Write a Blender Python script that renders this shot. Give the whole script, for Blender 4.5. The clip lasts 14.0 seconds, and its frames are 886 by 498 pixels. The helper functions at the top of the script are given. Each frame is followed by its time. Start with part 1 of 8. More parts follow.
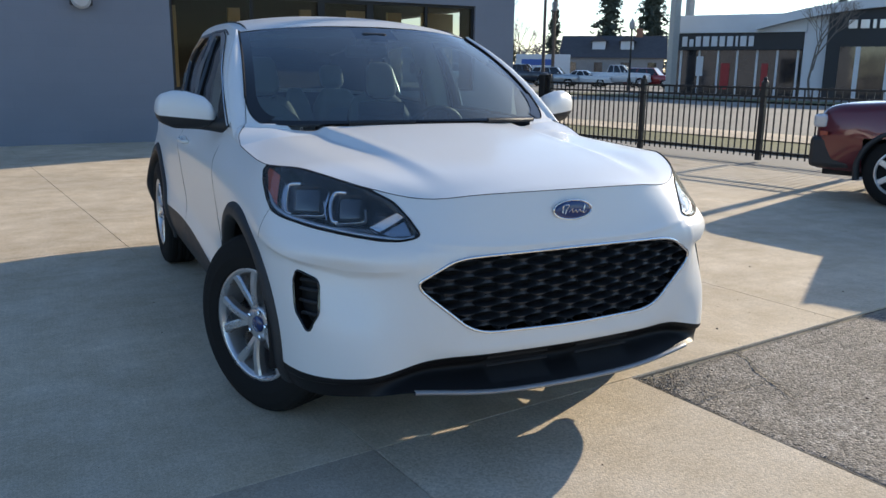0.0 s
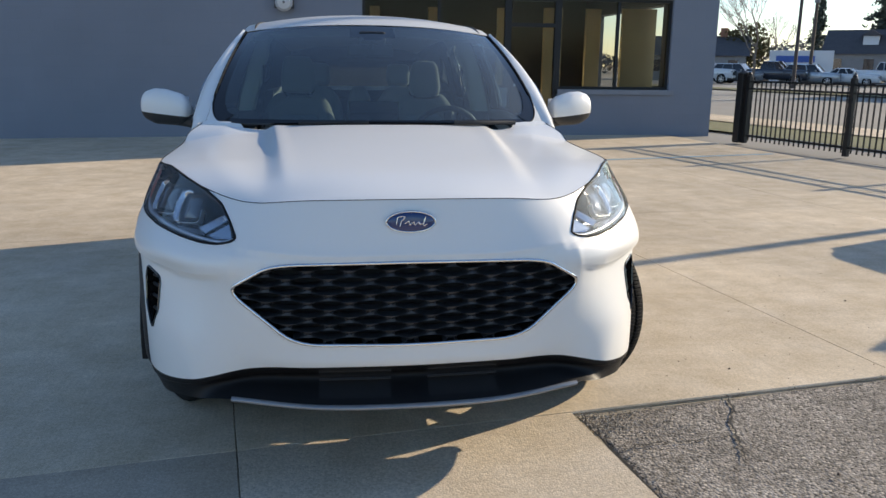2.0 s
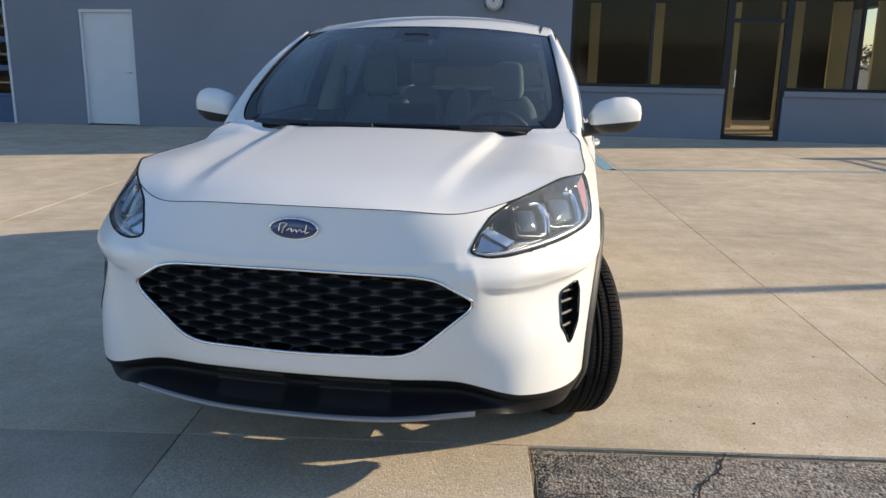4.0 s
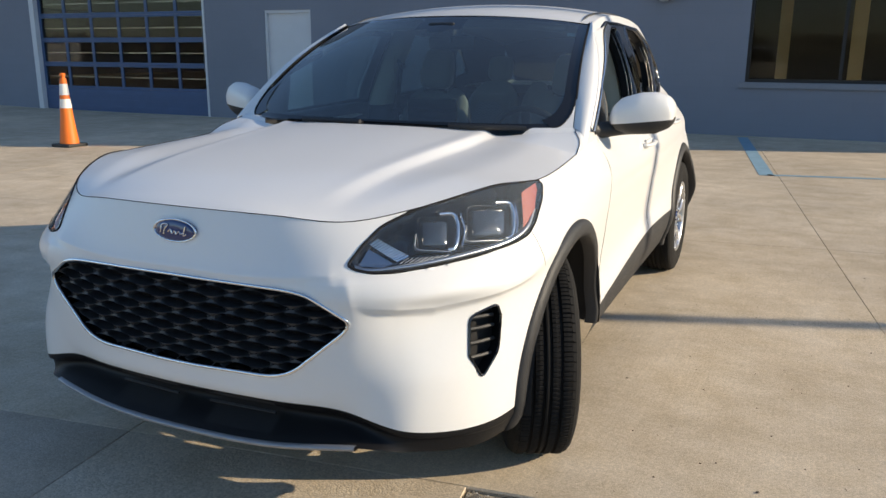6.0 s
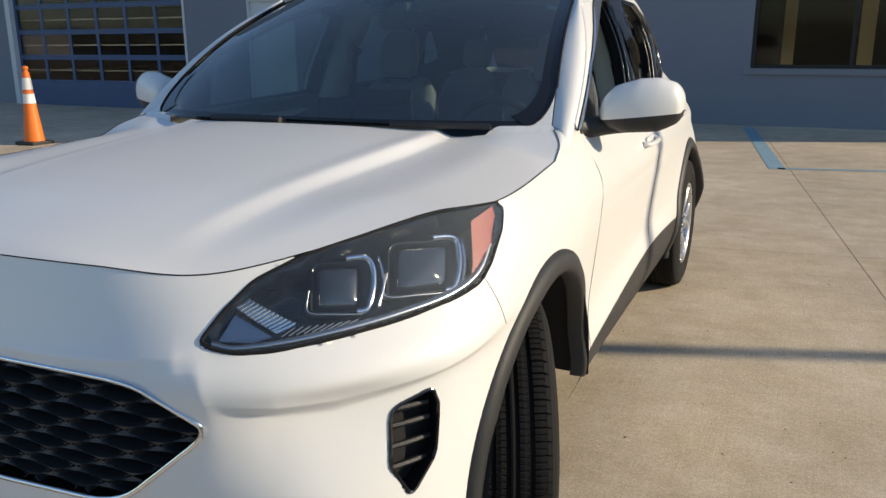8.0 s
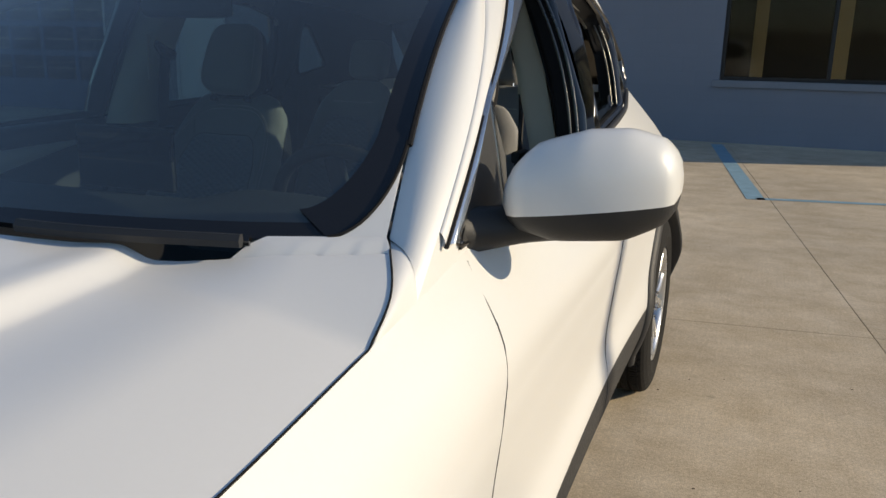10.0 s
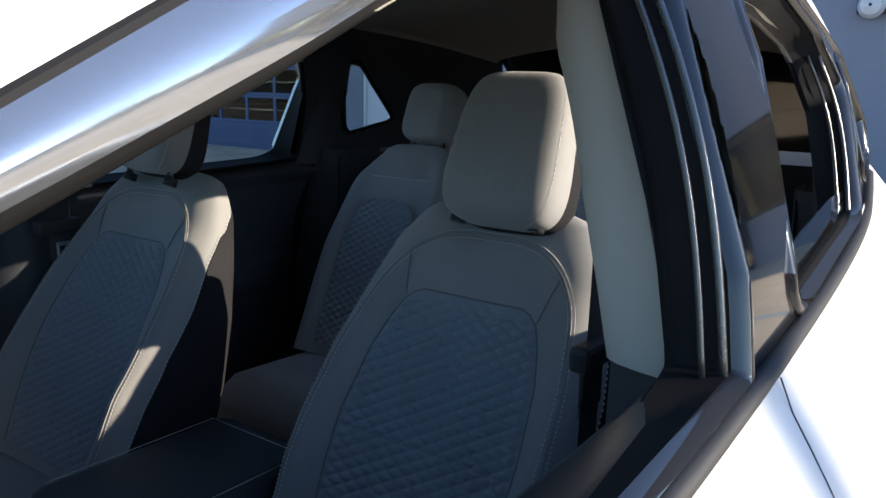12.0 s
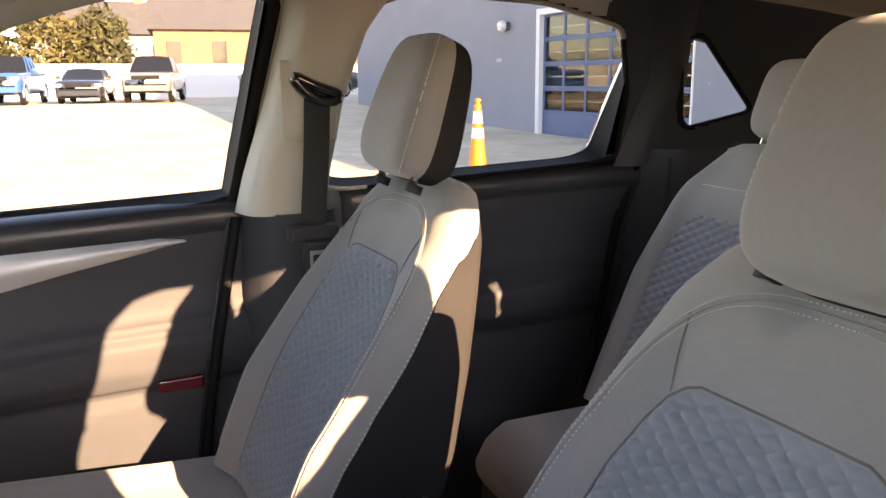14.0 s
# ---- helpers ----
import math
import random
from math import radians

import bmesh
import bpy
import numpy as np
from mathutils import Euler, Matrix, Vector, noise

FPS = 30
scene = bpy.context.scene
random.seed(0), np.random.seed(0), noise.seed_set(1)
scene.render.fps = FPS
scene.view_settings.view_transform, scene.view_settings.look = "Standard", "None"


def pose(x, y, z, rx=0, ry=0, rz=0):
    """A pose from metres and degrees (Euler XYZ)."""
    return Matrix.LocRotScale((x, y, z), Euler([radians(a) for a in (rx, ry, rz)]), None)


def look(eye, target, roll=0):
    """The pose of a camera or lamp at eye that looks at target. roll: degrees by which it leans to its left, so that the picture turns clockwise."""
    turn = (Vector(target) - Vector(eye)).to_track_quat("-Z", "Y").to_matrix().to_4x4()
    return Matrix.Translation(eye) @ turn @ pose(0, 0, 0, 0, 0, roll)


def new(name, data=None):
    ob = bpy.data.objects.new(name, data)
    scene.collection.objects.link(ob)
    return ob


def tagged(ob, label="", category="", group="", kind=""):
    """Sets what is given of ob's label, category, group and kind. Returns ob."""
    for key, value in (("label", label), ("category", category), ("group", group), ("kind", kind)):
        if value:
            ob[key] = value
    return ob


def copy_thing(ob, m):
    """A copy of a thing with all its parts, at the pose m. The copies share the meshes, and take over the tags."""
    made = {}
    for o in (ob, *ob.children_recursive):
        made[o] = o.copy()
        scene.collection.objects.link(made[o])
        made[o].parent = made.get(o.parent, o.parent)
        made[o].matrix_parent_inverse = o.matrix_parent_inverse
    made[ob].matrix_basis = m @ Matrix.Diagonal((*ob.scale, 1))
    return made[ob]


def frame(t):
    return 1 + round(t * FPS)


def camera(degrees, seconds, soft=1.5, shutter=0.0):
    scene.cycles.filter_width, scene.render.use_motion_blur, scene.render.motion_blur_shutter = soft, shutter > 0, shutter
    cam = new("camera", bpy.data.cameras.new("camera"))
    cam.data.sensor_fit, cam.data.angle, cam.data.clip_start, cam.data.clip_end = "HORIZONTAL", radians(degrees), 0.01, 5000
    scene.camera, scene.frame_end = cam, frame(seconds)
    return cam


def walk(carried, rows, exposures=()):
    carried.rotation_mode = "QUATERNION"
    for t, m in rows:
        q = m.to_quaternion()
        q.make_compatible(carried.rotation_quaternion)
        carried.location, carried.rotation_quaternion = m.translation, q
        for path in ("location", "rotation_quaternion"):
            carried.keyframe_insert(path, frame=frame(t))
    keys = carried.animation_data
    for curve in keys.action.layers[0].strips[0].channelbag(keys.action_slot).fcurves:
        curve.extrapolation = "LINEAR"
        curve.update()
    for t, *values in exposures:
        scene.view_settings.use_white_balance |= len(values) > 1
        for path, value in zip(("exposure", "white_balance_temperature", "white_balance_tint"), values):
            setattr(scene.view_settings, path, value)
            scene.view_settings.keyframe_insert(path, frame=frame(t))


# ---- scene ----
cam = camera(58.2, 14.0)
PATH = [
    (0, (-1.531, -3.032, 1.34), (-0.67, -1.281, 0.9), 0.7),
    (0.5, (-1.204, -3.14, 1.345), (-0.471, -1.333, 0.901), 0.8),
    (1, (-0.884, -3.215, 1.349), (-0.288, -1.358, 0.904), 0.7),
    (1.5, (-0.564, -3.236, 1.365), (-0.117, -1.34, 0.913), 0.8),
    (2, (-0.253, -3.257, 1.363), (0.042, -1.332, 0.91), 0.7),
    (2.5, (0.026, -3.253, 1.376), (0.166, -1.311, 0.921), 0.7),
    (3, (0.298, -3.224, 1.392), (0.284, -1.279, 0.927), 0.9),
    (3.2, (0.408, -3.213, 1.4), (0.332, -1.269, 0.934), 0.9),
    (5.3, (1.443, -2.764, 1.399), (0.759, -0.944, 0.93), 0.5),
    (5.5, (1.498, -2.693, 1.393), (0.774, -0.889, 0.924), 0.4),
    (6, (1.616, -2.564, 1.383), (0.814, -0.796, 0.904), 0.3),
    (6.5, (1.717, -2.499, 1.368), (0.866, -0.757, 0.876), 0.2),
    (7, (1.709, -2.406, 1.369), (0.84, -0.676, 0.868), -0.0),
    (7.5, (1.584, -2.157, 1.369), (0.732, -0.419, 0.864), -0.2),
    (8, (1.48, -1.834, 1.342), (0.679, -0.072, 0.841), -0.3),
    (8.5, (1.42, -1.502, 1.336), (0.678, 0.287, 0.839), -0.1),
    (9, (1.321, -1.119, 1.337), (0.633, 0.693, 0.842), 0.0),
    (9.2, (1.291, -0.975, 1.338), (0.62, 0.842, 0.843), 0.1),
    (11.4, (1.054, 0.569, 1.357), (0.092, 2.269, 0.926), 0.7),
    (11.5, (1.03, 0.649, 1.348), (0.042, 2.339, 0.94), 0.4),
    (12, (1.002, 0.836, 1.359), (-0.162, 2.411, 0.954), 1.2),
    (12.5, (0.945, 0.982, 1.345), (-0.376, 2.43, 0.947), 1.4),
    (13, (0.867, 1.109, 1.341), (-0.598, 2.411, 0.941), 1.3),
    (13.5, (0.832, 1.175, 1.336), (-0.754, 2.323, 0.926), 1.0),
    (14, (0.801, 1.254, 1.333), (-0.962, 2.099, 0.912), -0.5),
]
EXPOSURES = [(0.0, 0.50, 6200, 11), (3.0, 0.50, 6600, 12), (6.5, 0.27, 6600, 11), (9.2, -0.05, 6700, 10), (11.3, -0.2, 6250, 10), (11.6, 0.0, 6100, 10), (12.0, 1.15, 6000, 14), (12.5, 2.66, 7400, 26), (13.0, 2.92, 8600, 32), (14.0, 3.12, 10300, 34)]
walk(cam, [(t, look(e, a, r)) for t, e, a, r in PATH], EXPOSURES)

# ---- light: low sun from the building's far side, clear sky ----
SUN_EL, SUN_AZ = radians(20.4), radians(71.0)
to_sun = Vector((math.sin(SUN_AZ) * math.cos(SUN_EL), math.cos(SUN_AZ) * math.cos(SUN_EL), math.sin(SUN_EL)))
world = bpy.data.worlds.new("world")
scene.world = world
world.use_nodes = True
wn = world.node_tree
sky = wn.nodes.new("ShaderNodeTexSky")
sky.sky_type, sky.sun_disc, sky.sun_elevation, sky.sun_rotation = "NISHITA", False, SUN_EL, SUN_AZ
sky.air_density, sky.dust_density, sky.ozone_density = 1.0, 0.3, 3.0
wn.links.new(sky.outputs[0], wn.nodes["Background"].inputs[0])
wn.nodes["Background"].inputs[1].default_value = 0.14
sun = new("sun", bpy.data.lights.new("sun", "SUN"))
sun.data.energy, sun.data.angle, sun.data.color = 4.6, radians(0.45), (1.0, 0.85, 0.62)
sun.matrix_world = look(to_sun * 60, (0, 0, 0))

# ---- materials ----
def nd(t, kind, **sets):
    n = t.nodes.new(kind)
    for k, v in sets.items():
        n.inputs[k.replace("_", " ")].default_value = v
    return n


def mat(name, base, rough=0.5, metal=0.0, var=0.12, scale=4.0, bump=0.0, bscale=120.0, coat=0.0, spec=0.5, per=0.0, tint=None, rvar=0.1, coat_rough=0.04):
    """A principled surface with large stains and fine grain; per: how far single pieces differ."""
    m = bpy.data.materials.new(name)
    m.use_nodes = True
    t = m.node_tree
    p = t.nodes["Principled BSDF"]
    p.inputs["Metallic"].default_value = metal
    p.inputs["Coat Weight"].default_value = coat
    p.inputs["Coat Roughness"].default_value = coat_rough
    p.inputs["Specular IOR Level"].default_value = spec
    co = nd(t, "ShaderNodeTexCoord")
    big = nd(t, "ShaderNodeTexNoise", Scale=scale, Detail=5.0, Roughness=0.6)
    fine = nd(t, "ShaderNodeTexNoise", Scale=bscale, Detail=3.0)
    t.links.new(co.outputs["Object"], big.inputs["Vector"])
    t.links.new(co.outputs["Object"], fine.inputs["Vector"])
    add = nd(t, "ShaderNodeMath")
    add.operation = "ADD"
    t.links.new(big.outputs[0], add.inputs[0])
    half = nd(t, "ShaderNodeMath")
    half.operation = "MULTIPLY"
    half.inputs[1].default_value = 0.5
    t.links.new(fine.outputs[0], half.inputs[0])
    t.links.new(half.outputs[0], add.inputs[1])
    ramp = nd(t, "ShaderNodeMapRange")
    ramp.inputs[1].default_value, ramp.inputs[2].default_value = 0.4, 1.1
    t.links.new(add.outputs[0], ramp.inputs[0])
    mix = nd(t, "ShaderNodeMix")
    mix.data_type = "RGBA"
    lo = [c * (1 - var) for c in base]
    hi = [min(1, c * (1 + var)) for c in (tint or base)]
    mix.inputs[6].default_value, mix.inputs[7].default_value = (*lo, 1), (*hi, 1)
    t.links.new(ramp.outputs[0], mix.inputs[0])
    out = mix.outputs[2]
    if per:
        info = nd(t, "ShaderNodeObjectInfo")
        hsv = nd(t, "ShaderNodeHueSaturation")
        rng = nd(t, "ShaderNodeMapRange")
        rng.inputs[3].default_value, rng.inputs[4].default_value = 1 - per, 1 + per
        t.links.new(info.outputs["Random"], rng.inputs[0])
        t.links.new(rng.outputs[0], hsv.inputs["Value"])
        t.links.new(out, hsv.inputs["Color"])
        out = hsv.outputs[0]
    t.links.new(out, p.inputs["Base Color"])
    rr = nd(t, "ShaderNodeMapRange")
    rr.inputs[3].default_value, rr.inputs[4].default_value = max(0.02, rough - rvar), min(1, rough + rvar)
    t.links.new(big.outputs[0], rr.inputs[0])
    t.links.new(rr.outputs[0], p.inputs["Roughness"])
    if bump:
        b = nd(t, "ShaderNodeBump", Strength=bump, Distance=0.002)
        t.links.new(fine.outputs[0], b.inputs["Height"])
        t.links.new(b.outputs[0], p.inputs["Normal"])
    return m


def glass(name, tint, gloss=0.045, rough=0.0, dust=0.0):
    """Thin clear pane: see-through, with gloss that grows at grazing angles and a film of dust."""
    m = bpy.data.materials.new(name)
    m.use_nodes = True
    t = m.node_tree
    t.nodes.remove(t.nodes["Principled BSDF"])
    tr, gl, mx = nd(t, "ShaderNodeBsdfTransparent"), nd(t, "ShaderNodeBsdfGlossy"), nd(t, "ShaderNodeMixShader")
    tr.inputs[0].default_value = (*tint, 1)
    gl.inputs["Roughness"].default_value = rough
    lw = nd(t, "ShaderNodeLayerWeight", Blend=0.5)
    pw = nd(t, "ShaderNodeMath")
    pw.operation = "POWER"
    pw.inputs[1].default_value = 4.0
    t.links.new(lw.outputs["Facing"], pw.inputs[0])
    rng = nd(t, "ShaderNodeMapRange")
    rng.inputs[3].default_value, rng.inputs[4].default_value = gloss, 0.95
    t.links.new(pw.outputs[0], rng.inputs[0])
    t.links.new(rng.outputs[0], mx.inputs[0])
    t.links.new(tr.outputs[0], mx.inputs[1])
    t.links.new(gl.outputs[0], mx.inputs[2])
    out = mx.outputs[0]
    if dust:
        df, m2 = nd(t, "ShaderNodeBsdfGlossy"), nd(t, "ShaderNodeMixShader")
        df.inputs[0].default_value = (0.80, 0.88, 0.88, 1)
        df.inputs["Roughness"].default_value = 0.56
        m2.inputs[0].default_value = dust
        t.links.new(out, m2.inputs[1])
        t.links.new(df.outputs[0], m2.inputs[2])
        out = m2.outputs[0]
    t.links.new(out, t.nodes["Material Output"].inputs[0])
    return m


def cloth(name, base, weave=0.05):
    """Woven seat cloth: fine diagonal ribs, lint and broad wear."""
    m = mat(name, base, 0.93, 0, 0.08, 6, spec=0.12)
    t = m.node_tree
    p = t.nodes["Principled BSDF"]
    co = nd(t, "ShaderNodeTexCoord").outputs["Object"]
    heights = []
    for turn in ((0.5, 0.75, 0.3), (-0.6, 0.2, -0.9)):
        mp = nd(t, "ShaderNodeMapping")
        mp.inputs["Rotation"].default_value = turn
        t.links.new(co, mp.inputs["Vector"])
        w = nd(t, "ShaderNodeTexWave", Scale=230.0, Distortion=1.5, Detail=1.0)
        t.links.new(mp.outputs[0], w.inputs["Vector"])
        heights.append(w.outputs["Fac"])
    mul = nd(t, "ShaderNodeMath")
    mul.operation = "MULTIPLY"
    t.links.new(heights[0], mul.inputs[0])
    t.links.new(heights[1], mul.inputs[1])
    rng = nd(t, "ShaderNodeMapRange")
    rng.inputs[3].default_value, rng.inputs[4].default_value = 1 - weave, 1 + weave
    t.links.new(mul.outputs[0], rng.inputs[0])
    hs = nd(t, "ShaderNodeHueSaturation")
    t.links.new(p.inputs["Base Color"].links[0].from_socket, hs.inputs["Color"])
    t.links.new(rng.outputs[0], hs.inputs["Value"])
    t.links.new(hs.outputs[0], p.inputs["Base Color"])
    b = nd(t, "ShaderNodeBump", Strength=0.15, Distance=0.0006)
    t.links.new(mul.outputs[0], b.inputs["Height"])
    t.links.new(b.outputs[0], p.inputs["Normal"])
    p.inputs["Sheen Weight"].default_value = 0.25
    p.inputs["Sheen Roughness"].default_value = 0.5
    return m


PAINT = mat("white_paint", (0.775, 0.775, 0.765), 0.38, 0, 0.015, 2.0, coat=0.45, rvar=0.02, coat_rough=0.16)
BLACK_PLASTIC = mat("black_plastic", (0.021, 0.022, 0.024), 0.55, 0, 0.2, 8, 0.25, 900)
GLOSS_BLACK = mat("gloss_black", (0.012, 0.012, 0.013), 0.07, 0, 0.1, 5, coat=0.6, rvar=0.03)
RUBBER = mat("tyre_rubber", (0.015, 0.0145, 0.014), 0.85, 0, 0.2, 9, 0.3, 500, spec=0.2)
SEAL = mat("rubber_seal", (0.010, 0.010, 0.011), 0.75, 0, 0.1, 8, spec=0.2)
VOID = mat("dark_cavity", (0.008, 0.008, 0.009), 0.8, 0, 0.1, 8)
CHROME = mat("chrome", (0.82, 0.83, 0.85), 0.09, 1.0, 0.02, 6, rvar=0.03)
SATIN = mat("satin_silver", (0.62, 0.63, 0.65), 0.32, 1.0, 0.04, 6)
ALLOY = mat("wheel_alloy", (0.60, 0.61, 0.63), 0.28, 0.85, 0.05, 10, rvar=0.06)
BRAKE = mat("brake_metal", (0.18, 0.17, 0.16), 0.5, 0.9, 0.2, 12)
BADGE_BLUE = mat("badge_blue", (0.010, 0.030, 0.13), 0.15, 0, 0.05, 6, coat=1.0, rvar=0.03)
AMBER = mat("amber_reflector", (0.34, 0.050, 0.018), 0.42, 0, 0.12, 60, 0.3, 260, coat=0.15)
RED_LENS = mat("red_reflector", (0.14, 0.005, 0.009), 0.25, 0, 0.1, 30, coat=0.8)
LENS_CLEAR = glass("clear_lens", (0.92, 0.94, 0.96), gloss=0.06, dust=0.02)
WINDSHIELD = glass("windshield_glass", (0.32, 0.45, 0.445), gloss=0.14, dust=0.07)
SIDE_GLASS = glass("side_glass", (0.60, 0.64, 0.635))
FABRIC = cloth("grey_seat_cloth", (0.285, 0.282, 0.276))
SEAM_GREY = mat("seam_shadow_grey", (0.15, 0.148, 0.142), 0.9, 0, 0.1, 8)
RUN_METAL = mat("run_bead_metal", (0.15, 0.145, 0.135), 0.30, 0.8, 0.05, 8)
# Black trim; its bright bluish metal base stands in for sky sheen.
PIANO = mat("sky_sheen_black_trim", (0.50, 0.535, 0.575), 0.12, 0.85, 0.06, 9, coat=1.0, rvar=0.05)
SILL_GLOSS = mat("sill_black", (0.016, 0.018, 0.023), 0.32, 0, 0.05, 8, spec=0.6)
VALANCE = mat("valance_black", (0.009, 0.009, 0.010), 0.5, 0, 0.15, 8, 0.2, 700, spec=0.25)
QUILT = cloth("quilted_seat_cloth", (0.262, 0.288, 0.310), 0.03)
DARK_CLOTH = mat("charcoal_side_cloth", (0.026, 0.026, 0.028), 0.95, 0, 0.2, 8, 0.2, 800, spec=0.04)
THREAD = mat("pale_thread", (0.55, 0.54, 0.50), 0.8, 0, 0.1, 20)
BEIGE_TRIM = mat("light_stone_trim", (0.58, 0.55, 0.48), 0.75, 0, 0.06, 5, 0.2, 700, spec=0.2)
HEADLINER = mat("headliner_cloth", (0.45, 0.415, 0.355), 0.95, 0, 0.06, 6, 0.4, 800, spec=0.1)
DARK_TRIM = mat("ebony_trim", (0.046, 0.050, 0.058), 0.6, 0, 0.15, 8, 0.4, 600, spec=0.35)
BELT = mat("belt_webbing", (0.045, 0.045, 0.047), 0.8, 0, 0.15, 30, 0.5, 400, spec=0.2)
SILVER_PLASTIC = mat("silver_painted_plastic", (0.55, 0.56, 0.57), 0.42, 0.35, 0.04, 6)
CARPET = mat("dark_carpet", (0.046, 0.046, 0.048), 0.95, 0, 0.3, 30, 0.6, 300)


def mathn(t, op, a, b=None):
    n = nd(t, "ShaderNodeMath")
    n.operation = op
    for k, v in enumerate((a, b)):
        if v is None:
            continue
        if isinstance(v, (int, float)):
            n.inputs[k].default_value = v
        else:
            t.links.new(v, n.inputs[k])
    return n.outputs[0]


def span(t, v, a, b, c, d):
    n = nd(t, "ShaderNodeMapRange")
    t.links.new(v, n.inputs[0])
    for k, w in zip((1, 2, 3, 4), (a, b, c, d)):
        n.inputs[k].default_value = w
    return n.outputs[0]


def paving(name, base, stain, grit, brush, cell, bump, rough=0.85):
    """Concrete or asphalt: stains, pores and aggregate, with drawn brush lines where brush is above zero."""
    m = bpy.data.materials.new(name)
    m.use_nodes = True
    t = m.node_tree
    p = t.nodes["Principled BSDF"]
    p.inputs["Roughness"].default_value = rough
    p.inputs["Specular IOR Level"].default_value = 0.25
    co = nd(t, "ShaderNodeTexCoord").outputs["Object"]

    def noise_at(scale, detail=4.0, rough_=0.6, stretch=None):
        n = nd(t, "ShaderNodeTexNoise", Scale=scale, Detail=detail, Roughness=rough_)
        src = co
        if stretch:
            mp = nd(t, "ShaderNodeMapping")
            mp.inputs["Scale"].default_value = stretch
            mp.inputs["Rotation"].default_value = (0, 0, -0.127)
            t.links.new(co, mp.inputs["Vector"])
            src = mp.outputs[0]
        t.links.new(src, n.inputs["Vector"])
        return n.outputs[0]

    large, blot, fine = noise_at(0.45, 5.0), noise_at(3.2, 6.0, 0.7), noise_at(60.0, 3.0)
    streak = noise_at(1.0, 3.0, 0.6, (1.2, 9.0, 1))
    lines = noise_at(1.0, 2.0, 0.5, (170.0, 2.5, 1))
    vo = nd(t, "ShaderNodeTexVoronoi", Scale=cell)
    t.links.new(co, vo.inputs["Vector"])
    sepc = nd(t, "ShaderNodeSeparateColor")
    t.links.new(vo.outputs["Color"], sepc.inputs[0])
    stone = span(t, sepc.outputs[0], 0, 1, 1 - grit, 1 + grit)
    spot = nd(t, "ShaderNodeTexVoronoi", Scale=2.3)
    t.links.new(co, spot.inputs["Vector"])
    spots = span(t, spot.outputs["Distance"], 0.012, 0.05, 0.62, 1.0)
    v = mathn(t, "MULTIPLY", span(t, large, 0.3, 0.7, 1 - stain, 1 + stain), span(t, blot, 0.3, 0.7, 1 - stain * .8, 1 + stain * .8))
    v = mathn(t, "MULTIPLY", v, span(t, streak, 0.35, 0.65, 1 - stain * .2, 1 + stain * .15))
    v = mathn(t, "MULTIPLY", v, stone)
    v = mathn(t, "MULTIPLY", v, span(t, fine, 0.3, 0.7, 0.93, 1.07))
    v = mathn(t, "MULTIPLY", v, spots)
    v = mathn(t, "MULTIPLY", v, span(t, lines, 0.35, 0.65, 1 - brush, 1 + brush * .6))
    info = nd(t, "ShaderNodeObjectInfo")
    v = mathn(t, "MULTIPLY", v, span(t, info.outputs["Random"], 0, 1, 0.955, 1.045))
    hs = nd(t, "ShaderNodeHueSaturation")
    hs.inputs["Color"].default_value = (*base, 1)
    t.links.new(v, hs.inputs["Value"])
    t.links.new(span(t, blot, 0.3, 0.7, 1.12, 0.85), hs.inputs["Saturation"])
    t.links.new(hs.outputs[0], p.inputs["Base Color"])
    h = mathn(t, "ADD", mathn(t, "MULTIPLY", vo.outputs["Distance"], -1.0), mathn(t, "MULTIPLY", lines, 2.0 * brush))
    b = nd(t, "ShaderNodeBump", Strength=bump, Distance=0.004)
    t.links.new(h, b.inputs["Height"])
    t.links.new(b.outputs[0], p.inputs["Normal"])
    return m


CONCRETE = paving("brushed_concrete", (0.56, 0.468, 0.345), 0.19, 0.15, 0.045, 210, 0.20)
# Same concrete darkened, so the shaded left slabs carry shade in their colour.
SHADY = paving("shade_darkened_concrete", (0.43, 0.365, 0.285), 0.14, 0.12, 0.03, 150, 0.25)
COARSE = paving("worn_coarse_concrete", (0.56, 0.475, 0.365), 0.12, 0.17, 0.03, 130, 0.3)
JOINT = mat("joint_sealant", (0.33, 0.29, 0.225), 0.9, 0, 0.2, 6)
ASPHALT = paving("aggregate_asphalt", (0.215, 0.192, 0.166), 0.26, 0.62, 0.0, 85, 1.0)
ROAD = mat("worn_road", (0.24, 0.225, 0.20), 0.9, 0, 0.2, 0.4, 0.3, 60)
GRASS = mat("winter_grass", (0.13, 0.13, 0.055), 0.95, 0, 0.35, 3, 0.8, 40)
BLUE_LINE = mat("faded_blue_paint", (0.22, 0.37, 0.47), 0.8, 0, 0.25, 7, 0.2, 60)
STONE_SILL = mat("painted_sill", (0.21, 0.228, 0.265), 0.7, 0, 0.12, 3, 0.2, 80)
FRAME = mat("dark_bronze_frame", (0.016, 0.017, 0.020), 0.4, 0.3, 0.1, 6)
WHITE_DOOR = mat("white_door_paint", (0.62, 0.64, 0.67), 0.5, 0, 0.06, 3)
GARAGE_BLUE = mat("garage_blue_paint", (0.055, 0.10, 0.21), 0.5, 0, 0.12, 4)
PANE = glass("building_pane", (0.76, 0.75, 0.70), gloss=0.012)
CREAM = mat("cream_wall", (0.84, 0.74, 0.50), 0.8, 0, 0.08, 3)
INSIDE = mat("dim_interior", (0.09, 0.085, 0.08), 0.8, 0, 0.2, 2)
IRON = mat("black_fence_paint", (0.012, 0.012, 0.013), 0.4, 0, 0.15, 10)
CONE_ORANGE = mat("cone_orange", (0.85, 0.19, 0.02), 0.5, 0, 0.08, 9)
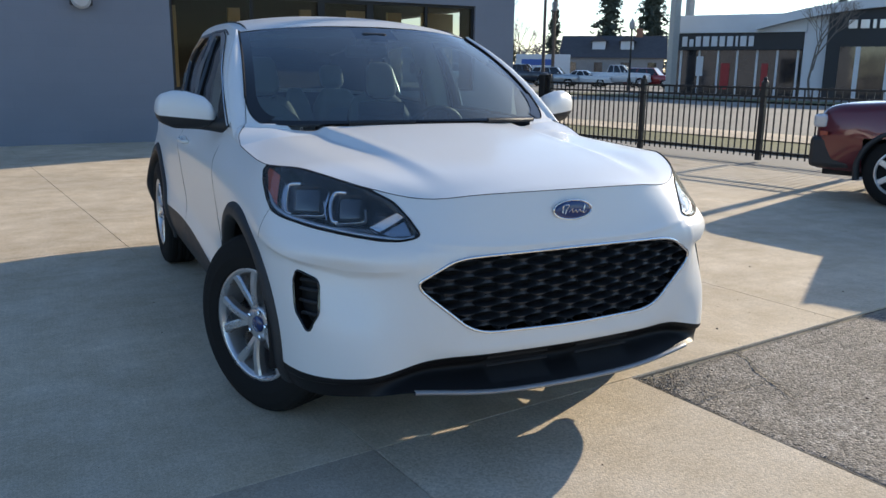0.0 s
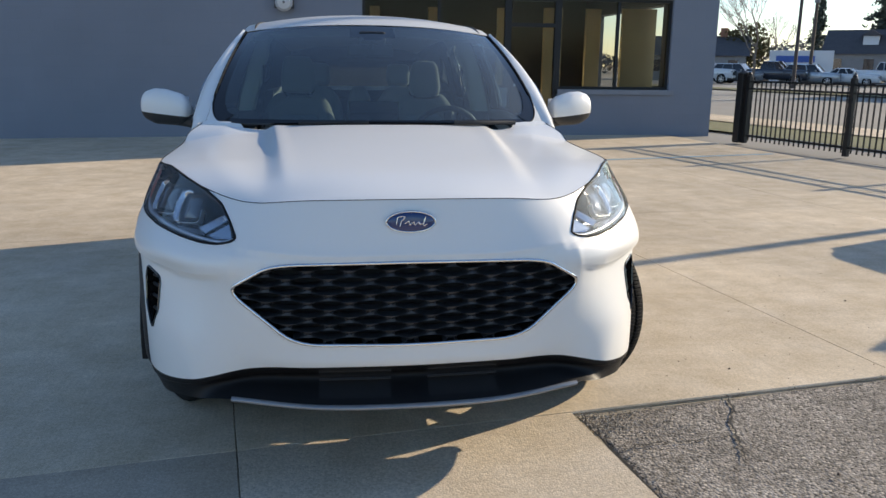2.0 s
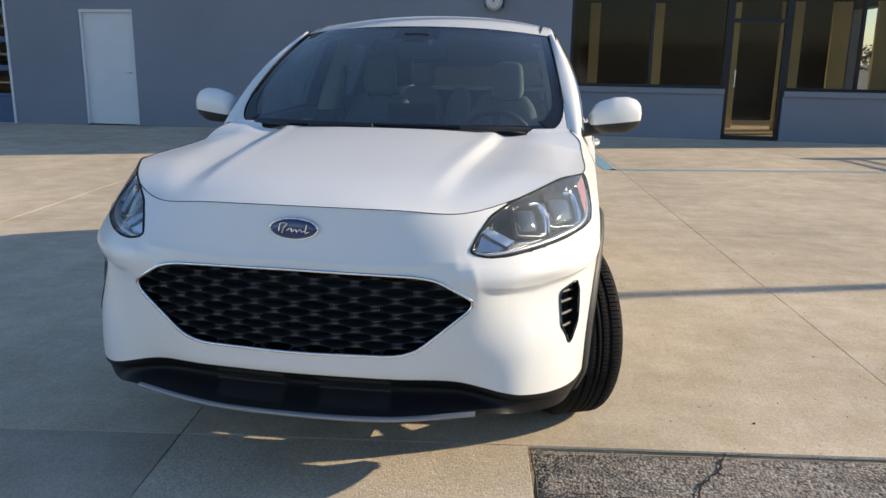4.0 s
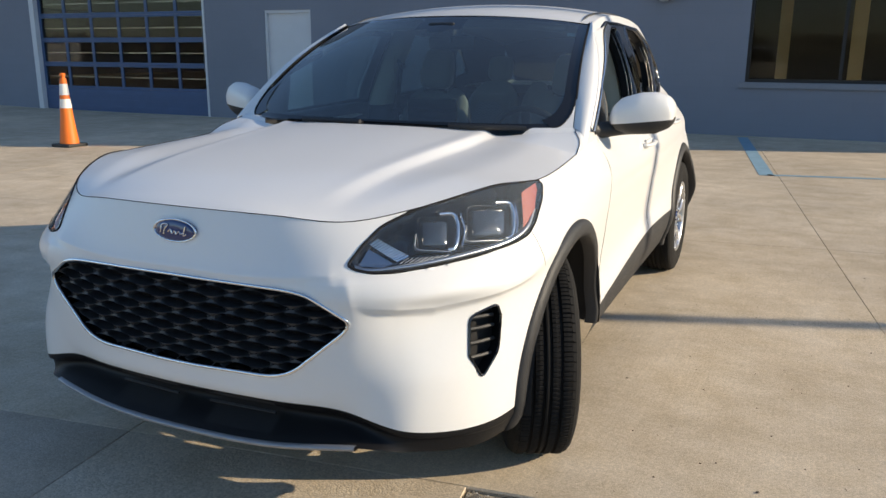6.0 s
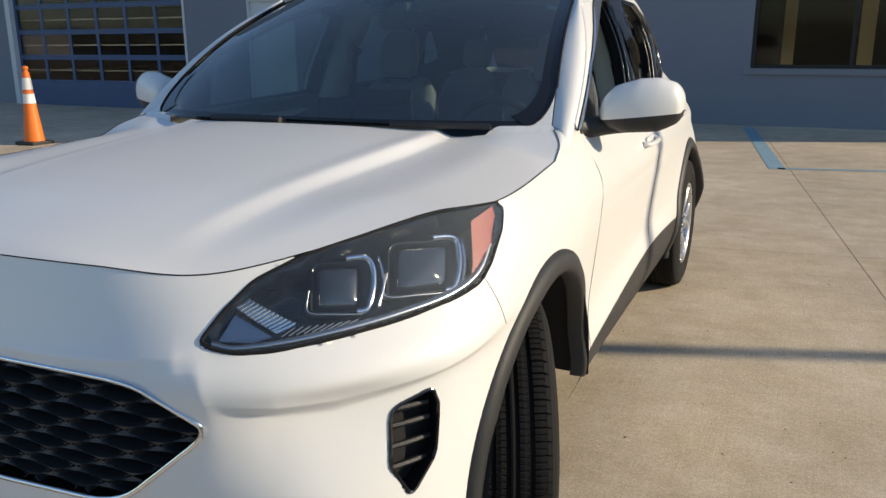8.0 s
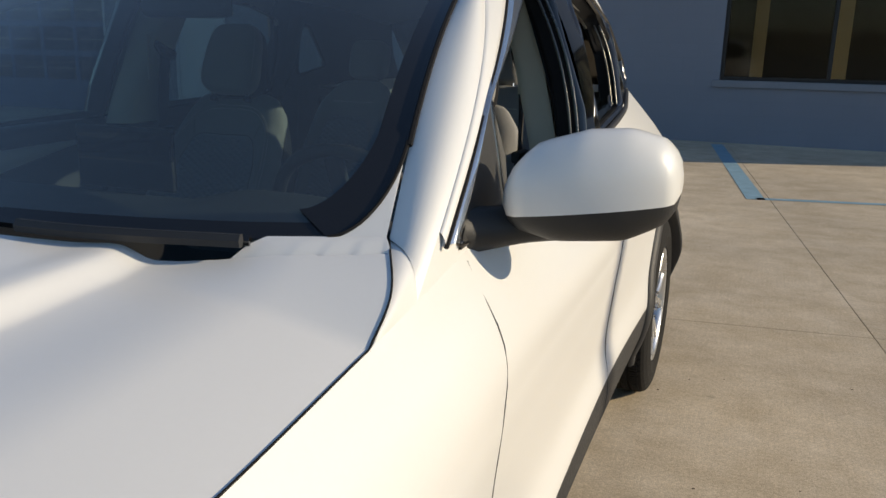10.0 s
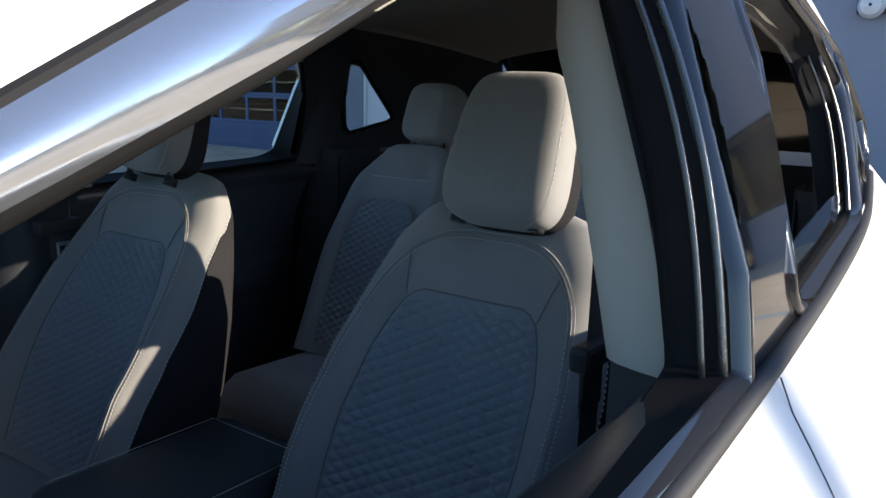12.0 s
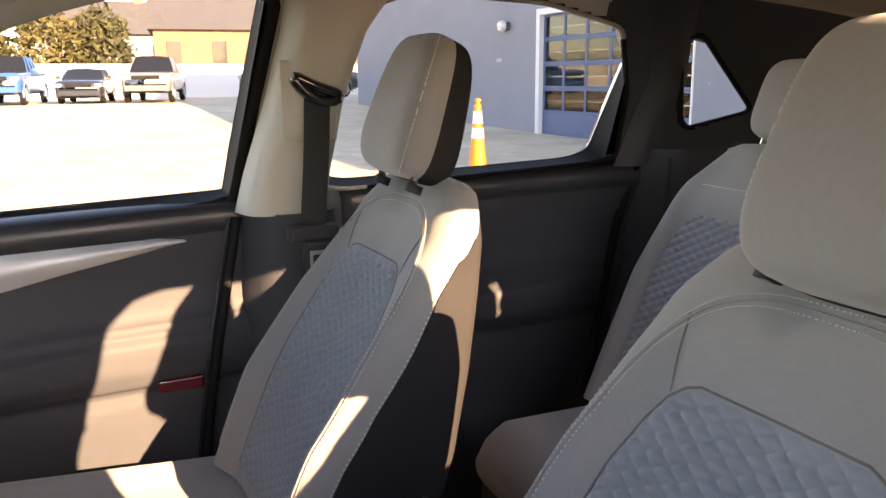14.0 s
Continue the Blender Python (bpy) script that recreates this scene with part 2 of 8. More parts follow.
REFLECTIVE = mat("white_collar", (0.82, 0.81, 0.78), 0.4, 0, 0.05, 9)

# ---- mesh helpers ----
def mk(name, verts, faces, material, parent=None, label="", smooth=False, mats=None, idx=None):
    me = bpy.data.meshes.new(name)
    me.from_pydata([tuple(map(float, v)) for v in verts], [], [tuple(map(int, f)) for f in faces])
    for m in mats or [material]:
        me.materials.append(m)
    if idx is not None:
        me.polygons.foreach_set("material_index", np.asarray(idx, dtype=np.int32))
    if smooth:
        me.polygons.foreach_set("use_smooth", np.ones(len(me.polygons), dtype=bool))
    me.update()
    ob = new(name, me)
    ob.parent = parent
    if label:
        tagged(ob, label)
    return ob


def thing(name, label, category, at=(0, 0, 0), turn=0.0, group="", kind=""):
    ob = new(name)
    ob.matrix_basis = pose(*at, 0, 0, turn)
    return tagged(ob, label, category, group, kind)


class Geo:
    """Collects pieces of one mesh."""

    def __init__(self):
        self.v, self.f = [], []

    def add(self, verts, faces):
        n = len(self.v)
        self.v += [tuple(p) for p in verts]
        self.f += [tuple(i + n for i in f) for f in faces]
        return self

    def box(self, lo, hi, bevel=0.0, turn=None):
        bm = bmesh.new()
        bmesh.ops.create_cube(bm, size=1.0)
        lo, hi = np.array(lo, float), np.array(hi, float)
        for v in bm.verts:
            v.co = Vector((lo + hi) / 2 + np.array(v.co) * (hi - lo))
        if bevel:
            bmesh.ops.bevel(bm, geom=bm.edges[:], offset=bevel, segments=2, affect="EDGES", profile=0.5)
        if turn is not None:
            bm.transform(turn)
        bm.verts.index_update()
        self.add([v.co[:] for v in bm.verts], [[v.index for v in f.verts] for f in bm.faces])
        bm.free()
        return self

    def tube(self, pts, r, n=8, closed=False):
        pts = np.array(pts, float)
        k = len(pts)
        rad = np.broadcast_to(r, (k,))
        tan = np.roll(pts, -1, 0) - np.roll(pts, 1, 0) if closed else np.gradient(pts, axis=0)
        tan /= np.linalg.norm(tan, axis=1)[:, None] + 1e-9
        up = np.array([0.13, 0.21, 0.97])
        a = np.cross(tan, up)
        a /= np.linalg.norm(a, axis=1)[:, None] + 1e-9
        b = np.cross(tan, a)
        th = np.arange(n) * 2 * np.pi / n
        ring = pts[:, None] + rad[:, None, None] * (a[:, None] * np.cos(th)[None, :, None] + b[:, None] * np.sin(th)[None, :, None])
        v = ring.reshape(-1, 3)
        f = []
        for i in range(k if closed else k - 1):
            j = (i + 1) % k
            f += [(i * n + q, i * n + (q + 1) % n, j * n + (q + 1) % n, j * n + q) for q in range(n)]
        if not closed:
            f += [tuple(range(n))[::-1], tuple((k - 1) * n + q for q in range(n))]
        return self.add(v, f)

    def lathe(self, prof, n=32, axis="z", at=(0, 0, 0), cap=False):
        """prof: (radius, along) pairs."""
        v, f = [], []
        for r, h in prof:
            for q in range(n):
                c, s = r * math.cos(2 * math.pi * q / n), r * math.sin(2 * math.pi * q / n)
                p = {"z": (c, s, h), "x": (h, c, s), "y": (s, h, c)}[axis]
                v.append((p[0] + at[0], p[1] + at[1], p[2] + at[2]))
        for i in range(len(prof) - 1):
            f += [(i * n + q, i * n + (q + 1) % n, (i + 1) * n + (q + 1) % n, (i + 1) * n + q) for q in range(n)]
        if cap:
            f += [tuple(range(n))[::-1], tuple((len(prof) - 1) * n + q for q in range(n))]
        return self.add(v, f)

    def grid(self, P, keep=None):
        P = np.asarray(P, float)
        n, m = P.shape[:2]
        f = [(i * m + j, i * m + j + 1, (i + 1) * m + j + 1, (i + 1) * m + j) for i in range(n - 1) for j in range(m - 1) if keep is None or keep[i, j]]
        return self.add(P.reshape(-1, 3), f)

    def put(self, name, material, parent=None, label="", smooth=False):
        return mk(name, self.v, self.f, material, parent, label, smooth)


def spline(ctrl, n):
    """Catmull-Rom through the rows of ctrl, n samples; also for stacks of curves (first axis runs along)."""
    c = np.asarray(ctrl, float)
    k = len(c)
    t = np.linspace(0, k - 1, n) if np.isscalar(n) else np.asarray(n, float)
    i = np.clip(t.astype(int), 0, k - 2)
    w = (t - i).reshape((-1,) + (1,) * (c.ndim - 1))
    ext = np.concatenate([2 * c[:1] - c[1:2], c, 2 * c[-1:] - c[-2:-1]])
    a, b, d, e = ext[i], ext[i + 1], ext[i + 2], ext[i + 3]
    return 0.5 * (2 * b + (d - a) * w + (2 * a - 5 * b + 4 * d - e) * w**2 + (3 * b - a - 3 * d + e) * w**3)


def inside(poly, x, y):
    """Which of the points x, y lie in the polygon."""
    x, y = np.asarray(x), np.asarray(y)
    res = np.zeros(x.shape, bool)
    n = len(poly)
    for i in range(n):
        (x1, y1), (x2, y2) = poly[i], poly[(i + 1) % n]
        c = ((y1 > y) != (y2 > y)) & (x < (x2 - x1) * (y - y1) / (y2 - y1 + 1e-12) + x1)
        res ^= c
    return res


def smooth_poly(poly, n=6, r=0.25):
    """Rounds a polygon's corners."""
    out = []
    P = np.array(poly, float)
    for i in range(len(P)):
        a, b, c = P[i - 1], P[i], P[(i + 1) % len(P)]
        s, e = b + (a - b) * r, b + (c - b) * r
        for q in range(n + 1):
            w = q / n
            out.append(tuple((1 - w) ** 2 * s + 2 * w * (1 - w) * b + w * w * e))
    return out


def ground_z(x):
    """The lot falls a little towards the garage and climbs again to the far side."""
    x = np.asarray(x, float)
    a = -0.10 * np.clip((-x - 1.0) / 9.0, 0, 1)
    s = np.clip((-x - 14.0) / 22.0, 0, 1)
    return a + 0.52 * s * s * (3 - 2 * s)

# ---- ground ----
SLAB_TURN = radians(7.3)
AX, BX = np.array([math.cos(SLAB_TURN), math.sin(SLAB_TURN)]), np.array([-math.sin(SLAB_TURN), math.cos(SLAB_TURN)])
ORG = np.array([-0.58, -0.555])


def lot(a, b):
    p = ORG + a * AX + b * BX
    return float(p[0]), float(p[1])


xs = np.concatenate([[-900, -300, -120, -60], np.arange(-44, 32, 2.0), [40, 60, 120, 300, 900]])
ys = np.concatenate([[-900, -300, -120, -60], np.arange(-44, 46, 4.0), [60, 120, 300, 900]])
X, Y = np.meshgrid(xs, ys, indexing="ij")
ground = Geo().grid(np.stack([X, Y, ground_z(X) - 0.03], -1)).put("ground", ROAD, smooth=True)
tagged(ground, "worn grey asphalt ground reaching to the horizon", "ground", kind="structure")

pavement = thing("pavement", "tan concrete slab pavement with sealed joints", "pavement", kind="structure")


def slab(a0, a1, b0, b1, material=CONCRETE):
    g = 0.0035
    n = 5
    A = np.linspace(a0 + g, a1 - g, n)
    B = np.linspace(b0 + g, b1 - g, n)
    top = []
    for a in A:
        for b in B:
            x, y = lot(a, b)
            top.append((x, y, float(ground_z(x))))
    v = list(top)
    f = [(i * n + j, (i + 1) * n + j, (i + 1) * n + j + 1, i * n + j + 1) for i in range(n - 1) for j in range(n - 1)]
    rim = [i * n for i in range(n)] + [(n - 1) * n + j for j in range(1, n)] + [i * n + n - 1 for i in range(n - 2, -1, -1)] + [j for j in range(n - 2, 0, -1)]
    cx, cy = lot((a0 + a1) / 2, (b0 + b1) / 2)
    k = len(v)
    inner = []
    for i in rim:
        x, y, z = v[i]
        d = Vector((x - cx, y - cy)).normalized() * 0.005
        v.append((x + d[0], y + d[1], z - 0.006))
    for i in rim:
        x, y, z = v[i]
        v.append((x, y, z - 0.028))
    m = len(rim)
    for i in range(m):
        j = (i + 1) % m
        f.append((rim[j], rim[i], k + i, k + j))
        f.append((k + j, k + i, k + m + i, k + m + j))
    return mk("slab", v, f, material, pavement, smooth=False)


COLS = [-24.0, -21.0, -18.0, -15.0, -12.0, -9.0, -6.0, -3.0, 0.0, 2.95, 5.9, 8.85]
ROWS = [0.0, 3.95, 7.9, 11.85, 15.8]
for i in range(len(COLS) - 1):
    for j in range(len(ROWS) - 1):
        slab(COLS[i], COLS[i + 1], ROWS[j], ROWS[j + 1])
# Front left slabs use the concrete with shade painted in.
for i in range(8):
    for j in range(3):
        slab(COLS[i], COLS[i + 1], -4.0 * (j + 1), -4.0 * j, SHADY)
for j in range(3):
    slab(0.0, 1.31, -4.0 * (j + 1), -4.0 * j, COARSE)
lotx = np.linspace(-24.0, -58.0, 18)
loty = np.linspace(-12, 34, 8)
P = np.array([[(*lot(a, b), float(ground_z(lot(a, b)[0])) - 0.012) for b in loty] for a in lotx])
tagged(Geo().grid(P[::-1]).put("far_lot", CONCRETE, pavement, "pale worn concrete of the far parking lot"), kind="stuff")
P = np.array([[(*lot(a, b), float(ground_z(lot(a, b)[0])) - 0.016) for b in np.linspace(-12.05, 15.85, 30)] for a in np.linspace(-24.05, 8.9, 30)])
Geo().grid(P[::-1]).put("joint_sealant", JOINT, pavement)

# asphalt patch in front of the bumper, with a ragged edge
rnd = random.Random(4)
g = Geo()
na, nb = 90, 90
P = np.zeros((na, nb, 3))
for i in range(na):
    for j in range(nb):
        a, b = 1.315 + 12.0 * (i / (na - 1)) ** 1.4, -0.012 - 12.0 * (j / (nb - 1)) ** 1.4
        if i == 0:
            a += rnd.uniform(-0.004, 0.022)
        if j == 0:
            b -= rnd.uniform(-0.004, 0.022)
        x, y = lot(a, b)
        P[i, j] = (x, y, -0.012 + 0.006 * noise.noise((x * 1.7, y * 1.7, 0)) - (0.006 if i == 0 or j == 0 else 0))
asphalt = g.grid(P[:, ::-1]).put("asphalt_patch", ASPHALT, smooth=True)
tagged(asphalt, "cracked dark asphalt patch meeting the concrete", "asphalt", kind="structure")


def crack(pts, w, name="crack", material=VOID, z=-0.004):
    """A jagged open crack as a thin dark strip, tapering at its ends."""
    P = spline(np.array(pts), 40)
    r2 = random.Random(len(pts) + int(pts[0][0] * 100))
    left, right = [], []
    for i, p in enumerate(P):
        t = P[min(i + 1, 39)] - P[max(i - 1, 0)]
        nrm = np.array([-t[1], t[0]]) / (np.linalg.norm(t) + 1e-9)
        j = r2.uniform(-0.008, 0.008)
        ww = w * (0.4 + 0.9 * r2.random()) * min(1, i / 4 + 0.2, (39 - i) / 4 + 0.2)
        zz = float(ground_z(p[0])) + z
        left.append((*(p + nrm * (j + ww)), zz))
        right.append((*(p + nrm * (j - ww)), zz))
    return Geo().grid(np.array([left, right])).put(name, material)


for pts, w in (([(1.45, -0.20), (1.437, -0.297), (1.382, -0.453), (1.318, -0.561), (1.286, -0.654), (1.25, -0.77), (1.22, -0.85)], 0.0055), ([(1.288, -0.654), (1.16, -0.672), (1.063, -0.681), (0.906, -0.684), (0.80, -0.725)], 0.0032), ([(1.62, -0.19), (1.56, -0.26), (1.44, -0.33)], 0.002)):
    tagged(crack(pts, w, z=-0.004), "open crack in the asphalt", "crack", kind="structure")
for q0, q1, w in (((1.318, -.014), (1.318, -4.0), .006), ((1.315, -.014), (7.5, -.016), .004)):
    tagged(crack([lot(q0[0] + (q1[0] - q0[0]) * k, q0[1] + (q1[1] - q0[1]) * k) for k in np.linspace(0, 1, 9)], w, z=-0.003), "dark open gap along the asphalt edge", "crack", kind="structure")
r5 = random.Random(21)
g = Geo()
for _ in range(900):
    if r5.random() < .55:
        a_, b_ = 1.32 + abs(r5.gauss(0, .16)), -.02 - abs(r5.gauss(0, .14))
    elif r5.random() < .5:
        a_, b_ = 1.32 + abs(r5.gauss(0, .03)), -r5.random() * 2.5
    else:
        a_, b_ = 1.32 + r5.random() * 3.5, -.015 - abs(r5.gauss(0, .035))
    x, y = lot(a_, b_)
    r_ = r5.uniform(.002, .006)
    v = [(x + r_ * r5.uniform(.6, 1.3) * cx, y + r_ * r5.uniform(.6, 1.3) * cy, -.008 + r_ * cz) for cx, cy, cz in ((1, 0, .2), (0, 1, .3), (-1, 0, .2), (0, -1, .3), (.1, .1, .9))]
    g.add(v, [(0, 1, 4), (1, 2, 4), (2, 3, 4), (3, 0, 4)])
tagged(g.put("gravel", paving("loose_gravel", (.26, .24, .21), .2, .5, 0, 60, .3)), "loose grey gravel along the asphalt edge", "gravel", kind="stuff")
# faded blue bay markings near the building
def stripe(a, b, w):
    d = np.array(b) - np.array(a)
    nrm = np.array([-d[1], d[0]]) / np.linalg.norm(d) * w / 2
    n = 14
    L = [np.array(a) + d * q / n for q in range(n + 1)]
    P = np.array([[(*(p + nrm), float(ground_z(p[0])) + 0.003) for p in L], [(*(p - nrm), float(ground_z(p[0])) + 0.003) for p in L]])
    return tagged(Geo().grid(P[::-1]).put("bay_line", BLUE_LINE), "faded pale blue painted parking line", "line", kind="structure")


stripe((1.24, 7.45), (0.62, 12.0), 0.17)
stripe((1.24, 7.50), (7.0, 8.75), 0.10)

# pebbles and dry bits scattered over the concrete
g = Geo()
r3 = random.Random(11)
for _ in range(330):
    x, y = r3.uniform(-4, 6), r3.uniform(-2.6, 6)
    if r3.random() < 0.45:
        x, y = r3.gauss(1.9, 0.7), r3.gauss(0.6, 1.3)
    s = r3.uniform(0.0015, 0.0055) * (1.6 if r3.random() < 0.06 else 1)
    z = float(ground_z(x))
    v = [(x + s * r3.uniform(0.6, 1.3) * cx, y + s * r3.uniform(0.6, 1.3) * cy, z + s * cz) for cx, cy, cz in ((1, 0, 0.2), (0, 1, 0.3), (-1, 0, 0.2), (0, -1, 0.3), (0.1, 0.1, 0.9))]
    v += [(x, y, z - 0.001)]
    g.add(v, [(0, 1, 4), (1, 2, 4), (2, 3, 4), (3, 0, 4), (1, 0, 5), (2, 1, 5), (3, 2, 5), (0, 3, 5)])
tagged(g.put("grit", mat("dark_grit", (0.10, 0.07, 0.05), 0.9, 0, 0.4, 40)), "small dark pebbles and dry crumbs on the concrete", "grit", kind="stuff")

# ---- building ----
WY, WT, WH = 12.3, 0.3, 7.2
OPEN = [(-16.6, -11.1, -0.2, 2.85), (-9.45, -8.25, -0.2, 2.26), (0.55, 3.36, 0.92, 2.64), (3.36, 4.38, -0.1, 2.64), (4.38, 6.70, 0.90, 2.64)]


def wall_blocks(name, x0, x1, z0, z1, holes, y0, y1):
    xs_ = sorted({x0, x1, *[h[0] for h in holes], *[h[1] for h in holes]})
    zs_ = sorted({z0, z1, *[h[2] for h in holes if h[2] > z0], *[h[3] for h in holes]})
    g = Geo()
    for xa, xb in zip(xs_, xs_[1:]):
        for za, zb in zip(zs_, zs_[1:]):
            cx, cz = (xa + xb) / 2, (za + zb) / 2
            if any(h[0] < cx < h[1] and h[2] < cz < h[3] for h in holes):
                continue
            Geo().box((xa, y0, za), (xb, y1, zb)).put(name, BLOCK_BRICK, building)


BLOCK_BRICK = bpy.data.materials.new("painted_block_wall")
BLOCK_BRICK.use_nodes = True
t = BLOCK_BRICK.node_tree
p = t.nodes["Principled BSDF"]
co = nd(t, "ShaderNodeTexCoord")
sep = nd(t, "ShaderNodeSeparateXYZ")
cmb = nd(t, "ShaderNodeCombineXYZ")
t.links.new(co.outputs["Object"], sep.inputs[0])
t.links.new(sep.outputs[0], cmb.inputs[0])
t.links.new(sep.outputs[2], cmb.inputs[1])
br = nd(t, "ShaderNodeTexBrick", Scale=1.0, Mortar_Size=0.005, Mortar_Smooth=0.6, Brick_Width=0.41, Row_Height=0.205)
br.inputs["Color1"].default_value, br.inputs["Color2"].default_value, br.inputs["Mortar"].default_value = (0.196, 0.217, 0.267, 1), (0.202, 0.223, 0.274, 1), (0.190, 0.211, 0.260, 1)
t.links.new(cmb.outputs[0], br.inputs["Vector"])
ns = nd(t, "ShaderNodeTexNoise", Scale=0.7, Detail=6.0)
t.links.new(co.outputs["Object"], ns.inputs["Vector"])
hs = nd(t, "ShaderNodeHueSaturation")
mr = nd(t, "ShaderNodeMapRange")
mr.inputs[3].default_value, mr.inputs[4].default_value = 0.85, 1.15
t.links.new(ns.outputs[0], mr.inputs[0])
t.links.new(mr.outputs[0], hs.inputs["Value"])
t.links.new(br.outputs[0], hs.inputs["Color"])
t.links.new(hs.outputs[0], p.inputs["Base Color"])
p.inputs["Roughness"].default_value = 0.7
bp = nd(t, "ShaderNodeBump", Strength=0.25, Distance=0.004)
bp.invert = True
t.links.new(br.outputs["Fac"], bp.inputs["Height"])
t.links.new(bp.outputs[0], p.inputs["Normal"])

building = thing("dealer_building", "blue-grey painted block building with dark glazing", "building", kind="structure")
wall_blocks("wall_bay", -30, 7.65, -0.4, WH, OPEN, WY, WY + WT)
g = Geo()
g.box((7.35, WY + WT, -0.4), (7.65, 14.3, WH)).box((7.35, 14.3, 2.7), (7.65, 19, WH)).box((7.35, 14.3, -0.4), (7.65, 19, 0.5)).box((7.35, 19, -0.4), (7.65, 34, WH))
g.put("wall_east", BLOCK_BRICK, building)
Geo().box((-30, WY + WT, -0.4), (-29.7, 34, WH)).box((-29.7, 33.7, -0.4), (7.35, 34, WH)).put("wall_back", BLOCK_BRICK, building)
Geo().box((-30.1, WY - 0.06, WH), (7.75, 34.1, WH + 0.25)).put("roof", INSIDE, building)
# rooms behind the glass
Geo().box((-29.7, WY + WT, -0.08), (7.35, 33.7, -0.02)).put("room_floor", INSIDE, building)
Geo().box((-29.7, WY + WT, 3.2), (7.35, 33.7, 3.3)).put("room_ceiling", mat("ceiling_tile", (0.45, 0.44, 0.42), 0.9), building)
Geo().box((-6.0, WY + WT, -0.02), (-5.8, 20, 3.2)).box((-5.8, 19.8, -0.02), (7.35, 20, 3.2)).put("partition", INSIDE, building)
for x, y, w in ((1.0, 15.5, 0.22), (2.35, 15.5, 0.26), (3.9, 15.2, 0.25), (5.0, 14.9, 0.42), (5.95, 14.9, 0.34), (6.93, 14.6, 0.80)):
    Geo().box((x - w / 2, y, -0.02), (x + w / 2, y + 0.12, 2.62), 0.004).put("cream_panel", CREAM, building)


def pane_unit(name, x0, x1, z0, z1, bars_x, bars_z, material, fw=0.055, depth=0.10, y=WY + 0.07, pane_mat=PANE, label="dark framed glazing"):
    unit = thing(name, label, "window", kind="structure")
    xs_ = [x0, *bars_x, x1]
    zs_ = [z0, *bars_z, z1]
    g = Geo()
    g.box((x0, y, z0), (x0 + fw, y + depth, z1), 0.003).box((x1 - fw, y, z0), (x1, y + depth, z1), 0.003)
    g.box((x0 + fw, y, z1 - fw), (x1 - fw, y + depth, z1), 0.003).box((x0 + fw, y, z0), (x1 - fw, y + depth, z0 + fw), 0.003)
    g.put("window_frame", material, unit)
    for bx in bars_x:
        Geo().box((bx - fw / 2, y + 0.01, z0 + fw), (bx + fw / 2, y + depth - 0.01, z1 - fw), 0.003).put("mullion", material, unit)
    for bz in bars_z:
        for xa, xb in zip(xs_, xs_[1:]):
            Geo().box((xa + fw / 2 + 0.001, y + 0.012, bz - fw / 2), (xb - fw / 2 - 0.001, y + depth - 0.012, bz + fw / 2), 0.003).put("rail", material, unit)
    for xa, xb in zip(xs_, xs_[1:]):
        for za, zb in zip(zs_, zs_[1:]):
            Geo().box((xa + 0.02, y + depth / 2 - 0.003, za + 0.02), (xb - 0.02, y + depth / 2 + 0.003, zb - 0.02)).put("pane", pane_mat, unit)
    return unit


pane_unit("window_1", 0.55, 3.36, 0.92, 2.64, [2.02], [], FRAME)
pane_unit("window_2", 4.38, 6.70, 0.90, 2.64, [5.60], [], FRAME)
pane_unit("door_2", 3.36, 4.38, 0.0, 2.64, [], [2.12], FRAME, fw=0.075, label="dark aluminium glass entrance door with transom")
g = Geo().tube([(3.52, WY + 0.03, 0.95), (3.52, WY + 0.03, 1.25)], 0.012)
g.box((3.505, WY + 0.03, 0.96), (3.535, WY + 0.075, 0.98)).box((3.505, WY + 0.03, 1.22), (3.535, WY + 0.075, 1.24)).put("door_handle", SATIN, building)
for x0, x1, z in ((0.45, 3.36, 0.92), (4.38, 6.8, 0.90)):
    tagged(Geo().box((x0, WY - 0.045, z - 0.10), (x1, WY + 0.07, z), 0.006).put("window_sill", STONE_SILL, building), "painted block sill course")

# roll-up garage door, glazed
gd = thing("garage_door", "blue sectional roll-up garage door with window rows", "garage door", kind="structure")
gx0, gx1, gz0 = -16.55, -11.15, -0.13
for q in range(5):
    z0 = gz0 + 0.59 * q
    z1 = z0 + 0.585
    if q == 0:
        g = Geo().box((gx0, WY + 0.10, z0), (gx1, WY + 0.15, z1), 0.008)
        for rib in range(3):
            g.box((gx0 + 0.05, WY + 0.088, z0 + 0.10 + rib * 0.16), (gx1 - 0.05, WY + 0.10, z0 + 0.17 + rib * 0.16), 0.004)
        g.put("panel", GARAGE_BLUE, gd)
        continue
    nx = 6
    w = (gx1 - gx0) / nx
    g = Geo().box((gx0, WY + 0.10, z0), (gx1, WY + 0.15, z0 + 0.06), 0.004).box((gx0, WY + 0.10, z1 - 0.05), (gx1, WY + 0.15, z1), 0.004)
    for k in range(nx + 1):
        xx = min(max(gx0 + k * w, gx0 + 0.04), gx1 - 0.04)
        g.box((xx - 0.04, WY + 0.103, z0 + 0.06), (xx + 0.04, WY + 0.147, z1 - 0.05))
    sec = g.put("section", GARAGE_BLUE, gd)
    for k in range(nx):
        Geo().box((gx0 + k * w + 0.035, WY + 0.122, z0 + 0.055), (gx0 + (k + 1) * w - 0.035, WY + 0.128, z1 - 0.045)).put("pane", PANE, sec)
    Geo().box((gx0 + 0.1, WY + 0.20, z0 + 0.27), (gx1 - 0.1, WY + 0.215, z0 + 0.30)).put("strut", SATIN, sec)
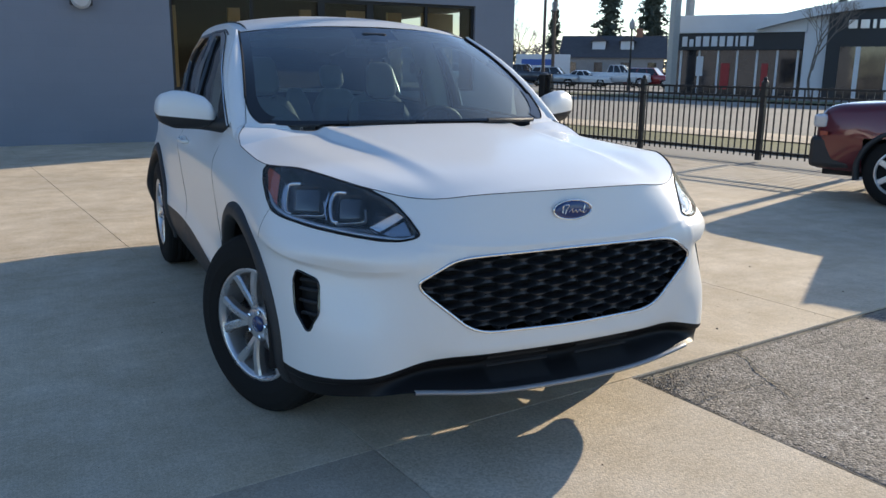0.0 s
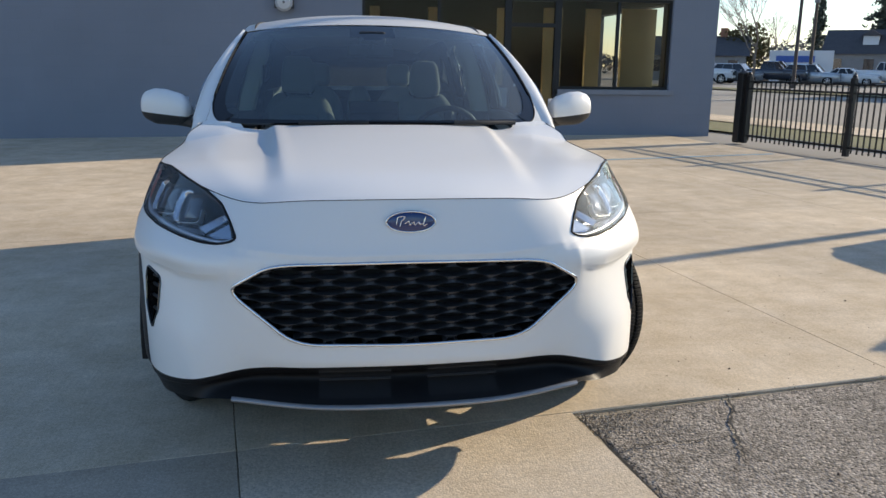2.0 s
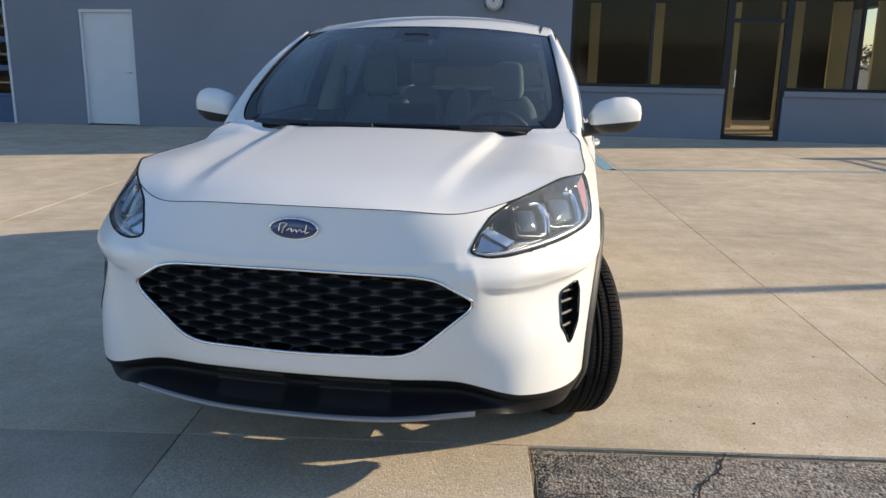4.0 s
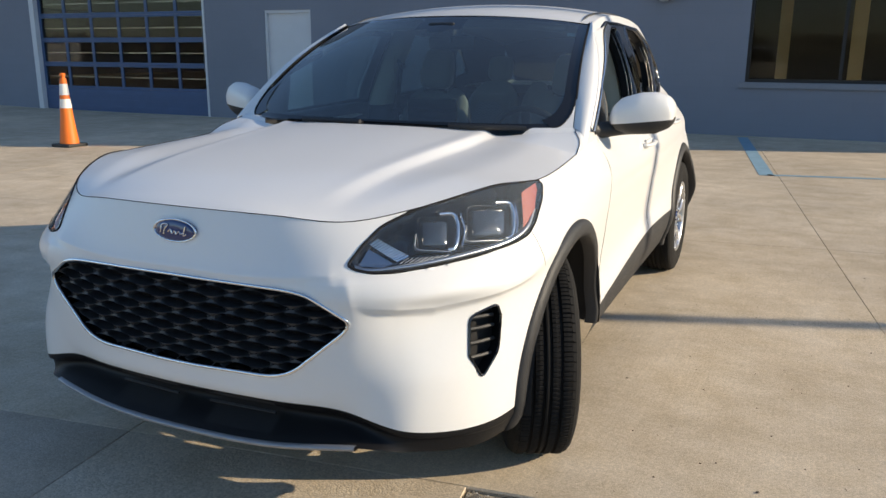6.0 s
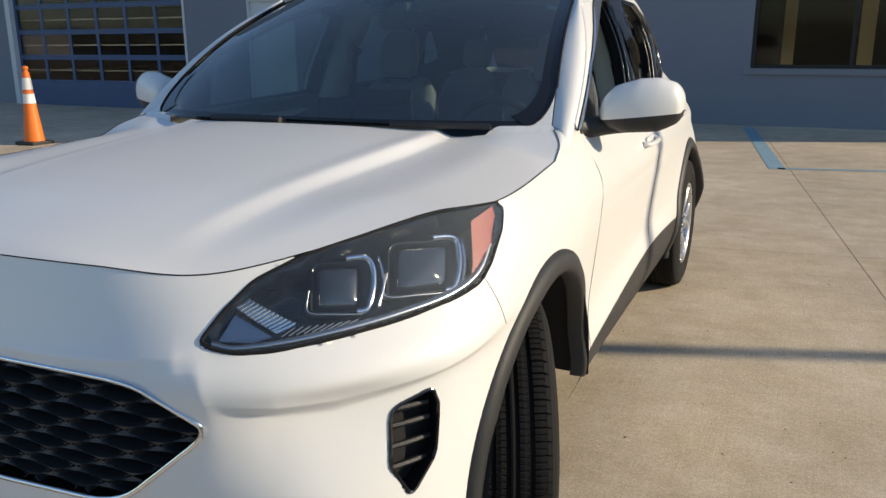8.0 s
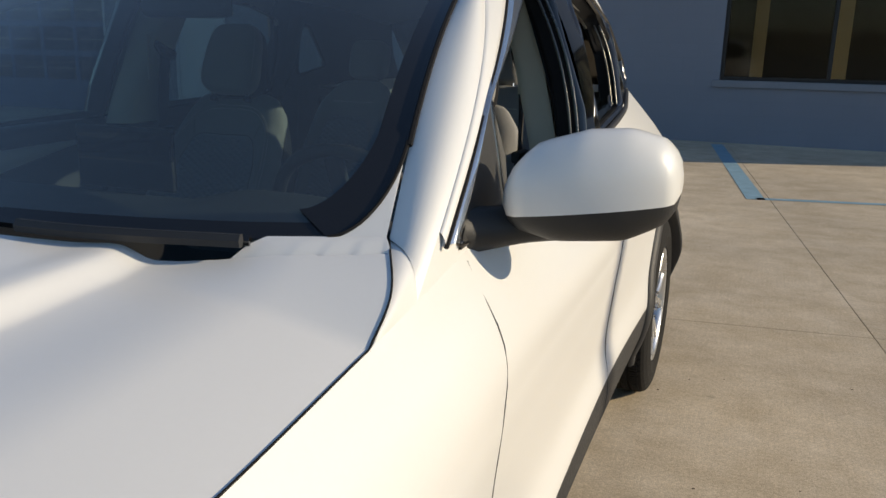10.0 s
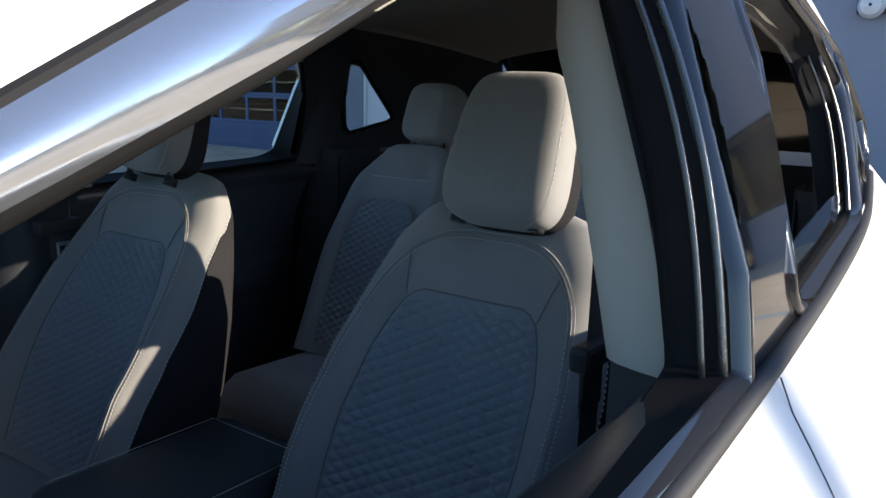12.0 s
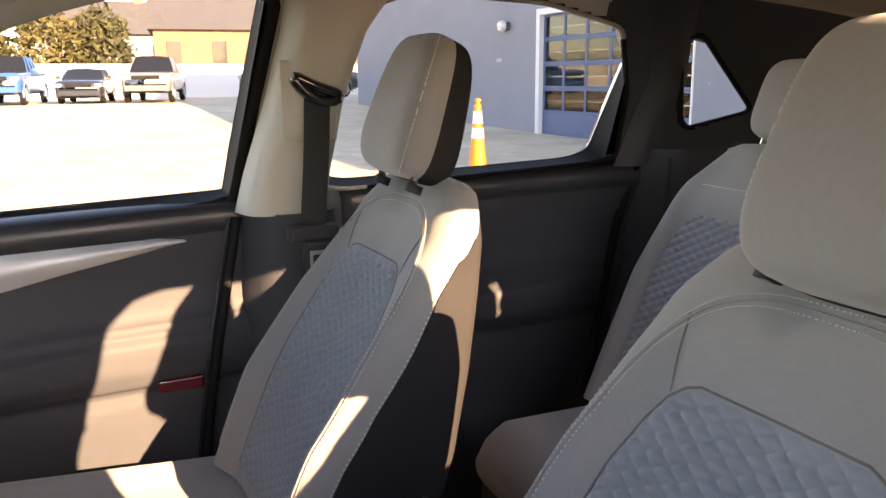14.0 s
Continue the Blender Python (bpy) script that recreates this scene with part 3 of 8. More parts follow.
tagged(Geo().box((gx0 - 0.16, WY - 0.03, -0.13), (gx0, WY + 0.2, 2.97), 0.01).box((gx1, WY - 0.03, -0.13), (gx1 + 0.05, WY + 0.2, 2.97), 0.01).box((gx0, WY - 0.03, gz0 + 2.95), (gx1, WY + 0.2, gz0 + 3.1), 0.01).put("door_frame", WHITE_DOOR, gd), "white steel door jamb")

wd = thing("door_1", "plain white steel service door", "door", kind="structure")
Geo().box((-9.40, WY + 0.08, -0.06), (-8.30, WY + 0.13, 2.20), 0.004).put("leaf", WHITE_DOOR, wd)
Geo().box((-9.45, WY + 0.02, -0.06), (-9.40, WY + 0.16, 2.26)).box((-8.30, WY + 0.02, -0.06), (-8.25, WY + 0.16, 2.26)).box((-9.40, WY + 0.02, 2.20), (-8.30, WY + 0.16, 2.26)).put("frame", WHITE_DOOR, wd)
Geo().tube([(-8.40, WY + 0.08, 1.0), (-8.40, WY + 0.03, 1.0), (-8.52, WY + 0.03, 1.0)], 0.012).put("door_handle", SATIN, wd)

# wall lamps
for x, z in ((-18.2, 2.65), (-0.88, 2.42)):
    lamp = thing("wall_lamp", "small grey outdoor wall pack lamp on the block wall", "lamp", (x, WY, z))
    Geo().box((-0.18, -0.10, -0.10), (0.18, 0.0, 0.10), 0.02).put("housing", mat("lamp_housing", (0.05, 0.05, 0.055), 0.5), lamp)
    Geo().lathe([(0.02, -0.26), (0.12, -0.24), (0.16, -0.16), (0.15, -0.10)], 20, "y").put("lens", mat("lamp_lens", (0.55, 0.56, 0.58), 0.25, coat=0.5), lamp)

# ---- fence ----
F0, FD = np.array([7.5, 10.6]), np.array([0.218, -0.976])
FTURN = math.degrees(math.atan2(FD[1], FD[0]))


def fence_panel(i):
    o = F0 + FD * 2.30 * i
    f = thing("fence_panel", "black ornamental steel fence panel with upright pickets", "fence", (o[0], o[1], 0.0), FTURN, group="lot fence")
    return f


panel = fence_panel(0)
pr = Geo().box((-0.04, -0.04, 0), (0.04, 0.04, 1.20), 0.005).lathe([(0.055, 1.20), (0.055, 1.215), (0.03, 1.23), (0.036, 1.25), (0.025, 1.28), (0.002, 1.29)], 12)
pr.put("post", IRON, panel)
for z in (0.14, 0.99, 1.12):
    Geo().box((0.04, -0.016, z - 0.016), (2.26, 0.016, z + 0.016)).put("rail", IRON, panel)
pk = Geo().box((-0.0095, -0.0095, 0.05), (0.0095, 0.0095, 1.12))
first = None
for k in range(20):
    x = 0.04 + 2.22 * (k + 0.5) / 20
    if first is None:
        first = pk.put("picket", IRON, panel)
        first.location = (x, 0, 0)
    else:
        o = new("picket", first.data)
        o.parent = panel
        o.location = (x, 0, 0)
for i in range(1, 6):
    o = F0 + FD * 2.30 * i
    copy_thing(panel, pose(o[0], o[1], 0, 0, 0, FTURN))
ep = thing("gate_post", "stout black steel end post of the fence", "post", (7.44, 10.72, 0), FTURN)
Geo().box((-0.075, -0.075, 0), (0.075, 0.075, 1.25), 0.008).put("post", IRON, ep)
Geo().lathe([(0.10, 1.25), (0.10, 1.27), (0.05, 1.30), (0.002, 1.31)], 12).put("cap", IRON, ep)

# light pole by the lot whose shadow crosses the concrete
pole = thing("lamp_pole", "tall dark steel parking lot light pole", "lamp pole", (12.6, 5.62, 0))
Geo().lathe([(0.30, 0), (0.30, 0.6), (0.075, 0.62), (0.055, 9.0)], 16).put("shaft", IRON, pole)
Geo().box((-0.5, -0.15, 9.0), (0.5, 0.15, 9.12), 0.02).put("head", IRON, pole)

# ---- cone ----
cone = thing("traffic_cone", "tall orange traffic cone with two white collars on a black base", "cone", (-9.0, 6.5, float(ground_z(-9.0))))
Geo().box((-0.19, -0.19, 0), (0.19, 0.19, 0.05), 0.015).put("base", BLACK_PLASTIC, cone)
Geo().lathe([(0.145, 0.05), (0.10, 0.45), (0.055, 0.98), (0.05, 1.05), (0.03, 1.06), (0.03, 1.09), (0.045, 1.10), (0.04, 1.13), (0.005, 1.14)], 24).put("body", CONE_ORANGE, cone, smooth=True)
for z0, z1 in ((0.60, 0.74), (0.80, 0.97)):
    r = lambda z: 0.10 - (z - 0.45) * 0.085 + 0.003
    Geo().lathe([(r(z0), z0), (r(z1), z1)], 24).put("collar", REFLECTIVE, cone, smooth=True)

# ---- the white SUV ----
CAR = (0.012, 0.0, 0.0)
car = thing("suv", "white compact SUV with black cladding parked on the concrete", "car", CAR)

# feature lines round one half of the body, front centre to rear centre
K2 = [(0, -.849, .955), (.30, -.822, .950), (.50, -.752, .937), (.66, -.60, .968), (.78, -.385, 1.002), (.858, -.165, 1.000), (.846, .285, 1.024), (.838, .75, 1.075), (.815, 1.57, 1.112), (.765, 2.3, 1.145), (.675, 2.95, 1.17), (.60, 3.35, 1.18), (.48, 3.52, 1.18), (0, 3.58, 1.18)]
K3 = [(0, -.886, .80), (.30, -.872, .80), (.535, -.818, .822), (.72, -.665, .838), (.872, -.41, .862), (.908, -.17, .89), (.908, .285, .92), (.908, .75, .935), (.908, 1.57, .95), (.880, 2.3, .97), (.835, 2.95, .98), (.76, 3.35, .98), (.58, 3.57, .98), (0, 3.64, .98)]
K3B = [(0, -.897, .745), (.30, -.885, .748), (.555, -.842, .758), (.752, -.705, .760), (.905, -.455, .770), (.928, -.17, .80), (.922, .285, .82), (.910, .75, .83), (.912, 1.57, .85), (.900, 2.3, .87), (.860, 2.95, .88), (.79, 3.35, .87), (.6, 3.6, .86), (0, 3.66, .86)]
K4 = [(0, -.905, .66), (.30, -.893, .665), (.560, -.832, .678), (.728, -.69, .685), (.882, -.485, .69), (.926, -.17, .72), (.918, .285, .72), (.898, .75, .72), (.900, 1.57, .74), (.900, 2.3, .76), (.885, 2.95, .78), (.82, 3.35, .75), (.6, 3.62, .72), (0, 3.68, .72)]
K5 = [(0, -.890, .50), (.30, -.876, .50), (.545, -.832, .50), (.73, -.745, .50), (.870, -.53, .50), (.922, -.17, .52), (.902, .285, .50), (.882, .75, .53), (.886, 1.57, .585), (.902, 2.3, .60), (.93, 2.95, .55), (.87, 3.35, .5), (.6, 3.6, .48), (0, 3.66, .48)]
K6 = [(0, -.880, .425), (.30, -.866, .425), (.50, -.826, .418), (.705, -.775, .370), (.862, -.55, .345), (.912, -.17, .36), (.908, .285, .36), (.898, .75, .40), (.900, 1.57, .485), (.912, 2.3, .48), (.92, 2.95, .45), (.86, 3.35, .4), (.6, 3.58, .4), (0, 3.62, .4)]
K6B = [(0, -.805, .365), (.30, -.796, .365), (.50, -.785, .368), (.690, -.768, .345), (.850, -.55, .310), (.898, -.17, .30), (.890, .285, .29), (.892, .75, .33), (.895, 1.57, .38), (.900, 2.3, .385), (.90, 2.95, .37), (.83, 3.35, .35), (.58, 3.55, .35), (0, 3.59, .35)]
K7 = [(0, -.908, .298), (.30, -.895, .303), (.565, -.850, .326), (.700, -.755, .300), (.830, -.55, .265), (.875, -.17, .25), (.862, .285, .23), (.857, .75, .25), (.857, 1.57, .265), (.862, 2.3, .28), (.87, 2.95, .3), (.8, 3.35, .3), (.55, 3.5, .3), (0, 3.55, .3)]
NET = np.array([K2, K3, K3B, K4, K5, K6, K6B, K7])
NR, NC = NET.shape[:2]
MIR = np.array([-1, 1, 1.0])
EXT = np.concatenate([NET[:, 1:2] * MIR, NET, NET[:, -2:-1] * MIR], 1)
EXT = np.concatenate([2 * EXT[:1] - EXT[1:2], EXT, 2 * EXT[-1:] - EXT[-2:-1]], 0)


def cr_weights(t, k):
    i = np.clip(np.floor(t).astype(int), 0, k - 2)
    w = t - i
    return i, 0.5 * np.stack([-w + 2 * w**2 - w**3, 2 - 5 * w**2 + 3 * w**3, w + 4 * w**2 - 3 * w**3, -(w**2) + w**3], -1)


def surf(U, V):
    """The body's skin at column U and line V."""
    U, V = np.broadcast_arrays(np.asarray(U, float), np.asarray(V, float))
    i, wu = cr_weights(U, NC)
    j, wv = cr_weights(V, NR)
    out = np.zeros(U.shape + (3,))
    for a in range(4):
        for b in range(4):
            out += EXT[j + b, i + a] * (wu[..., a] * wv[..., b])[..., None]
    # pressed ledge under the headlamp, dropping into the hollow above the side vent
    line = np.interp(U, [2.0, 2.5, 3.0, 3.5, 4.2], [2.45, 2.62, 2.72, 2.58, 2.3])
    a, b = np.clip((V - 1.35) / (line - 1.35), 0, 1), np.clip((V - line) / .30, 0, 1)
    drop = a**2 * (1 - b * b * (3 - 2 * b)) - .45 * np.clip((V - line) / .30, 0, 1) * np.clip((3.9 - V) / 1.0, 0, 1)
    near = np.clip((U - 2.05) / .45, 0, 1) * np.clip((4.35 - U) / .6, 0, 1)
    # edge between the nose and the corner, from the lamp to the grille's tip
    edge = .009 * np.exp(-np.abs(U - 1.98) / .20) * np.clip((V - 1.15) / .35, 0, 1) * np.clip((3.3 - V) / .9, 0, 1)
    # fold across the nose above the grille
    edge = edge + .008 * np.exp(-np.abs(V - 1.10) / .24) * np.clip((2.1 - U) / .3, 0, 1) * np.clip(V / .4, 0, 1)
    push = .012 * near * drop
    out[..., 1] -= edge * np.clip((2.1 - U) / .3, .78, 1)
    out[..., 0] += .62 * edge * np.clip(U - 1.2, 0, 1)
    out[..., 0] += .62 * push
    out[..., 1] -= .78 * push
    return out


def skin_normal(U, V):
    """Outward normals of the skin."""
    U, V = np.broadcast_arrays(np.asarray(U, float), np.asarray(V, float))
    e = 0.01
    n = np.cross(surf(U + e, V) - surf(U - e, V), surf(U, V + e) - surf(U, V - e))
    n /= np.linalg.norm(n, axis=-1)[..., None] + 1e-12
    out = np.mean(np.sum(n * (surf(U, V) - np.array([0, 1.2, 0.6])), -1))
    return n if out > 0 else -n


def snap(a, b, poly, reach):
    """Moves points near a polygon's outline onto it."""
    a, b = a.copy(), b.copy()
    best = np.full(a.shape, reach)
    na, nb = a.copy(), b.copy()
    for i in range(len(poly)):
        p, q = np.array(poly[i]), np.array(poly[(i + 1) % len(poly)])
        d = q - p
        t = np.clip(((a - p[0]) * d[0] + (b - p[1]) * d[1]) / (d @ d + 1e-12), 0, 1)
        x, y = p[0] + t * d[0], p[1] + t * d[1]
        r = np.hypot(a - x, b - y)
        m = r < best
        best[m], na[m], nb[m] = r[m], x[m], y[m]
    return na, nb


def side_x(y, z):
    """Half width of the body at a place on its flank."""
    y, z = np.asarray(y, float), np.asarray(z, float)
    d = (SIDE[:, None, 1] - y.ravel()) ** 2 + (SIDE[:, None, 2] - z.ravel()) ** 2
    k = np.argpartition(d, 4, axis=0)[:4]
    w = 1 / (np.take_along_axis(d, k, 0) + 1e-6)
    return (np.sum(SIDE[k, 0] * w, 0) / np.sum(w, 0)).reshape(y.shape)


US = np.concatenate([np.linspace(0, 6, 181), np.linspace(6, 13, 120)[1:]])
VS = np.concatenate([np.linspace(0, 2, 33), np.linspace(2, 3.3, 47)[1:], np.linspace(3.3, 5, 28)[1:], np.linspace(5, 7, 23)[1:]])
UU, VV = np.meshgrid(US, VS, indexing="ij")
SKIN = surf(UU, VV)
SIDE = SKIN[110:270].reshape(-1, 3)[::3]

GRILLE = smooth_poly([(-.565, .680), (-.43, .762), (0, .769), (.43, .762), (.565, .680), (.36, .505), (0, .499), (-.36, .505)], 5, 0.22)
ARCH_R = 0.425
ARCHES = [(0.02, 0.36), (2.71, 0.36)]
LAMP = smooth_poly([(2.0, .86), (2.17, .50), (2.42, .17), (2.82, .02), (3.39, -.01), (4.02, -.01), (4.69, -.01), (4.89, .02), (4.95, .16), (4.81, .48), (4.47, .81), (4.17, 1.02), (3.94, 1.07), (3.43, 1.13), (2.98, 1.15), (2.51, 1.18), (2.27, 1.14), (2.08, 1.0)], 4, 0.25)
FOG = smooth_poly([(.070, .668), (.160, .692), (.175, .655), (.162, .556), (.100, .490), (.058, .560)], 4, 0.22)


def fog_tau(P):
    return P[..., 0] * .66 + P[..., 1] * .75


# cut the openings into the skin
lamp_u, lamp_v = snap(UU, VV * .5, [(u, v * .5) for u, v in LAMP], 0.022)
UU, VV = lamp_u, np.maximum(lamp_v * 2, 0)
P = surf(UU, VV)
front = P[..., 1] < -0.6
gx, gz = snap(P[..., 0], P[..., 2], GRILLE, 0.007)
P[..., 0], P[..., 2] = np.where(front, gx, P[..., 0]), np.where(front, gz, P[..., 2])
flank = (P[..., 0] > 0.7) & (P[..., 1] > -0.47)
for cy, cz in ARCHES:
    r = np.hypot(P[..., 1] - cy, P[..., 2] - cz)
    m = flank & (np.abs(r - ARCH_R) < 0.012)
    f = np.where(m, ARCH_R / (r + 1e-9), 1)
    P[..., 1], P[..., 2] = cy + (P[..., 1] - cy) * f, cz + (P[..., 2] - cz) * f
near_fog = (UU > 3) & (UU < 5) & (VV > 2.4)
ft, fz = snap(fog_tau(P), P[..., 2], FOG, 0.006)
dt = np.where(near_fog, ft - fog_tau(P), 0)
P[..., 0] += dt * .66
P[..., 1] += dt * .75
P[..., 2] = np.where(near_fog, fz, P[..., 2])
C = (P[:-1, :-1] + P[1:, :-1] + P[:-1, 1:] + P[1:, 1:]) / 4
UC, VC = (UU[:-1, :-1] + UU[1:, 1:]) / 2, (VV[:-1, :-1] + VV[1:, 1:]) / 2
hole = (inside(GRILLE, C[..., 0], C[..., 2]) & (C[..., 1] < -0.6)) | inside(LAMP, UC, VC)
hole |= inside(FOG, fog_tau(C), C[..., 2]) & (UC > 3) & (UC < 5) & (VC > 2.4)
for cy, cz in ARCHES:
    hole |= (np.hypot(C[..., 1] - cy, C[..., 2] - cz) < ARCH_R) & (C[..., 0] > 0.7)
black = VC > 5
OPEN = [(-.29, -.06), (.06, .29)]
# Intake slots stay closed; their cells only take a dark colour.
slot = np.zeros_like(hole)
for x0, x1 in OPEN[1:]:
    slot |= (C[..., 0] > x0) & (C[..., 0] < x1) & (VC > 5.1) & (VC < 6.7) & (C[..., 1] < -.6)
black &= ~slot
SEAMS = {"bumper": (UC < 4.35), "fender": (UC >= 4.35) & (C[..., 1] < 0.56), "front_door": (C[..., 1] >= 0.56) & (C[..., 1] < 1.585), "rear_door": (C[..., 1] >= 1.585) & (C[..., 1] < 2.56), "rear_quarter": C[..., 1] >= 2.56}


def sided(P, s):
    return (P * np.array([s, 1, 1]))[::s]


BODY = {}
SHUT = mat("shut_line_shadow", (0.06, 0.06, 0.06), 0.7, 0, 0.1, 8)
for s in (1, -1):
    for name, where in SEAMS.items():
        keep = where & ~hole & ~black & ~slot
        BODY[name, s] = Geo().grid(sided(P, s), keep[::s]).put(name, PAINT, car, smooth=True)
        keep = where & ~hole & black
        low = {"bumper": "valance", "rear_quarter": "rear_cladding"}.get(name, "sill_cladding")
        Geo().grid(sided(P, s), keep[::s]).put(low, VALANCE if low == "valance" else BLACK_PLASTIC, BODY[name, s], "textured black plastic cladding", smooth=True)

# shut lines
def flank_line(y, z0, z1, s, bend=0.0):
    z = np.linspace(z0, z1, 24)
    yy = y + bend * (z - z0) / (z1 - z0)
    return np.stack([s * (side_x(yy, z) + 0.0006), yy, z], -1)


for s in (1, -1):
    for nm, y, bend, z1 in (("front_door", 0.56, 0.03, 1.05), ("rear_door", 1.585, 0.0, 1.10)):
        Geo().tube(flank_line(y, 0.38, z1, s, bend), 0.0009, 6).put("shut_line", SHUT, BODY[nm, s])
    u = np.linspace(4.25, 4.55, 12)
    Geo().tube(surf(u, np.linspace(1.0, 2.35, 12)) * [s, 1, 1], 0.0010, 6).put("shut_line", SHUT, BODY["bumper", s])

# hood, with its two raised creases
EU = np.concatenate([np.linspace(0, 6, 181)])
EDGE = surf(EU, np.zeros_like(EU))
EDGE = np.concatenate([EDGE, spline(np.array([EDGE[-1], (.832, .37, 1.062), (.779, .475, 1.099)]), 14)[1:]])
HC = spline(np.array([(-.849, .955), (-.78, .976), (-.60, 1.012), (-.30, 1.048), (0.0, 1.078), (.20, 1.095), (.45, 1.112)]), 200)


def hood_z(y):
    return np.interp(y, HC[:, 0], HC[:, 1])


SX = np.linspace(0, 1, 131) ** 0.9


def ease(v):
    v = np.clip(v, 0, 1)
    return v * v * (3 - 2 * v)


HOOD = np.zeros((len(EDGE), len(SX), 3))
for i, e in enumerate(EDGE):
    zc = hood_z(e[1])
    x = e[0] * SX
    k = float(np.clip((e[1] + .80) / 1.1, 0, 1))
    drop, ridge, slope = (.004 * min(1, k * 4) + .020 * k) * (1 - .35 * ease((e[1] - .05) / .25)), .465 - .10 * (1 - k), .050 + .03 * (1 - k)
    far = ridge + slope
    step = drop * ease((x - ridge) / slope) * (1 - ease((x - far) / np.maximum((e[0] - far) * .6, .05)))
    swell = .003 * k * np.exp(-(((x - ridge + .01) / .03) ** 2))
    z = e[2] + (zc - e[2]) * (1 - SX**2.4) - (step - swell) * (1 - SX**8) * min(1, max(0, (e[0] - .45) / .2))
    HOOD[i] = np.stack([x, np.full_like(x, e[1]), z], -1)
hkeep = np.ones((len(EDGE) - 1, len(SX) - 1), bool)
for j in range(len(SX)):
    lim = 0.265 + 0.185 * (HOOD[:, j, 0] / .8) ** 2
    over = np.nonzero(HOOD[:, j, 1] > lim)[0]
    if len(over):
        i = over[0]
        f = (lim[i] - HOOD[i - 1, j, 1]) / (HOOD[i, j, 1] - HOOD[i - 1, j, 1])
        HOOD[i:, j] = HOOD[i - 1, j] + np.clip(f, 0, 1) * (HOOD[i, j] - HOOD[i - 1, j])
g = Geo()
for s in (1, -1):
    g.grid(sided(HOOD, s), hkeep[::s])
hood = g.put("hood", PAINT, car, smooth=True)
for s in (1, -1):
    Geo().tube(EDGE * [s, 1, 1] + [0, 0, 0.0008], 0.0014, 6).put("shut_line", SEAL, hood)
# cowl under the windshield
yy = np.linspace(0, 1, 12)
xx = np.linspace(-.79, .79, 41)
cow = np.array([[(x, 0.235 + 0.185 * (x / .8) ** 2 + w * 0.16, hood_z(.26) - 0.022 * (x / .8) ** 2 - 0.012 - .024 * ease((abs(x) - .40) / .08) - 0.01 * math.sin(w * math.pi)) for w in yy] for x in xx])
Geo().grid(cow).put("cowl", BLACK_PLASTIC, car, smooth=True)
for pts in ([(.62, .395, 1.098), (.40, .330, 1.103), (.10, .315, 1.106), (-.12, .33, 1.106)], [(-.06, .30, 1.104), (-.30, .325, 1.102), (-.52, .365, 1.098), (-.66, .42, 1.094)]):
    c = spline(np.array(pts), 20)
    w = Geo().tube(c, 0.008, 6).put("wiper", GLOSS_BLACK, car)
    Geo().tube(c[:9] + [0, -.02, .004], 0.010, 6).put("arm", BLACK_PLASTIC, w)

def scaled(poly, d):
    """The polygon grown by d."""
    p = np.array(poly)
    t = np.roll(p, -1, 0) - np.roll(p, 1, 0)
    n = np.stack([t[:, 1], -t[:, 0]], -1) / (np.linalg.norm(t, axis=1)[:, None] + 1e-9)
    area = np.sum(p[:, 0] * np.roll(p[:, 1], -1) - np.roll(p[:, 0], -1) * p[:, 1])
    return p + n * d * np.sign(area)


# greenhouse side: A pillar, rails, windows
BELT_U = np.linspace(6.32, 11, 420)
BELT_C = surf(BELT_U, np.zeros_like(BELT_U))
RAIL_C = spline(np.array([(.652, 1.165, 1.512), (.645, 1.40, 1.555), (.625, 1.8, 1.575), (.600, 2.3, 1.567), (.565, 2.75, 1.535), (.52, 3.10, 1.485)]), 420)
SV = np.linspace(0, 1, 64)
UP = BELT_C[:, None] * (1 - SV[None, :, None]) + RAIL_C[:, None] * SV[None, :, None]
UP[..., 0] += np.linspace(.040, .022, 420)[:, None] * np.sin(np.pi * SV)[None]
UP[..., 2] += np.clip(np.linspace(.030, -.06, 420), 0, 1)[:, None] * np.sin(np.pi * SV)[None]
FRAME_TOP = [(1.40, 1.500), (1.27, 1.457), (1.15, 1.414), (1.05, 1.374), (.95, 1.336), (.85, 1.298), (.80, 1.276)]
WIN_F = smooth_poly([(.80, 1.090), (1.46, 1.116), (1.513, 1.118), (1.522, 1.17), (1.57, 1.505)] + FRAME_TOP, 5, 0.10)
WIN_P = smooth_poly([(.80, 1.090), (1.48, 1.117), (1.537, 1.120), (1.547, 1.17), (1.605, 1.505)] + FRAME_TOP, 5, 0.10)
WIN_R = smooth_poly([(1.722, 1.124), (2.36, 1.150), (2.42, 1.37), (2.36, 1.455), (2.2, 1.508), (1.865, 1.515), (1.782, 1.44)], 5, 0.14)
WIN_Q = smooth_poly([(2.55, 1.195), (2.53, 1.41), (2.61, 1.43), (2.80, 1.31), (2.79, 1.225)], 5, 0.18)


def trim_depth(y):
    """How deep the door frames are at a place along the car."""
    return np.interp(y, [1.25, 1.45], [.026, .066])


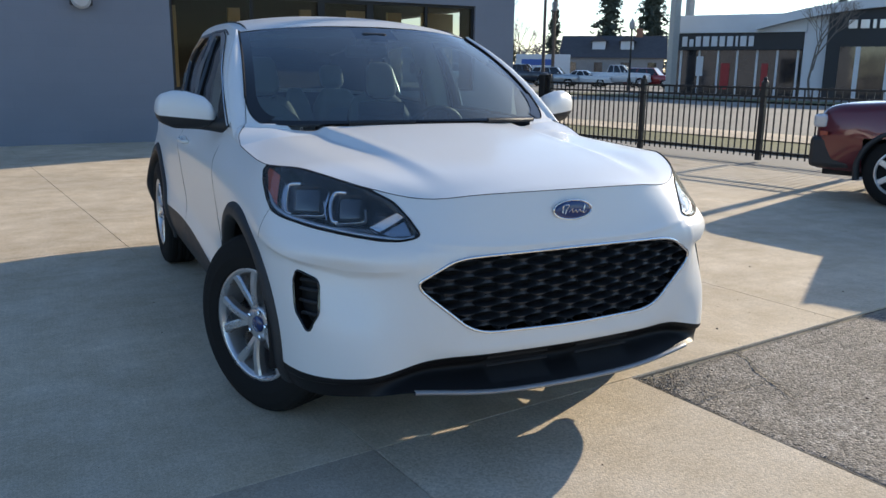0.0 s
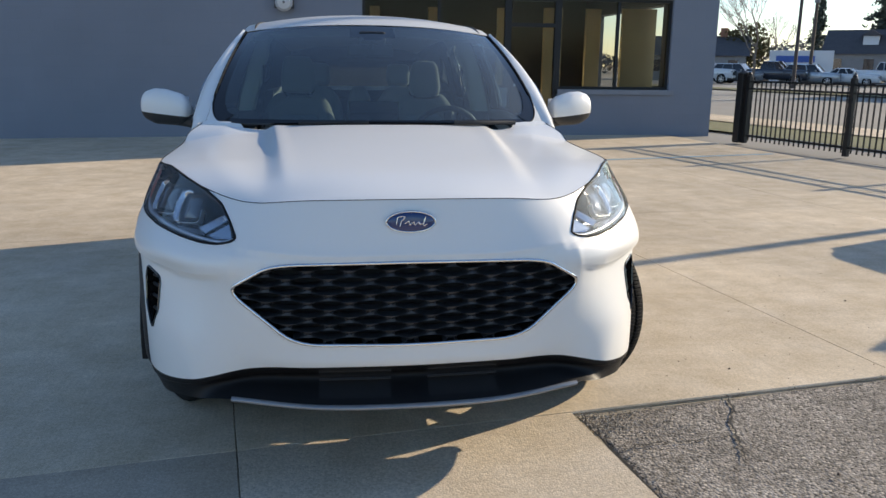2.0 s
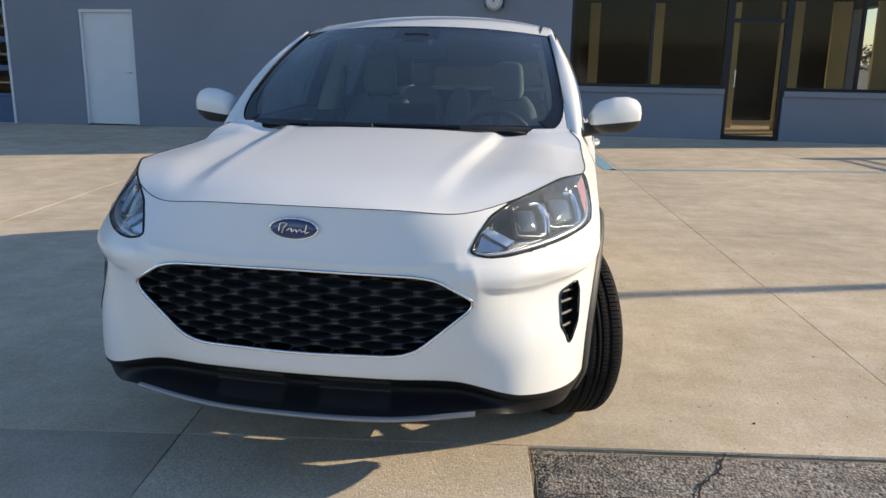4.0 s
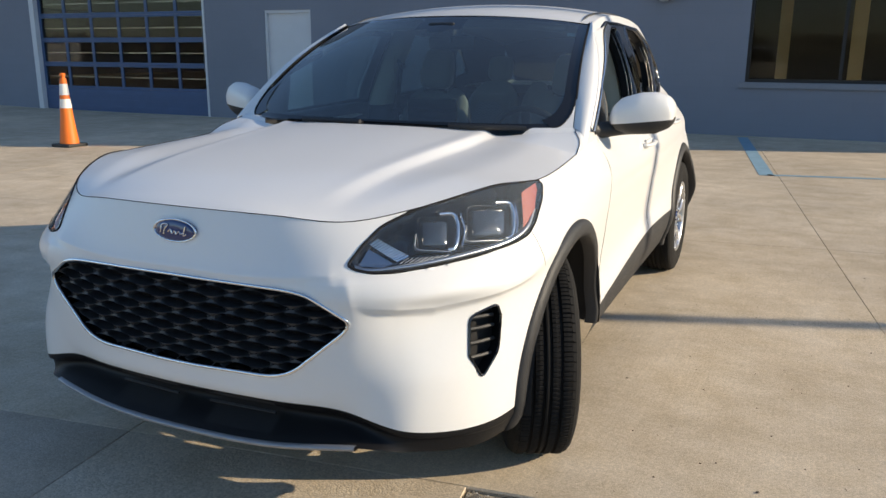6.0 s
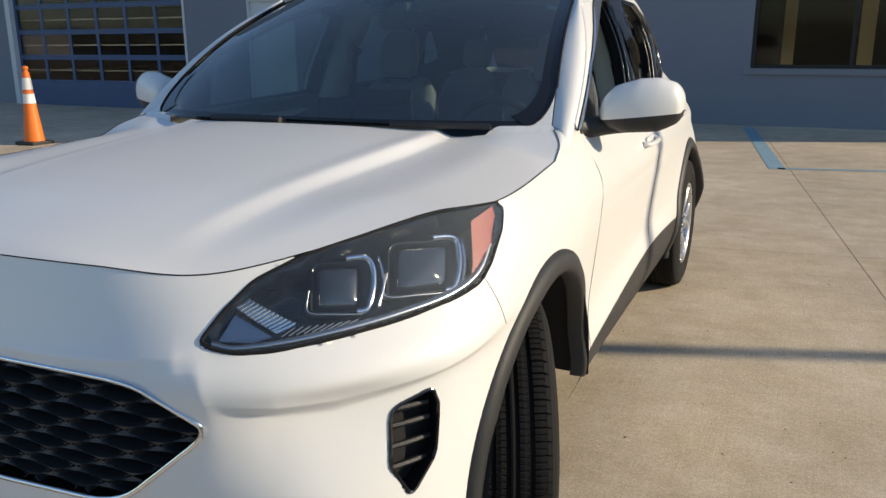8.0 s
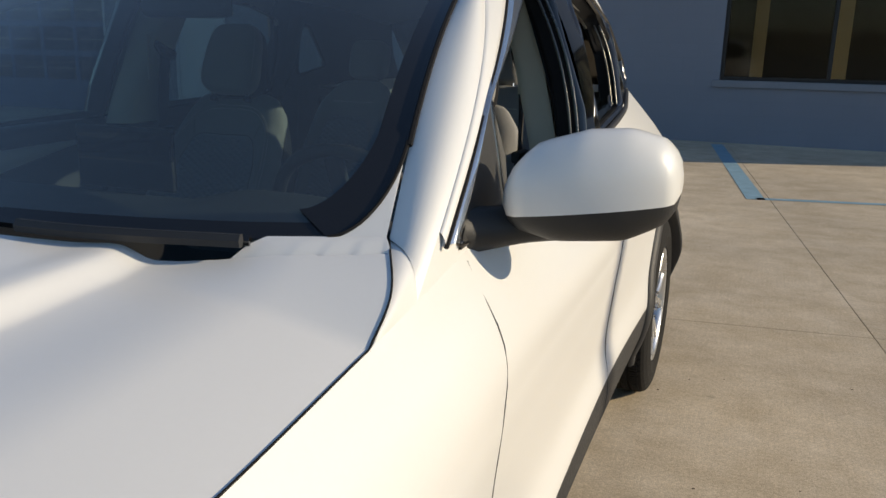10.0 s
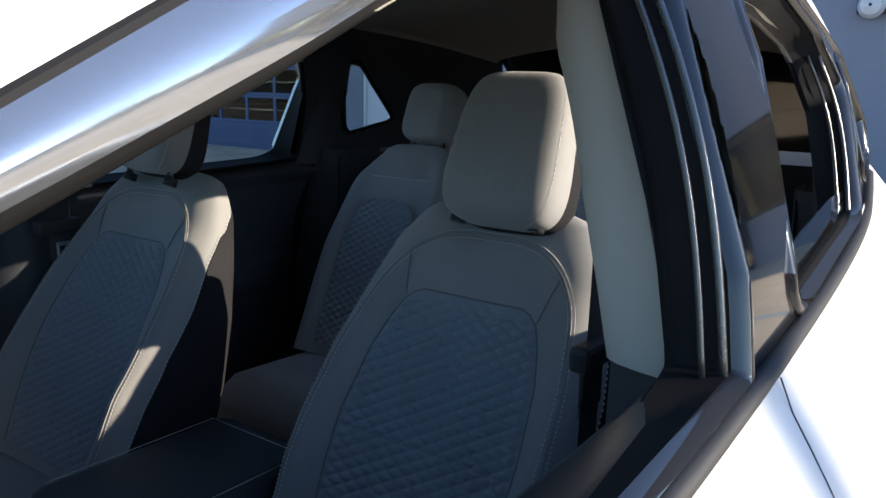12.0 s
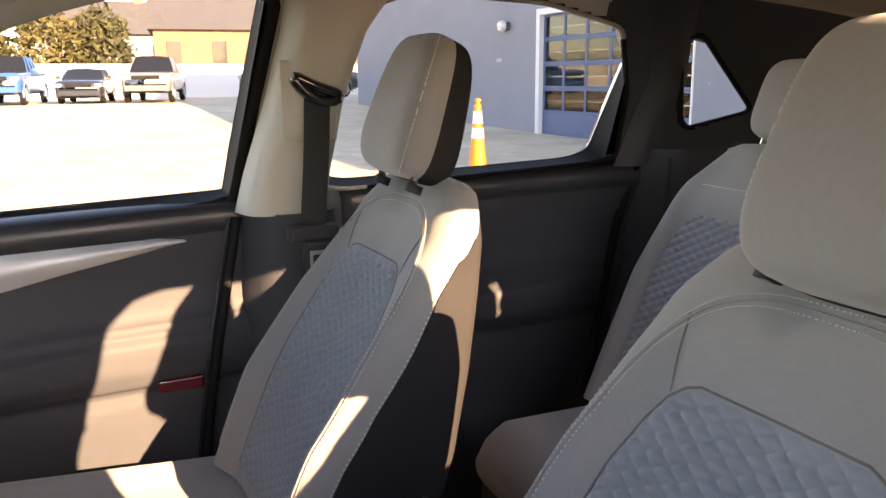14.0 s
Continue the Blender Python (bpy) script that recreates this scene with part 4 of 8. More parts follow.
LINER_TOP = [(1.40, 1.474), (1.27, 1.440), (1.15, 1.398), (1.05, 1.358), (.95, 1.320), (.85, 1.283), (.80, 1.262)]
INNER = {
    "f": smooth_poly([(.80, 1.081), (1.44, 1.104), (1.505, 1.110), (1.522, 1.29), (1.535, 1.41), (1.545, 1.466)] + LINER_TOP, 5, 0.12),
    "p": smooth_poly([(.80, 1.081), (1.47, 1.104), (1.537, 1.110), (1.575, 1.29), (1.597, 1.41), (1.605, 1.466)] + LINER_TOP, 5, 0.12),
    "r": smooth_poly([(1.712, 1.115), (2.34, 1.145), (2.40, 1.155), (2.40, 1.30), (2.345, 1.430), (2.15, 1.472), (1.88, 1.484), (1.785, 1.462), (1.738, 1.30)], 5, 0.16),
    "q": smooth_poly([(2.570, 1.215), (2.508, 1.410), (2.56, 1.412), (2.66, 1.330), (2.745, 1.252)], 5, 0.14),
}
DLO = smooth_poly([(.56, 1.070), (1.6, 1.105), (2.5, 1.14), (2.98, 1.21), (2.99, 1.29), (2.72, 1.45), (2.35, 1.525), (1.7, 1.535), (1.39, 1.532), (1.25, 1.501), (1.15, 1.462), (1.05, 1.416), (.95, 1.368), (.85, 1.318), (.75, 1.262), (.62, 1.172)], 4, 0.1)


def cut_sides(front):
    """The side skin with its window openings; front: the outline of the front door's."""
    Q = UP.copy()
    Q[..., 1], Q[..., 2] = snap(Q[..., 1], Q[..., 2], DLO, 0.006)
    for w in (front, WIN_R, WIN_Q):
        Q[..., 1], Q[..., 2] = snap(Q[..., 1], Q[..., 2], w, 0.009)
    c = (Q[:-1, :-1] + Q[1:, 1:]) / 2
    gap = np.zeros(c.shape[:2], bool)
    for w in (front, WIN_R, WIN_Q):
        gap |= inside([tuple(q_) for q_ in scaled(w, .011)], c[..., 1], c[..., 2])
    return Q, gap, inside(DLO, c[..., 1], c[..., 2])


def up_x(y, z):
    """Half width of the greenhouse at a place on its side, by a local plane."""
    F = UP[::3, ::2].reshape(-1, 3)
    y, z = np.asarray(y, float), np.asarray(z, float)
    shape = y.shape
    y, z = y.ravel(), z.ravel()
    d = (F[:, None, 1] - y) ** 2 + (F[:, None, 2] - z) ** 2
    k = np.argpartition(d, 14, axis=0)[:14]
    w = 1 / (np.take_along_axis(d, k, 0) + 4e-4)
    dy, dz, fx = F[k, 1] - y, F[k, 2] - z, F[k, 0]
    A = np.stack([np.ones_like(dy), dy, dz], -1)
    M = np.einsum("kn,kni,knj->nij", w, A, A) + np.eye(3) * 1e-6
    r = np.einsum("kn,kni,kn->ni", w, A, fx)
    return np.linalg.solve(M, r[..., None])[:, 0, 0].reshape(shape)


def win_loop(poly, inset, s):
    p = np.array(poly)
    k = trim_depth(p[:, 0]) / .066 if inset > .02 else 1
    return np.stack([s * (up_x(p[:, 0], p[:, 1]) - inset * k), p[:, 0], p[:, 1]], -1)


def lined(L, name, parent, window):
    """A ring of lining round a window: pale above and along the centre pillar, black elsewhere."""
    L = np.concatenate([L, L[:, :1]], 1)
    g = Geo().grid(L)
    mid = [np.mean([g.v[i] for i in f], axis=0) for f in g.f]
    pale_ = [int(c[2] > 1.385 and .9 < c[1] < 1.48) if window is not WIN_R else int((c[2] > 1.36 and c[1] < 2.36) or c[1] < 1.86) for c in mid]
    if window is WIN_Q:
        pale_ = [0] * len(mid)
    return mk(name, g.v, g.f, SEAL, parent, smooth=True, mats=[SEAL, BEIGE_TRIM], idx=pale_)


PILLAR = {}
for s in (1, -1):
    FRONT = WIN_F if s > 0 else WIN_P
    UPS, uhole, udark = cut_sides(FRONT)
    PILLAR[s] = Geo().grid(sided(UPS, s), (~uhole & ~udark)[::s]).put("roof_pillar", PAINT, car, smooth=True)
    Geo().grid(sided(UPS - [0.002, 0, 0], s), (~uhole & udark)[::s]).put("window_surround", GLOSS_BLACK, PILLAR[s], "gloss black window surround", smooth=True)
    edge = np.stack([win_loop(scaled(DLO, d), o, s) for d, o in ((.004, -.001), (.001, -.0055), (-.006, -.0045), (-.008, .004))])
    Geo().grid(np.concatenate([edge, edge[:, :1]], 1)).put("surround_edge", GLOSS_BLACK, PILLAR[s], smooth=True)
    for w, inner in ((FRONT, INNER["f" if s > 0 else "p"]), (WIN_R, INNER["r"]), (WIN_Q, INNER["q"])):
        band = np.stack([win_loop(scaled(w, d), o, s) for d, o in (((.022, .006), (.018, -.0025), (.012, -.0045), (.001, -.004), (-.003, .012)) if w is not WIN_Q else ((.011, .001), (.009, -.004), (.001, -.004), (-.003, .012)))])
        Geo().grid(np.concatenate([band, band[:, :1]], 1)).put("window_trim", GLOSS_BLACK, PILLAR[s], smooth=True)
        q_ = np.array(inner)
        w_ = np.array(w)
        q_in = np.stack(snap(w_[:, 0], w_[:, 1], inner, 1.0), -1)
        L = np.stack([win_loop(scaled(w, -.003), .012, s), win_loop(q_in * .4 + w_ * .6, .034, s), win_loop(q_in, .068, s)])
        Geo().grid(np.concatenate([L, L[:, :1]], 1)).put("window_channel", SEAL, PILLAR[s], smooth=True)
        wide = (.052 if s > 0 else .034) if w is FRONT else .012
        L = np.stack([win_loop(q_, .060, s), win_loop(q_, .070, s), win_loop(scaled(q_, wide / 2), .071, s), win_loop(scaled(q_, wide), .048, s)])
        lined(L, "inner_seal", PILLAR[s], w)
        if w is FRONT or (w is WIN_R and s > 0):
            zz = np.linspace(1.108 if w is FRONT else 1.135, 1.485 if w is FRONT else 1.42, 16)
            yy_ = np.interp(zz, [1.118, 1.505], [1.511, 1.566]) + (.06 if s < 0 else 0) if w is FRONT else spline(np.array([(2.352, 1.15), (2.385, 1.26), (2.408, 1.36), (2.385, 1.42)]), 16)[:, 0]
            for inset, r_ in ((.015, .0040), (.031, .0032)):
                Geo().tube(np.stack([s * (up_x(yy_, zz) - inset), yy_ - .006 - inset * .45, zz], -1), r_, 8).put("run_bead", RUN_METAL, PILLAR[s], "thin bright glass run bead", smooth=True)
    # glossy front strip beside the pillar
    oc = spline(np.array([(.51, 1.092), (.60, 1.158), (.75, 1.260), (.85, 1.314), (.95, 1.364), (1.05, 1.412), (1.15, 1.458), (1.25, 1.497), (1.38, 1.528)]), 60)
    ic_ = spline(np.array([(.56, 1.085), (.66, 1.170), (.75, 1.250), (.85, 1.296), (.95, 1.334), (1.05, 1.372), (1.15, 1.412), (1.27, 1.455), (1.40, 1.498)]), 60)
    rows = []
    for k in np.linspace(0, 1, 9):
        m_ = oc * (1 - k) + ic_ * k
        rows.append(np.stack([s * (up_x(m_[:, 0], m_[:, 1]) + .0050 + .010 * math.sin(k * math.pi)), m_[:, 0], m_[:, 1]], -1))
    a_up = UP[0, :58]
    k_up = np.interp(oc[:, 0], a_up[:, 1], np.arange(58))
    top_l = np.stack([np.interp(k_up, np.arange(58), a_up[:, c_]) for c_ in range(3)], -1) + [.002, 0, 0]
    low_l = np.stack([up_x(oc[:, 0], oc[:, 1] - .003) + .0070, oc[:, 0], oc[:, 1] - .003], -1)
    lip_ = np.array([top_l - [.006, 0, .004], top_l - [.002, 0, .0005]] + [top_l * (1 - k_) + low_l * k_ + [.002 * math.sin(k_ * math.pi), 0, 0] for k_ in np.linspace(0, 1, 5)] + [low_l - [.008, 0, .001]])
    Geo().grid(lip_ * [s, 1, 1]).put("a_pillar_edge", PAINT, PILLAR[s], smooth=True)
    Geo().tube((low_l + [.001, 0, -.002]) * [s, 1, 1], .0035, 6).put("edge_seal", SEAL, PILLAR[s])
    Geo().grid(np.array(rows)).put("pillar_gloss_strip", PIANO, PILLAR[s], "glossy black pillar strip with sky sheen in its base colour", smooth=True)


def pane_fill(poly, inset, s, material, name, parent, cut=None):
    """A pane filling a window outline; cut: the height of its lowered upper edge."""
    p = [tuple(q) for q in poly]
    if cut is not None:
        p = [(y, min(z, cut(y))) for y, z in p]
    n = len(p)
    p = np.array(p)
    c = p.mean(0)
    rings = [c + (p - c) * k for k in (1, .75, .5, .25, .02)]
    Q = np.array([np.stack([s * (up_x(r[:, 0], r[:, 1]) - inset), r[:, 0], r[:, 1]], -1) for r in rings])
    Q = np.concatenate([Q, Q[:, :1]], 1)
    ob = Geo().grid(Q).put(name, material, parent, smooth=True)
    ob.visible_shadow = False
    return ob


pane_fill(scaled(WIN_P, .01), 0.022, -1, SIDE_GLASS, "side_window", PILLAR[-1])
pane_fill(scaled(WIN_R, .01), 0.022, -1, SIDE_GLASS, "side_window", PILLAR[-1])
for s in (1, -1):
    pane_fill(scaled(WIN_Q, .01), 0.014, s, SIDE_GLASS, "quarter_window", PILLAR[s])
pane_fill(scaled(WIN_R, .01), 0.022, 1, SIDE_GLASS, "side_window", PILLAR[1], lambda y: 1.165 + 0.035 * math.sin((y - 1.7) / .75 * 2.6))

# windshield
TOP_C = spline(np.array([(.640, 1.165, 1.513), (.45, 1.085, 1.535), (.22, 1.035, 1.547), (0, 1.02, 1.551)]), 31)
BOT_C = spline(np.array([(.775, .475, 1.098), (.55, .395, 1.095), (.28, .345, 1.094), (0, .33, 1.094)]), 31)
WV = np.linspace(0, 1, 30)
WS = BOT_C[:, None] * (1 - WV[None, :, None]) + TOP_C[:, None] * WV[None, :, None]
WS[..., 1] -= 0.030 * np.sin(np.pi * WV)[None]
WS[..., 2] += 0.030 * np.sin(np.pi * WV)[None]
ws_all = np.concatenate([WS, (WS[:-1] * MIR)[::-1]])
n_ws = len(ws_all)
uu = np.linspace(0, 1, n_ws)[:, None] * np.ones((1, 30))
vv = WV[None] * np.ones((n_ws, 1))
cu, cv = (uu[:-1, :-1] + uu[1:, 1:]) / 2, (vv[:-1, :-1] + vv[1:, 1:]) / 2
frit = (cu < 0.035) | (cu > 0.965) | (cv < 0.05) | (cv > 0.965) | ((np.abs(cu - 0.5) < 0.085) & (cv > 0.80 + 6 * (cu - 0.5) ** 2))
windshield = Geo().grid(ws_all, ~frit).put("windshield", WINDSHIELD, car, "clear laminated windshield with black border", smooth=True)
windshield.visible_shadow = False
Geo().grid(ws_all, frit).put("border", GLOSS_BLACK, windshield, "black ceramic border", smooth=True)
Geo().tube(WS[0, 6:] + [0.004, 0, 0.004], 0.0045, 6).put("edge_seal", SEAL, windshield)
Geo().tube((WS[0, 6:] + [0.004, 0, 0.004]) * MIR, 0.0045, 6).put("edge_seal", SEAL, windshield)
Geo().add([(.575, 1.052, 1.458), (.607, 1.072, 1.455), (.598, 1.095, 1.470), (.566, 1.075, 1.473)], [(0, 1, 2, 3)]).put("sticker", mat("pale_sticker", (0.55, 0.7, 0.68), 0.6), windshield, "small pale service sticker")

# A pillar skin between windshield and door opening
for s in (1, -1):
    a_e = spline(WS[0], 64) + [0.004, 0, 0.001]
    b_e = UP[0]
    k_ = np.linspace(0, 1, 9)
    strip = a_e[:, None] * (1 - k_[None, :, None]) + b_e[:, None] * k_[None, :, None]
    strip[..., 2] += .014 * np.sin(np.pi * k_)[None]
    strip[..., 0] += .010 * np.sin(np.pi * k_)[None]
    Geo().grid(sided(strip, s)).put("a_pillar", PAINT, PILLAR[s], smooth=True)
    ca = EDGE[-14:] + [0, .002, -.002]
    cu6 = np.linspace(6.0, 6.32, 14)
    cb = surf(cu6, np.zeros(14))
    cap = ca[:, None] * (1 - k_[None, :, None]) + cb[:, None] * k_[None, :, None]
    swell = (np.linspace(0, 1, 14)[:, None] ** 1.5) * np.sin(np.pi * k_)[None]
    cap[..., 0] += .010 * swell
    cap[..., 2] += .014 * swell
    Geo().grid(sided(cap, s)).put("fender_cap", PAINT, PILLAR[s], smooth=True)
    # painted corner where the glass edge sweeps round
    th = np.linspace(0, np.pi / 2, 16)

    def on_glass(u, v, off):
        i, j = u * (len(WS) - 1) * 2, v * 29
        i0, j0 = np.minimum(i.astype(int), 28), np.minimum(j.astype(int), 27)
        a_, b_ = (i - i0)[:, None], (j - j0)[:, None]
        q = WS[i0, j0] * (1 - a_) * (1 - b_) + WS[i0 + 1, j0] * a_ * (1 - b_) + WS[i0, j0 + 1] * (1 - a_) * b_ + WS[i0 + 1, j0 + 1] * a_ * b_
        return (q + [0.3 * off, -.55 * off, .8 * off]) * [s, 1, 1]

    arc = on_glass(.055 * (1 - np.sin(th)), .22 * (1 - np.cos(th)), .005)
    root = on_glass(np.zeros(1), np.zeros(1), .005)
    Geo().add(np.concatenate([root, arc]), [(0, i + 1, i + 2) for i in range(15)]).put("pillar_foot", PAINT, PILLAR[s], smooth=True)
    band = np.stack([on_glass(.055 * (1 - np.sin(th)) + k * .035 * np.cos(th * .3), .22 * (1 - np.cos(th)) + k * .06, .003) for k in (0, .5, 1)])
    Geo().grid(band).put("glass_border", GLOSS_BLACK, PILLAR[s], "black glass border", smooth=True)
    Geo().tube(arc, 0.003, 6).put("glass_seal", SEAL, PILLAR[s])
    lower = np.array([HOOD[-1, j] for j in range(len(SX)) if HOOD[-1, j, 0] > .60])
    uw = np.clip((WS[0, 0, 0] - lower[:, 0]) / (WS[0, 0, 0] - WS[-1, 0, 0]) * .5, 0, .12)
    upper = on_glass(uw, np.zeros(len(uw)), .006) * [s, 1, 1]
    skirt = np.stack([lower + [0, .003, -.001], (lower + upper) / 2 + [0, 0, .004], upper])
    Geo().grid(skirt * [s, 1, 1]).put("foot_skirt", PAINT, PILLAR[s], smooth=True)
# roof
RC = spline(np.array([(1.02, 1.553), (1.25, 1.600), (1.6, 1.632), (2.1, 1.640), (2.6, 1.618), (3.16, 1.545)]), 420)
SR = np.linspace(0, 1, 40)
ROOF = np.zeros((420, 40, 3))
for i in range(420):
    r, c = RAIL_C[i], RC[i]
    ROOF[i, :, 0] = r[0] * (1 - SR)
    ROOF[i, :, 1] = r[1] + (c[0] - r[1]) * (1 - (1 - SR) ** 2)
    ROOF[i, :, 2] = r[2] + (c[1] - r[2]) * (1 - (1 - SR) ** 2.4)
g = Geo()
for s in (1, -1):
    g.grid(sided(ROOF, s))
roof = g.put("roof", PAINT, car, smooth=True)
for s in (1, -1):
    Geo().tube((ROOF[14:, 3] + [0, 0, 0.001]) * [s, 1, 1], np.concatenate([np.linspace(.001, .006, 40), np.full(366, .006)]), 6).put("roof_strip", BLACK_PLASTIC, roof)
Geo().grid(np.array([[(x, 3.16 + 0.36 * w + 0.06 * (x / .6) ** 2 * -1, 1.545 - 0.37 * w - 0.04 * (x / .6) ** 2 * (1 - w)) for w in np.linspace(0, 1, 12)] for x in np.linspace(-.52, .52, 20)])).put("rear_window", GLOSS_BLACK, car, "dark rear window", smooth=True)
bpy.data.objects["rear_window"].visible_shadow = True

# underside
Geo().box((-.62, -.30, .19), (.62, 3.2, .26), 0.02).put("underbody", VOID, car)
# Unseen box added to stop sun leaking through the wheel arch.
Geo().box((-.55, -.56, .236), (.60, -.50, .72), 0.01).put("sun_blocker", VOID, car)
for s in (1, -1):
    for cy, cz in ARCHES:
        th = np.linspace(-0.12, math.pi + 0.05, 40)
        ring = np.array([[(s * x, cy - r * math.cos(a), cz + r * math.sin(a)) for a in th] for x, r in ((.55, .40), (.55, .438), (.80, .438), (side_x(cy, .8) - .004, .432))])
        Geo().grid(ring).put("wheel_liner", VOID, car, smooth=True)
        th = np.linspace(-0.22, math.pi + 0.06, 60)
        rows = []
        for r, o in ((.412, -.03), (.416, .012), (.430, .017), (.455, .016), (.472, .006), (.474, -.004)):
            y, z = cy - r * np.cos(th), cz + r * np.sin(th)
            x = side_x(cy - np.maximum(r, .43) * np.cos(th), cz + np.maximum(r, .43) * np.sin(th))
            rows.append(np.stack([s * (x + o), y, z], -1))
        Geo().grid(np.array(rows)).put("wheel_arch", BLACK_PLASTIC, car, "black plastic wheel arch trim", smooth=True)

# ---- front face ----
LATTICE = mat("lattice_plastic", (0.032, 0.034, 0.038), 0.50, 0, 0.15, 8)
LIP_GREY = mat("lip_grey", (0.30, 0.31, 0.33), 0.38, 0.6, 0.06, 6)
LAMP_GREY = mat("lamp_reflector_grey", (0.40, 0.44, 0.49), 0.13, 0.95, 0.02, 8, rvar=0.002)
PROJECTOR = mat("projector_lens", (0.020, 0.026, 0.034), 0.10, 0.0, 0.05, coat=1.0, rvar=0.02)
LAMP_DARK = mat("lamp_housing_dark", (0.010, 0.013, 0.019), 0.18, 0.2, 0.02, 6, rvar=0.002)


def face_y(x, z):
    """Depth of the nose at a place seen from ahead."""
    F = SKIN[:100].reshape(-1, 3)
    x, z = np.abs(np.asarray(x, float)), np.asarray(z, float)
    d = (F[:, None, 0] - x.ravel()) ** 2 + (F[:, None, 2] - z.ravel()) ** 2
    k = np.argpartition(d, 4, axis=0)[:4]
    w = 1 / (np.take_along_axis(d, k, 0) + 1e-6)
    return (np.sum(F[k, 1] * w, 0) / np.sum(w, 0)).reshape(x.shape)


gp = np.array(GRILLE)
gy = face_y(gp[:, 0], gp[:, 1])
loop = np.stack([gp[:, 0], gy - 0.002, gp[:, 1]], -1)
inner = np.stack([gp[:, 0] * .99, gy + 0.07, (gp[:, 1] - .63) * .96 + .63], -1)
L = np.stack([loop, inner])
grille = Geo().grid(np.concatenate([L, L[:, :1]], 1)).put("grille", GLOSS_BLACK, car, "black honeycomb grille with chrome edge", smooth=True)
Geo().tube(loop, 0.0055, 8, True).put("chrome_edge", CHROME, grille, "thin chrome edging", smooth=True)
gx_, gz_ = np.meshgrid(np.linspace(-.60, .60, 61), np.linspace(.48, .79, 16), indexing="ij")
Q = np.stack([gx_, face_y(gx_, gz_) + 0.065, gz_], -1)
c = (Q[:-1, :-1] + Q[1:, 1:]) / 2
Geo().grid(Q, inside(scaled(GRILLE, .02), c[..., 0], c[..., 2])).put("backing", VOID, grille, smooth=True)
cells = Geo()
PX, PZ = 0.128, 0.0246
th = np.linspace(0, 2 * np.pi, 25)[:-1]
HA, HB = 0.45 * PX, 0.05 * PX
for row in range(-6, 7):
    for col in range(-6, 6):
        cx, cz = (col + 0.5 * (row % 2)) * PX, 0.634 + row * PZ
        if not inside(scaled(GRILLE, .012), np.array([cx]), np.array([cz]))[0]:
            continue
        ex, ez = 0.40 * PX * np.sign(np.cos(th)) * np.abs(np.cos(th)) ** 0.85, 0.58 * PZ * np.sin(th)
        k = 1 / np.maximum(np.abs(ez) / PZ, (np.abs(ex) + np.abs(ez) * (HA - HB) / PZ) / HA)
        rim = []
        for gx1, gz1, dy in ((ex * k, ez * k, .014), (ex * 1.03, ez * 1.06, .010), (ex, ez, .013), (ex * .94, ez * .9 + .002, .05)):
            px_, pz_ = gx1 + cx, gz1 + cz
            out_ = ~inside(GRILLE, px_, pz_)
            sx_, sz_ = snap(px_, pz_, GRILLE, 0.3)
            px_, pz_ = np.where(out_, sx_, px_), np.where(out_, sz_, pz_)
            rim.append(np.stack([px_, face_y(px_, pz_) + dy, pz_], -1))
        R = np.array(rim)
        cells.grid(np.concatenate([R, R[:, :1]], 1))
cells.put("honeycomb", LATTICE, grille, "dark plastic honeycomb lattice", smooth=False)

# badge: a plain blue oval with silver rim and strokes
by = float(face_y(np.array([0.0]), np.array([.890]))[0]) - 0.006
badge = Geo()
th = np.linspace(0, 2 * np.pi, 49)[:-1]
rings = []
for sc, dy in ((1.0, .008), (.97, -.002), (.80, -.005), (.4, -.006), (.02, -.006)):
    rings.append(np.stack([.0745 * sc * np.cos(th), by + dy + .10 * (.031 * sc * np.sin(th)), .890 + .0305 * sc * np.sin(th)], -1))
R = np.array(rings)
badge = badge.grid(np.concatenate([R, R[:, :1]], 1)).put("badge", BADGE_BLUE, car, "blue oval badge with silver rim", smooth=True)
Geo().tube(np.stack([.0755 * np.cos(th), by - .001 + .10 * .031 * np.sin(th), .890 + .0315 * np.sin(th)], -1), 0.0032, 8, True).put("rim", CHROME, badge, smooth=True)
for pts in ([(-.045, .882), (-.040, .905), (-.018, .906), (-.030, .893), (-.034, .878)], [(-.020, .885), (-.008, .893), (-.004, .882), (.008, .890), (.012, .881), (.022, .890), (.028, .882)], [(.028, .883), (.040, .888), (.044, .905), (.038, .880), (.050, .884)]):
    c = spline(np.array(pts), 26)
    Geo().tube(np.stack([c[:, 0], by - .008 + .1 * (c[:, 1] - .89), c[:, 1]], -1), 0.0019, 6).put("stroke", CHROME, badge)

# lower intake: bars, plates and silver lip
for x0, x1 in OPEN:
    side_ = 1 if x0 > 0 else -1
    # Closed skin coloured near-black for the shade inside the intake.
    Geo().grid(sided(P, side_), slot[::side_]).put("intake_dark_patch", VOID, BODY["bumper", side_], "near-black patch painted for the shaded lower intake")
    for z in (.370, .398):
        xs = np.linspace(x0, x1, 8)
        Geo().tube(np.stack([xs, np.interp(np.abs(xs), [0, .3], [-.845, -.83]), np.full(8, z)], -1), 0.004, 6).put("intake_slat", BLACK_PLASTIC, BODY["bumper", 1])
ux = np.linspace(-2, 2, 61)
LIP = np.array([surf(abs(u), 7.0) * [np.sign(u) if u else 1, 1, 1] for u in ux])
rows = [LIP + [0, .006, .007], LIP + [0, -.006, .005], LIP + [0, -.009, -.001], LIP + [0, -.005, -.007], LIP + [0, .03, -.009]]
Geo().grid(np.array(rows)).put("lip", LIP_GREY, BODY["bumper", 1], "grey lower lip strip", smooth=True)

